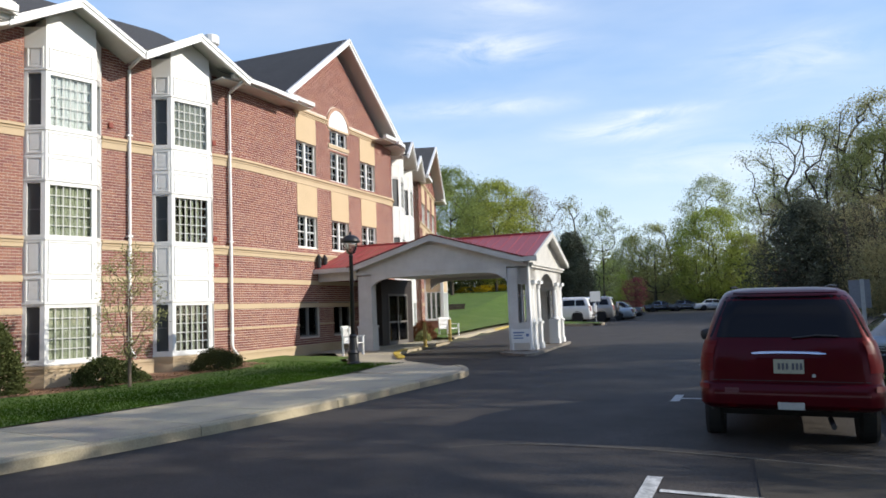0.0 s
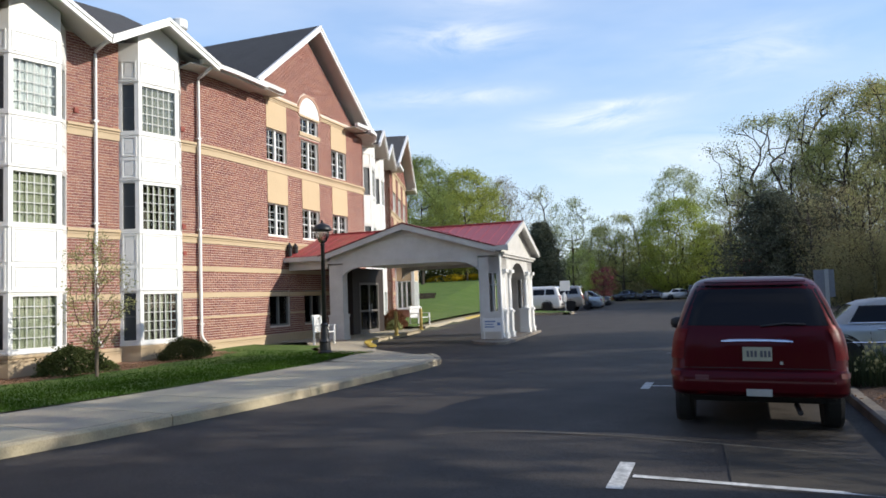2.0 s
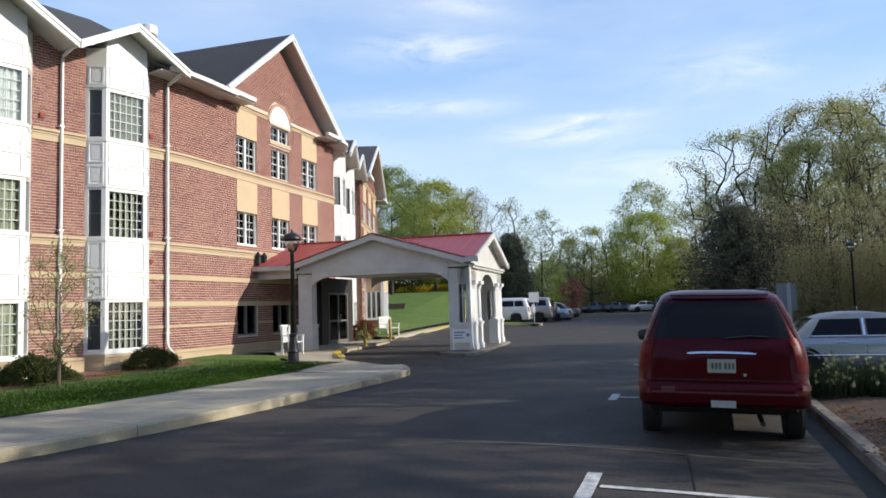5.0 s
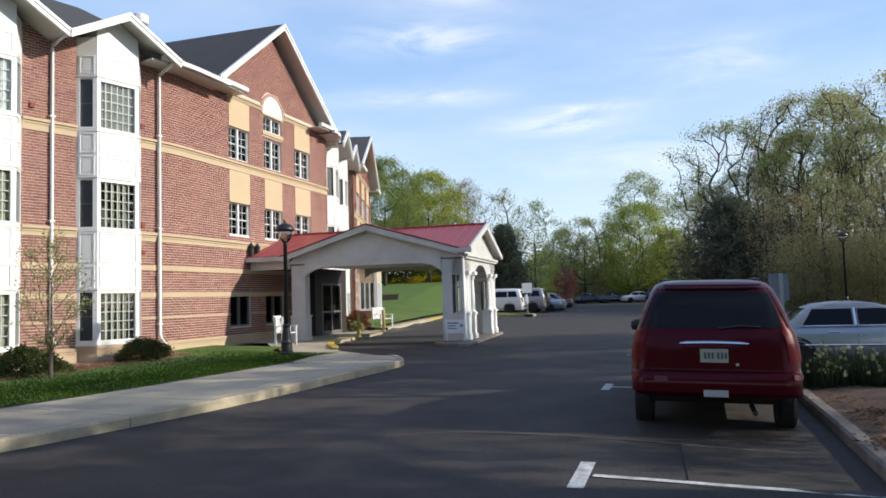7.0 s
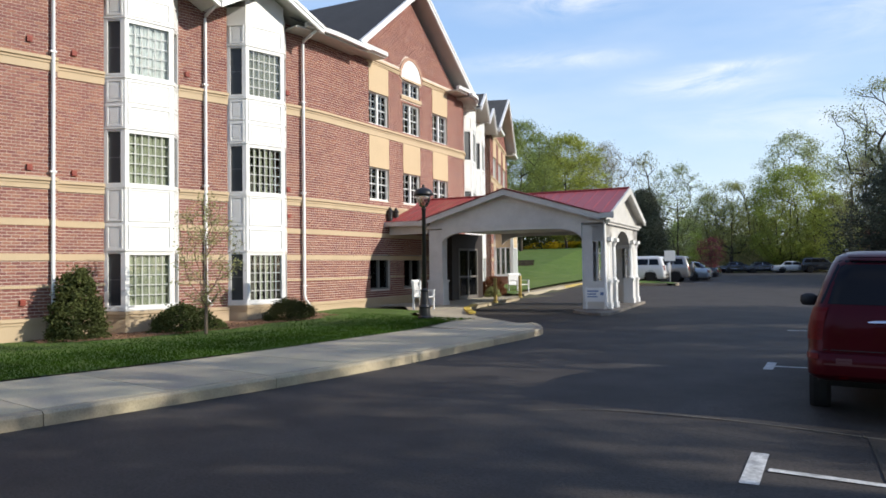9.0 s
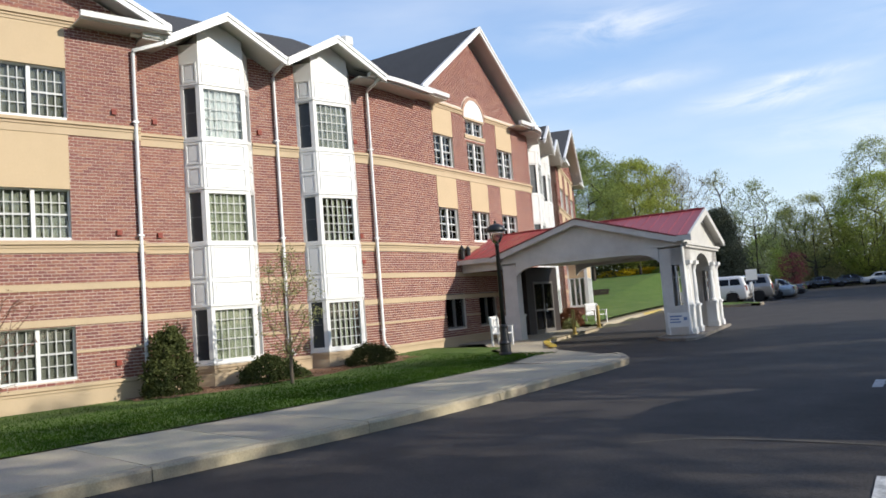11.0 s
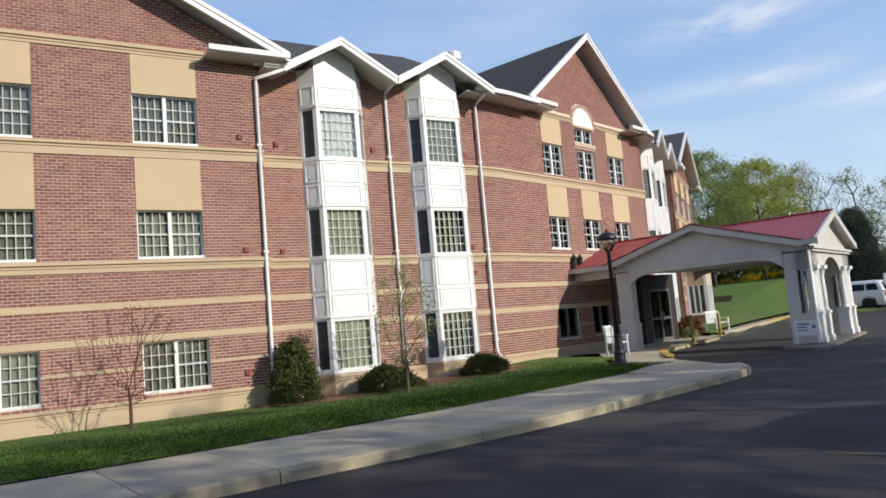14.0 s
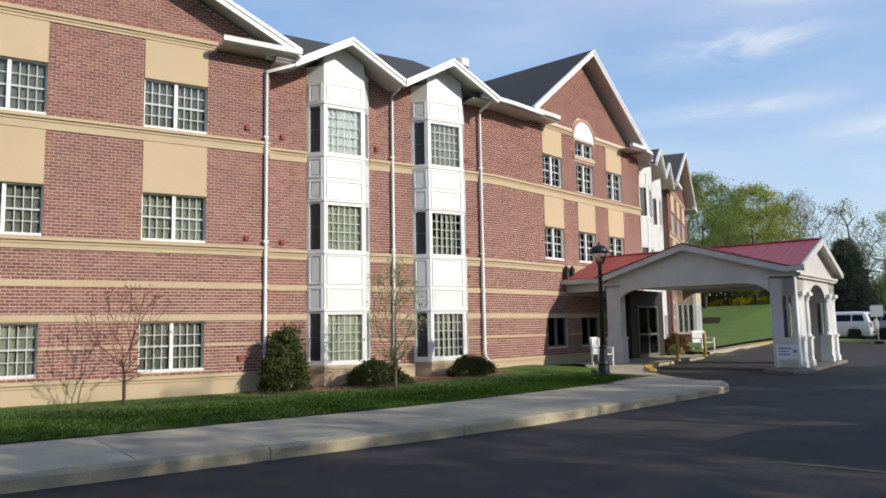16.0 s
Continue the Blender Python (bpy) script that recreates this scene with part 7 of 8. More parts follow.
def saloon(m, paint, roof, label, name="sedan", h=1.0, group=""):
    """A three-box car: y forward."""
    rows = [(0.20, 0.15, 5.15, 0.80, 0.12), (0.30, 0.02, 5.30, 0.92, 0.20), (0.50, -0.02, 5.35, 0.97, 0.24), (0.70, 0.02, 5.30, 0.97, 0.25), (0.84, 0.06, 5.20, 0.95, 0.26), (0.90, 0.14, 5.0, 0.91, 0.28),
            (0.925, 0.95, 3.70, 0.87, 0.20), (1.00, 1.05, 3.55, 0.84, 0.20), (1.30, 1.42, 2.98, 0.70, 0.24), (1.38, 1.62, 2.75, 0.62, 0.28), (1.42, 1.95, 2.45, 0.45, 0.24)]
    sh = Shell(rows)
    car = thing(name, label, "car", group, m=m @ Matrix.Diagonal((1, 1, h, 1)))
    finish(part("body", sh.body([0.20, 0.30, 0.40, 0.50, 0.60, 0.70, 0.78, 0.84, 0.88, 0.90, 0.925]), paint, car), 40)
    finish(part("cabin", sh.body([0.925, 1.0, 1.1, 1.2, 1.30, 1.345, 1.38, 1.405, 1.42]), roof, car), 40)
    for sg in (-1, 1):
        for y0, y1, s0, s1 in ((1.28, 2.22, 0.22, 0.0), (2.32, 3.30, 0.0, -0.40)):
            w = finish(part("side_window", side_patch(sh, sg, y0, y1, 0.955, 1.285, s0, s1), M_TINT, car))
            bm = bmesh.new()
            tube(bm, [sh.side(y0 - 0.02, 0.945, sg, 0.012), sh.side(y1 + 0.02, 0.945, sg, 0.012)], 0.012, 5)
            part("chrome_sill", bm, M_CHROME, w)
        bm = bmesh.new()
        tube(bm, [sh.side(2.27, 0.945, sg, 0.010), sh.side(2.27, 1.29, sg, 0.010)], 0.035, 5)
        part("pillar", bm, M_CHROME, car)
        for y in (1.75, 2.85):
            bm = bmesh.new()
            tube(bm, [sh.side(y, 0.82, sg, 0.012), sh.side(y + 0.16, 0.82, sg, 0.02), sh.side(y + 0.2, 0.82, sg, 0.012)], 0.014, 6)
            part("door_handle", bm, M_CHROME, car)
        for y in (1.62, 2.27, 3.35):
            part("door_seam", side_patch(sh, sg, y, y + 0.012, 0.30, 0.90, 0, 0, 0.003, 1, 4), M_PLASTIC, car)
        bm = bmesh.new()
        tube(bm, [sh.side(y, 0.56, sg, 0.01) for y in (0.3, 1.5, 3.0, 4.4, 5.1)], 0.018, 5)
        part("rub_strip", bm, M_CHROME, car)
        for y in (1.12, 4.35):
            wheel(car, sg * 0.885, y, 0.33)
            well_shade(car, sh, sg, y, 0.33, 0.40)
            bm = bmesh.new()
            tube(bm, [sh.side(y + 0.39 * math.cos(math.pi * i / 12), 0.33 + 0.35 * math.sin(math.pi * i / 12), sg, 0.004) for i in range(13)], 0.016, 5)
            part("arch_trim", bm, M_PLASTIC, car)
        bm = bmesh.new()
        lathe(bm, [(0.02, -0.07), (0.09, -0.05), (0.10, 0.03), (0.03, 0.07)], 10)
        part("wing_mirror", bm, paint, car, m=pose(sg * 0.98, 3.45, 1.0) @ Matrix.Diagonal((1, 0.5, 0.8, 1)), smooth=True)
        part("tail_lamp", rear_patch(sh, 0.62, 0.80, 0.20, 0.20, 0.006, 4, 2, xc=sg * 0.70), M_TAIL, car)
    finish(part("rear_window", rear_patch(sh, 0.97, 1.30, 0.66, 0.52, 0.006), M_TINT, car))
    return car


saloon(pose(-4.07, 17.27, -0.13, 0, 0, -73), M_SILVER, M_VINYL, "pale silver-blue sedan with a grey vinyl roof parked across the bay", "sedan", 0.99)


def suv(m, paint, label, spare=False, group="", name="suv"):
    rows = [(0.28, 0.12, 4.45, 0.80, 0.12), (0.40, 0.0, 4.55, 0.90, 0.18), (0.70, 0.0, 4.55, 0.92, 0.20), (0.95, 0.03, 4.35, 0.91, 0.20), (1.02, 0.05, 3.5, 0.88, 0.20), (1.10, 0.07, 3.3, 0.86, 0.18),
            (1.50, 0.22, 2.75, 0.74, 0.20), (1.62, 0.34, 2.55, 0.66, 0.22), (1.67, 0.6, 2.3, 0.5, 0.2)]
    sh = Shell(rows)
    car = thing(name, label, "car", group, m=m)
    finish(part("body", sh.body([0.28, 0.40, 0.55, 0.70, 0.85, 0.95, 1.02, 1.10, 1.25, 1.40, 1.50, 1.57, 1.62, 1.65, 1.67]), paint, car), 40)
    finish(part("rear_window", rear_patch(sh, 1.10, 1.50, 0.66, 0.56, 0.006), M_TINT, car))
    for sg in (-1, 1):
        for y0, y1, s0, s1 in ((0.38, 1.05, 0.12, 0.0), (1.12, 1.95, 0.0, 0.0), (2.02, 2.95, 0.0, -0.35)):
            finish(part("side_window", side_patch(sh, sg, y0, y1, 1.12, 1.48, s0, s1), M_TINT, car))
        part("tail_lamp", rear_patch(sh, 0.78, 1.08, 0.10, 0.10, 0.006, 4, 2, xc=sg * 0.76), M_TAIL, car)
        for y in (0.95, 3.6):
            wheel(car, sg * 0.84, y, 0.36)
            well_shade(car, sh, sg, y, 0.36, 0.43)
            bm = bmesh.new()
            tube(bm, [sh.side(y + 0.40 * math.cos(math.pi * i / 12), 0.34 + 0.36 * math.sin(math.pi * i / 12), sg, 0.004) for i in range(13)], 0.02, 5)
            part("arch_trim", bm, M_PLASTIC, car)
    part("rear_bumper", rear_patch(sh, 0.36, 0.56, 0.84, 0.86, 0.012, 10, 2), M_PLASTIC, car)
    if spare:
        bm = bmesh.new()
        lathe(bm, [(0.30, -0.09), (0.33, -0.04), (0.33, 0.06), (0.28, 0.09)], 20)
        part("spare_wheel", bm, paint, car, "covered spare wheel on the tailgate", m=pose(0.05, -0.08, 0.92, 90, 0, 0), smooth=False)
    return car


LOT = "cars parked in the far lot"
# first row, tails to the drive, noses to the bank
for x, y, kind, paint, label, turn, spare in (
        (-24.9, 47.2, "suv", M_WHITECAR, "white suv with a covered spare wheel on its tailgate", 106, True),
        (-24.5, 49.9, "suv", M_TANCAR, "tan suv parked beside the white one", 106, True),
        (-25.0, 54.0, "sedan", M_BLUECAR, "pale blue sedan parked in the row", 106, False),
        (-25.6, 57.0, "sedan", M_NAVYCAR, "dark blue sedan parked in the row", 106, False),
        (-36.0, 95.0, "sedan", M_WHITECAR, "white sedan at the far end of the lot", -58, False),
        (-39.2, 94.0, "sedan", M_NAVYCAR, "black sedan at the far end of the lot", -55, False),
        (-42.0, 93.0, "sedan", M_NAVYCAR, "black sedan at the far end of the lot", -50, False),
        (-32.6, 95.0, "suv", M_NAVYCAR, "black suv at the far end of the lot", -60, False)):
    m_ = pose(x, y, road_z(x, y), 0, 0, turn)
    if kind == "suv":
        suv(m_ @ Matrix.Diagonal((1, 1, 1.10, 1)), paint, label, spare, LOT)
    else:
        saloon(m_, paint, paint, label, "sedan", 1.02, LOT)
# cars on the upper level behind the bank
for x, y, paint, label in ((-38.5, 66.0, M_WHITECAR, "white car parked above the grass bank"), (-41.0, 68.0, M_SILVER, "silver car parked above the grass bank"), (-36.2, 64.4, M_SILVER, "silver car parked above the grass bank")):
    saloon(pose(x, y, lawn_z(x, y) + 0.05, 0, 0, 16), paint, paint, label, "sedan", 1.0, "cars above the bank")

# ------------------------------------------------------------ things along the drive


def street_lamp(x, y, z, h, label, turn=0):
    """Black post lamp with a fluted base, glass lantern and domed hood."""
    lamp = thing("street_lamp", label, "street lamp", m=pose(x, y, z, 0, 0, turn))
    bm = bmesh.new()
    lathe(bm, [(0.20, 0.0), (0.20, 0.06), (0.16, 0.10), (0.15, 0.30), (0.17, 0.34), (0.13, 0.42), (0.10, 0.75), (0.115, 0.80), (0.08, 0.86)], 16)
    part("base", bm, M_BLACK, lamp)
    bm = bmesh.new()
    lathe(bm, [(0.062, 0.80), (0.055, h - 0.62), (0.075, h - 0.60), (0.05, h - 0.56)], 14)
    part("post", bm, M_BLACK, lamp, smooth=True)
    bm = bmesh.new()
    lathe(bm, [(0.05, h - 0.56), (0.11, h - 0.52), (0.18, h - 0.38), (0.20, h - 0.24), (0.19, h - 0.20)], 16)
    part("globe", bm, M_LAMPGLASS, lamp, "clear lantern globe", smooth=True)
    bm = bmesh.new()
    lathe(bm, [(0.27, h - 0.21), (0.28, h - 0.18), (0.22, h - 0.07), (0.12, h - 0.01), (0.04, h + 0.01), (0.03, h + 0.05), (0.035, h + 0.07), (0.005, h + 0.11)], 20)
    part("hood", bm, M_BLACK, lamp, "domed black hood", smooth=True)
    return lamp


M_LAMPGLASS = glass_mat("lantern_glass", (0.80, 0.82, 0.80), 0.25, 0.1)
street_lamp(-15.43, 14.93, lawn_z(-15.43, 14.93) + 0.02, 3.66, "black post lamp with a domed hood on the lawn")
street_lamp(-4.62, 45.0, road_z(-4.62, 45.0), 4.3, "black post lamp with a domed hood before the woods")


def sign_post():
    s = thing("sign_post", "grey steel post with a sign plate seen from behind", "sign", m=pose(-2.74, 15.62, -0.1, 0, 0, 10))
    bm = bmesh.new()
    box(bm, -0.035, 0.035, -0.02, 0.02, 0.0, 1.98)
    part("post", bm, M_STEEL, s)
    bm = bmesh.new()
    box(bm, -0.22, 0.13, 0.022, 0.028, 1.45, 1.97)
    part("plate", bm, M_STEEL2, s, "dull grey sign plate")


M_STEEL2 = surf("sign_back", (0.22, 0.24, 0.28), 0.5, metal=0.4, vary=0.1, bump=0.05)
sign_post()


def lot_sign():
    x, y = -24.1, 46.0
    s = thing("lot_sign", "white parking sign on a thin post beside the lot", "sign", m=pose(x, y, road_z(x, y), 0, 0, 35))
    bm = bmesh.new()
    tube(bm, [(0, 0.03, 0), (0, 0.03, 2.1)], 0.03, 8)
    part("post", bm, M_STEEL, s)
    bm = bmesh.new()
    box(bm, -0.34, 0.34, -0.01, 0.01, 1.50, 2.18)
    part("plate", bm, M_WHITE, s)


lot_sign()


def canopy_sign():
    """Low white board on legs before the near pier."""
    s = thing("notice_board", "low white notice board with pale blue illegible lines", "sign", m=MC @ pose(8.36, 1.02, 0.12, 0, 0, 0))
    for x in (-0.32, 0.30):
        bm = bmesh.new()
        box(bm, x - 0.02, x + 0.02, 0.0, 0.03, 0.0, 0.75)
        part("leg", bm, M_WHITE, s)
    bm = bmesh.new()
    box(bm, -0.36, 0.34, -0.025, 0.0, 0.26, 0.72)
    b = part("board", bm, M_WHITE, s)
    for k, (x0, x1, z0, z1) in enumerate(((-0.28, 0.10, 0.58, 0.63), (-0.28, 0.02, 0.49, 0.53), (-0.28, 0.06, 0.40, 0.44), (0.16, 0.27, 0.47, 0.57))):
        bm = bmesh.new()
        box(bm, x0, x1, -0.030, -0.025, z0, z1)
        part("lettering_bar", bm, M_BLUEBAR, b)


M_BLUEBAR = surf("blue_print", (0.16, 0.24, 0.42), 0.6, bump=0)
canopy_sign()


def bench(m, w, label, name="bench"):
    """White garden seat with slatted back and arms; local x along, y to the back."""
    b = thing(name, label, name.replace("_", " "), m=m)
    n = max(4, int(w / 0.11))
    for i in range(4):
        bm = bmesh.new()
        box(bm, -w / 2, w / 2, -0.22 + i * 0.12, -0.12 + i * 0.12, 0.40, 0.43)
        part("seat_slat", bm, M_WHITE, b)
    for i in range(n):
        bm = bmesh.new()
        x = -w / 2 + 0.04 + (w - 0.08) * (i + 0.5) / n
        box(bm, x - 0.032, x + 0.032, 0.24, 0.265, 0.43, 0.93, Matrix.Translation((0, 0.0, 0)) @ Matrix.Rotation(radians(-6), 4, "X"))
        part("back_slat", bm, M_WHITE, b)
    bm = bmesh.new()
    box(bm, -w / 2, w / 2, 0.31, 0.35, 0.90, 0.99)
    part("top_rail", bm, M_WHITE, b)
    for x in (-w / 2 + 0.03, w / 2 - 0.03):
        for y, h in ((-0.22, 0.62), (0.27, 0.95)):
            bm = bmesh.new()
            box(bm, x - 0.03, x + 0.03, y - 0.03, y + 0.03, 0.0, h)
            part("leg", bm, M_WHITE, b)
        bm = bmesh.new()
        box(bm, x - 0.04, x + 0.04, -0.27, 0.30, 0.62, 0.65)
        part("armrest", bm, M_WHITE, b)


bench(MC @ pose(3.12, -1.25, 0.17, 0, 0, 97), 0.62, "white slatted garden chair on the paved corner", "garden_chair")
bench(pose(-24.05, 30.05, 0.22, 0, 0, 98), 1.15, "white slatted garden bench on the far walk")


def bollard(x, y, z, label, mat_):
    p = thing("bollard", label, "bollard", m=pose(x, y, z))
    bm = bmesh.new()
    lathe(bm, [(0.075, 0.0), (0.075, 0.92), (0.06, 0.98), (0.02, 1.0)], 14)
    part("post", bm, mat_, p, smooth=True)
    bm = bmesh.new()
    lathe(bm, [(0.12, 0.0), (0.12, 0.03), (0.08, 0.04)], 14)
    part("collar", bm, mat_, p)


M_TIMBER = surf("dark_timber", (0.075, 0.055, 0.042), 0.9, vary=0.3, scale=4, grain=30, grain_amt=0.3, bump=0.5)
M_OCHRE = surf("faded_ochre_paint", (0.50, 0.38, 0.12), 0.7, vary=0.2, bump=0.1)
bollard(-19.75, 23.1, 0.14, "faded yellow bollard at the kerb under the canopy", M_OCHRE)
bollard(-21.9, 27.4, 0.14, "dark bollard at the kerb beyond the canopy", M_OCHRE)


def wall_lantern():
    l = thing("wall_lantern", "black wall lantern on the rounded brick wall", "lamp", m=MC @ pose(0.02, 1.62, 3.62))
    for dy in (-0.22, 0.22):
        bm = bmesh.new()
        lathe(bm, [(0.03, -0.30), (0.09, -0.24), (0.10, 0.10), (0.12, 0.14), (0.05, 0.26), (0.01, 0.32)], 10, (0.12, dy))
        part("lantern", bm, M_BLACK, l)


wall_lantern()

# yellow-painted kerb at the entrance corner
bm = bmesh.new()
pts = smooth_line([(-16.35, 18.1), (-17.2, 18.85), (-17.95, 19.6), (-18.7, 20.6), (-19.3, 21.5)], 0.3)
q = offset_line([(p.x, p.y) for p in pts], 0.22)
for i in range(len(pts) - 1):
    prism(bm, [(pts[i].x, pts[i].y), (pts[i + 1].x, pts[i + 1].y), q[i + 1], q[i]], 2, 0.10, 0.165)
setting("kerb_yellow", bm, M_YELLOW, "yellow-painted kerb edge at the entrance", "kerb")


def painted_lines():
    for pts, w in (([(-2.77, 6.28), (1.6, 7.45)], 0.10), ([(-3.02, 6.76), (-2.72, 5.77)], 0.14), ([(-4.95, 12.15), (-0.6, 13.35)], 0.10), ([(-5.1, 12.6), (-4.85, 11.75)], 0.14),
                   ([(-7.0, 18.6), (-2.4, 19.9)], 0.10), ([(-22.6, 44.6), (-27.2, 46.2)], 0.10), ([(-22.6, 48.6), (-27.5, 50.2)], 0.10), ([(-22.4, 52.5), (-27.5, 54.1)], 0.10)):
        a, b = Vector(pts[0]), Vector(pts[1])
        t = (b - a).normalized()
        n = Vector((-t.y, t.x)) * w / 2
        bm = bmesh.new()
        k = 12
        rows_ = []
        for i in range(k + 1):
            p = a.lerp(b, i / k)
            rows_.append([bm.verts.new((p.x + s * n.x, p.y + s * n.y, road_z(p.x + s * n.x, p.y + s * n.y) + 0.006)) for s in (-1, 1)])
        for u, v in zip(rows_, rows_[1:]):
            bm.faces.new((u[0], u[1], v[1], v[0]))
        setting("parking_line", bm, M_LINE, "worn white painted parking line", "road marking")


painted_lines()


def patch_strip():
    """Paler asphalt by the bay line; a pale line paints the shadow's sunlit edge."""
    a = [(-5.6, 6.9), (-5.05, 7.45), (-3.77, 7.86), (-2.58, 8.15), (-1.2, 8.5), (0.4, 8.95)]
    poly = [(-2.55, 8.14), (-1.9, 8.32), (-1.2, 8.5), (-0.2, 8.78), (0.9, 9.05), (1.4, 7.3), (0.4, 7.0), (-0.6, 6.75), (-1.4, 6.5), (-1.95, 6.38)]
    bm = bmesh.new()
    bm.faces.new([bm.verts.new((x, y, road_z(x, y) + 0.004)) for x, y in poly])
    bmesh.ops.triangulate(bm, faces=bm.faces)
    setting("road_patch", bm, M_ASPHALT2, "paler brownish patch of asphalt", "road", fix=True)
    # pale line painted along the sunlit edge of the van's shadow
    bm = bmesh.new()
    prev = None
    for p in smooth_line(a, 0.25):
        row = [bm.verts.new((p.x, p.y + d, road_z(p.x, p.y) + 0.005)) for d in (-0.02, 0.02)]
        if prev:
            bm.faces.new((prev[0], row[0], row[1], prev[1]))
        prev = row
    setting("road_sun_edge", bm, M_SUNEDGE, "pale line painted for the sunlit edge of the van's shadow", "road")


patch_strip()


# second mulch, darkened so its colour carries the island's shade
M_DARKMULCH = surf("shaded_mulch", (0.125, 0.070, 0.045), 0.95, vary=0.33, scale=2.5, grain=26, grain_amt=0.6, bump=1.0, bump_dist=0.04, tone=(0.035, 0.028, 0.02))
# island kerb: stains, and its shade put into a darker base colour
M_SHADEKERB = surf("stained_kerb", (0.20, 0.17, 0.14), 0.9, vary=0.33, scale=1.6, grain=40, grain_amt=0.25, bump=0.5, obj=0.15, tone=(0.09, 0.078, 0.066))


def island(name, outline, label, kerb_w=0.17, fill=M_DARKMULCH, lift=0.15):
    """A planted island with a concrete kerb."""
    line = smooth_line(outline, 0.35)
    pts = [(p.x, p.y) for p in line]
    q = offset_line(pts, -kerb_w)
    isl = thing(name, label, "traffic island", kind="structure")
    per = 8
    for s in range(0, len(pts) - 1, per):
        bm = bmesh.new()
        rows_ = []
        for i in range(s, min(s + per + 1, len(pts))):
            z = road_z(*pts[i])
            o, n_ = Vector(pts[i]), Vector(q[i])
            mid = o.lerp(n_, 0.2)
            rows_.append([bm.verts.new(c) for c in ((*o, z - 0.1), (*o, z + lift - 0.025), (*mid, z + lift), (*n_, z + lift), (*n_, z - 0.1))])
        for u, v in zip(rows_, rows_[1:]):
            for k in range(4):
                bm.faces.new((u[k], u[k + 1], v[k + 1], v[k]))
        if len(rows_) > 1:
            part("kerb_stone", bm, M_SHADEKERB if name == "island" else M_KERB, isl)
        else:
            bm.free()
    bm = bmesh.new()
    c = Vector((sum(p[0] for p in q) / len(q), sum(p[1] for p in q) / len(q)))
    cv = bm.verts.new((c.x, c.y, road_z(*c) + lift + 0.06))
    mids = [bm.verts.new((*(Vector(p).lerp(c, 0.4)), road_z(*p) + lift + 0.05)) for p in q]
    rim = [bm.verts.new((*p, road_z(*p) + lift - 0.02)) for p in q]
    for i in range(len(q) - 1):
        bm.faces.new((rim[i], rim[i + 1], mids[i + 1], mids[i]))
        bm.faces.new((mids[i], mids[i + 1], cv))
    part("soil", bm, fill, isl, "brown mulch")


island("island", [(0.2, 4.5), (-0.45, 6.9), (-1.0, 8.9), (-1.45, 10.4), (-1.95, 12.0), (-2.35, 13.4), (-2.2, 14.2), (-1.4, 14.6), (0.3, 15.0), (2.2, 15.5), (3.4, 12.0), (4.4, 7.0), (4.2, 4.6), (2.5, 3.8), (0.9, 3.9), (0.2, 4.5)],
       "mulched planting island with a worn concrete kerb")
island("lot_island", [(-22.5, 43.2), (-22.9, 44.4), (-24.5, 45.2), (-27.0, 46.0), (-28.6, 46.3), (-28.6, 45.0), (-26.5, 43.8), (-24.0, 43.0), (-22.5, 43.2)], "low planted island before the parked cars", fill=M_LAWN)


def daffodils(x, y, z, seed, n, r):
    """A clump of strap leaves with pale nodding flowers."""
    rn = random.Random(seed)
    cl = thing("daffodil_clump", "clump of daffodils with pale yellow flowers in mulch", "flowers", "flowers in the island", m=pose(x, y, z))
    v, f = [], []
    heads = []
    for i in range(n):
        a, d = rn.uniform(0, 6.28), r * math.sqrt(rn.random())
        bx, by = math.cos(a) * d, math.sin(a) * d
        h = rn.uniform(0.20, 0.56)
        lx, ly = rn.uniform(-0.16, 0.16), rn.uniform(-0.16, 0.16)
        w = rn.uniform(0.006, 0.011)
        b2 = rn.uniform(0, 3.14)
        wx, wy = math.cos(b2) * w, math.sin(b2) * w
        k = len(v)
        for t in (0.0, 0.5, 1.0):
            s = 1 - 0.8 * t
            v += [(bx + lx * t * t - wx * s, by + ly * t * t - wy * s, h * t), (bx + lx * t * t + wx * s, by + ly * t * t + wy * s, h * t)]
        f += [(k, k + 1, k + 3, k + 2), (k + 2, k + 3, k + 5, k + 4)]
        if rn.random() < 0.055:
            heads.append((bx + lx, by + ly, h))
    part("leaves", sheet("leaves", v, f, L_SHRUB2), None, cl)
    for hx, hy, hz in heads:
        bm = bmesh.new()
        for k in range(6):
            a = k * 1.047
            p = [Vector((0, 0, 0)), Vector((math.cos(a - 0.4) * 0.022, math.sin(a - 0.4) * 0.022, 0.004)), Vector((math.cos(a) * 0.045, math.sin(a) * 0.045, 0.0)), Vector((math.cos(a + 0.4) * 0.022, math.sin(a + 0.4) * 0.022, 0.004))]
            bm.faces.new([bm.verts.new(q_) for q_ in p])
        lathe(bm, [(0.008, 0.0), (0.012, 0.02), (0.018, 0.03)], 8)
        part("flower", bm, M_PETAL, cl, m=pose(hx, hy, hz, rn.uniform(50, 110), 0, rn.uniform(0, 360)))


L_SHRUB2 = leaf_mat("strap_leaf", (0.046, 0.064, 0.032), 0.3)
M_PETAL = surf("pale_petal", (0.62, 0.58, 0.30), 0.7, vary=0.1, bump=0)
for i, (x, y, n, r) in enumerate(((-1.75, 12.9, 420, 0.40), (-1.25, 13.2, 420, 0.42), (-0.75, 13.0, 360, 0.40), (-1.55, 13.9, 380, 0.45), (-0.9, 14.0, 300, 0.4), (-0.35, 13.6, 300, 0.4))):
    daffodils(x, y, road_z(x, y) + 0.17, 20 + i, n, r)



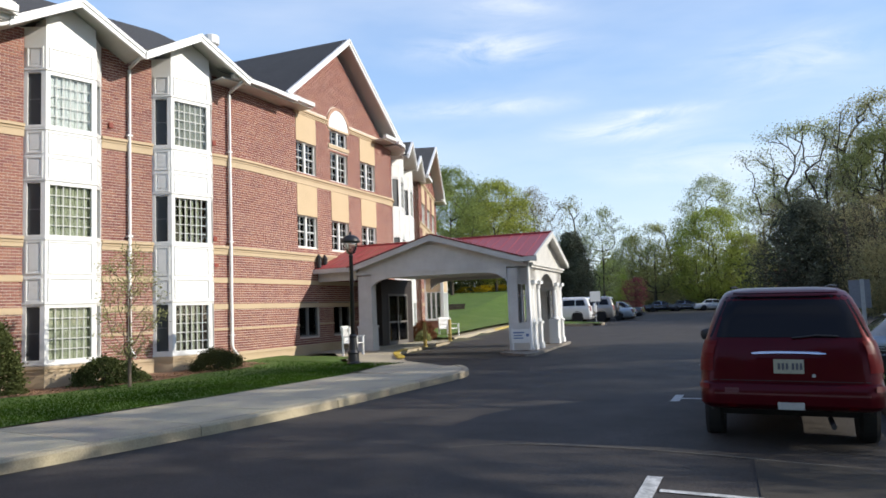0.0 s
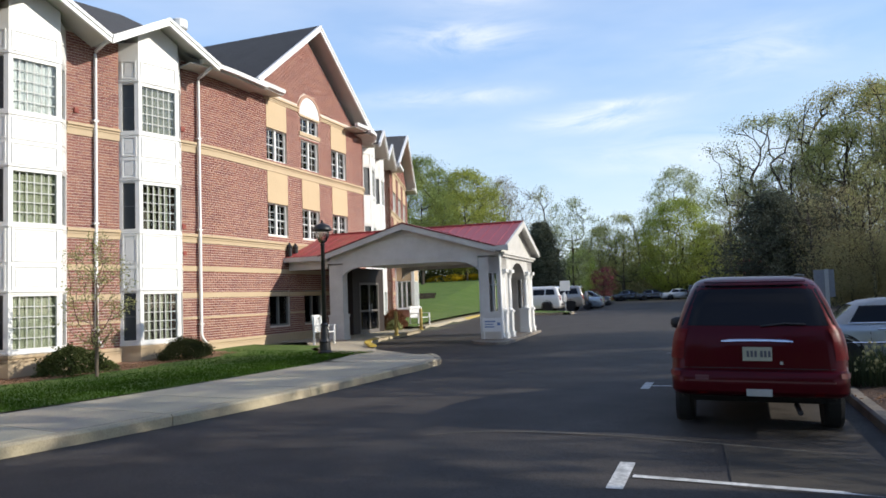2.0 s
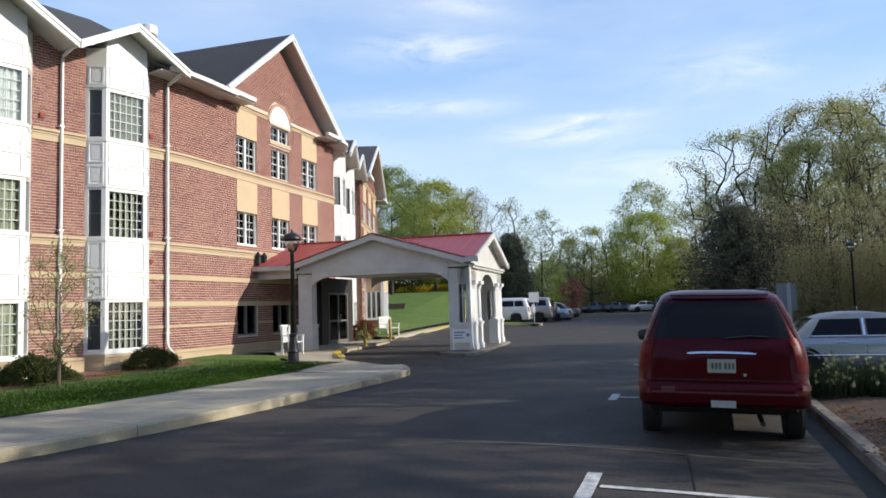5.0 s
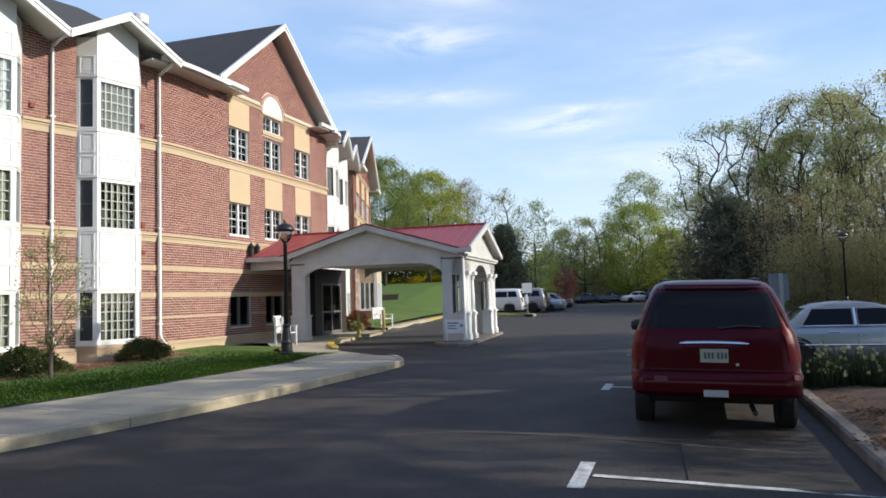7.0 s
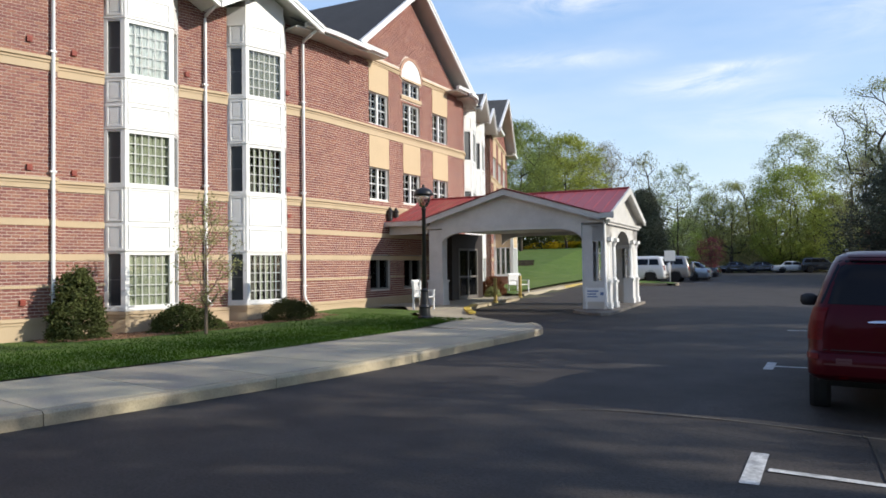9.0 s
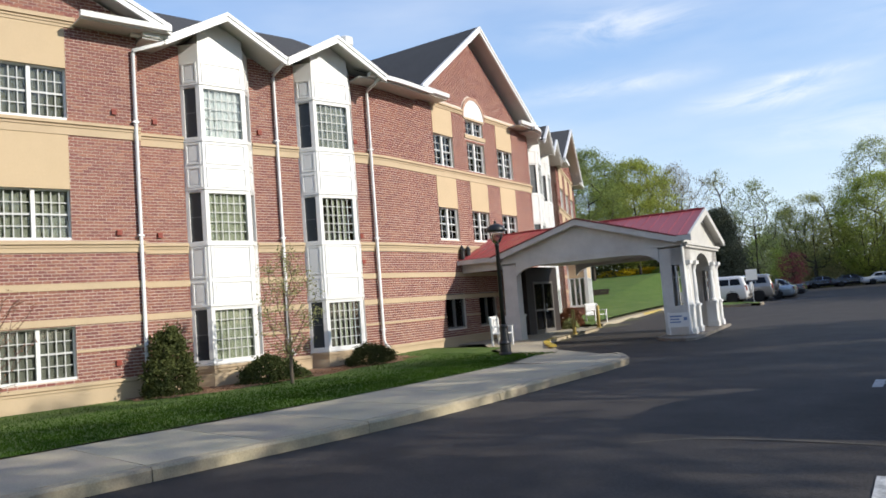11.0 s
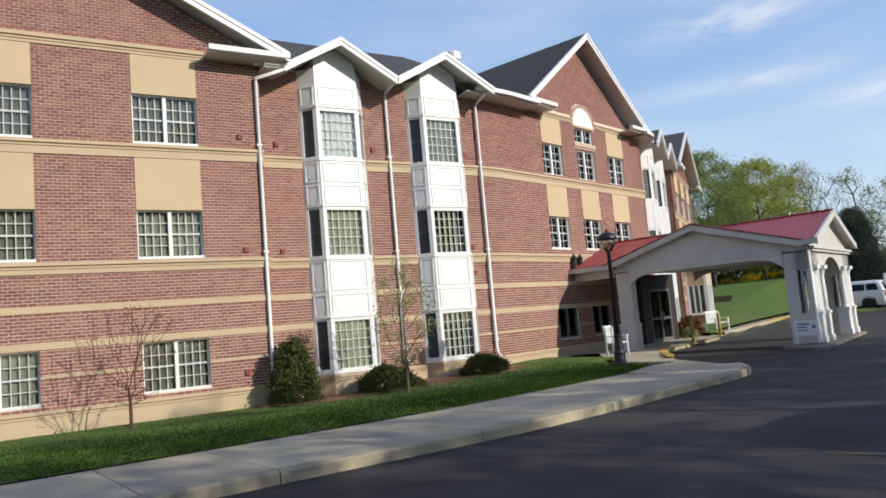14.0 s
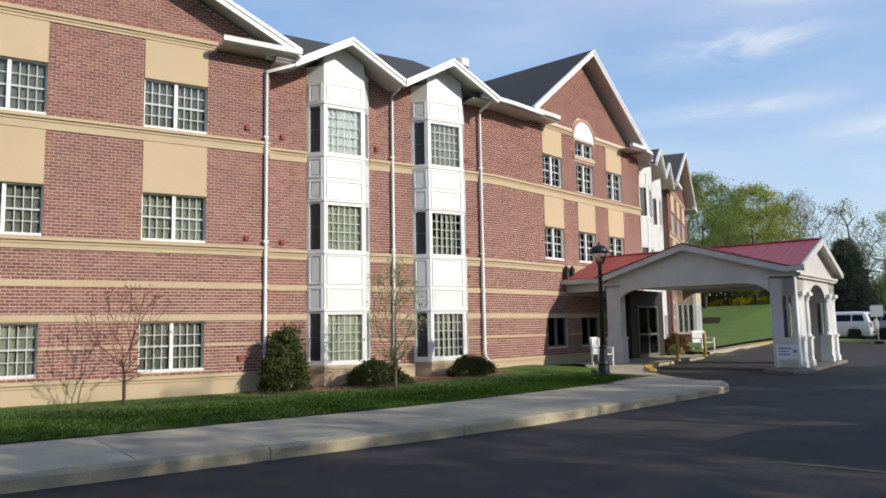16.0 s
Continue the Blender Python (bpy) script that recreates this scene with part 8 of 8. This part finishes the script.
def litter(name, spots, count, size, spread, leaf, label):
    """Loose bits lying on a bed."""
    rn = random.Random(len(spots) * 7)
    v, f = leaf_cloud(rn, [(Vector(p), 1) for p in spots], count, size, spread)
    for k in range(0, len(v), 4):
        c = (v[k] + v[k + 2]) / 2
        p = min(spots, key=lambda q: (q[0] - c.x) ** 2 + (q[1] - c.y) ** 2)
        for j in range(4):
            v[k + j] = Vector((v[k + j].x, v[k + j].y, p[2] + (v[k + j].z - c.z) * 0.35 + 0.012))
    ob = new(name, sheet(name, v, f, leaf))
    tagged(ob, label, "mulch", kind="stuff")


L_CHIP = leaf_mat("mulch_chip", (0.17, 0.095, 0.055), 0.05, 0.5)
L_LITTER = leaf_mat("dry_leaf_litter", (0.34, 0.22, 0.13), 0.1, 0.45)
rnd = random.Random(55)
litter("mulch_chips", [(x, y, road_z(x, y) + 0.185) for x, y in ((-1.6 + 0.27 * u + 3.9 * w, 11.8 - 1.0 * u + 1.0 * w) for u, w in ((rnd.uniform(0, 5), rnd.random()) for _ in range(160)))], 4200, 0.07, 0.16, L_CHIP, "loose brown bark chips on the planting island")
litter("leaf_litter", [(x, y, lawn_z(x, y) + 0.062) for x, y in ((rnd.uniform(-20.2, -18.75), rnd.uniform(6.6, 14.6)) for _ in range(170))], 3600, 0.07, 0.14, L_LITTER, "dry leaves and bark chips on the foundation bed")
# planting along the far walk and on the bank
shrub("russet_shrub", -23.7, 27.6, 0.2, 0.55, 0.7, 0.95, L_BROWNLEAF, "russet-leaved shrub by the entrance", 2500, 0.10, 31)
shrub("pale_shrub", -23.2, 27.0, 0.15, 0.35, 0.4, 0.5, L_OLIVE, "small pale green shrub by the entrance", 1200, 0.09, 32)
for i, (x, y, r) in enumerate(((-45.5, 66.5, 1.6), (-43.4, 66.2, 1.3), (-47.6, 66.0, 1.5), (-41.0, 66.5, 1.2), (-50.0, 66.0, 1.5), (-46.4, 68.0, 1.6))):
    shrub("forsythia", x, y, lawn_z(x, y), r, r, 1.0, L_YELLOW if i % 2 == 0 else L_BRIGHT, "yellow-green flowering shrub on the grass bank" if i % 2 else "yellow flowering forsythia on the grass bank", 1800, 0.2, 40 + i)
# low timber wall on the bank
low_wall = thing("retaining_wall", "low dark timber retaining wall on the grass bank", "wall", m=pose(-37.0, 46.9, lawn_z(-37.0, 46.9), 0, 0, 38))
for k in range(4):
    bm = bmesh.new()
    box(bm, -0.85 + 0.06 * (k % 2), 0.85 + 0.06 * (k % 2), -0.12, 0.14, k * 0.2 - 0.1, k * 0.2 + 0.09)
    part("timber", bm, M_TIMBER, low_wall)
# faded yellow edge of the far kerb
bm = bmesh.new()
pts = smooth_line(FARKERB[2:4], 0.5)
q = offset_line([(p.x, p.y) for p in pts], 0.2)
for i in range(len(pts) - 1):
    z = road_z(pts[i].x, pts[i].y)
    prism(bm, [(pts[i].x + 0.02, pts[i].y), (pts[i + 1].x + 0.02, pts[i + 1].y), q[i + 1], q[i]], 2, z + 0.05, z + 0.176)
setting("kerb_yellow_far", bm, M_OCHRE, "faded yellow kerb edge along the far drive", "kerb")
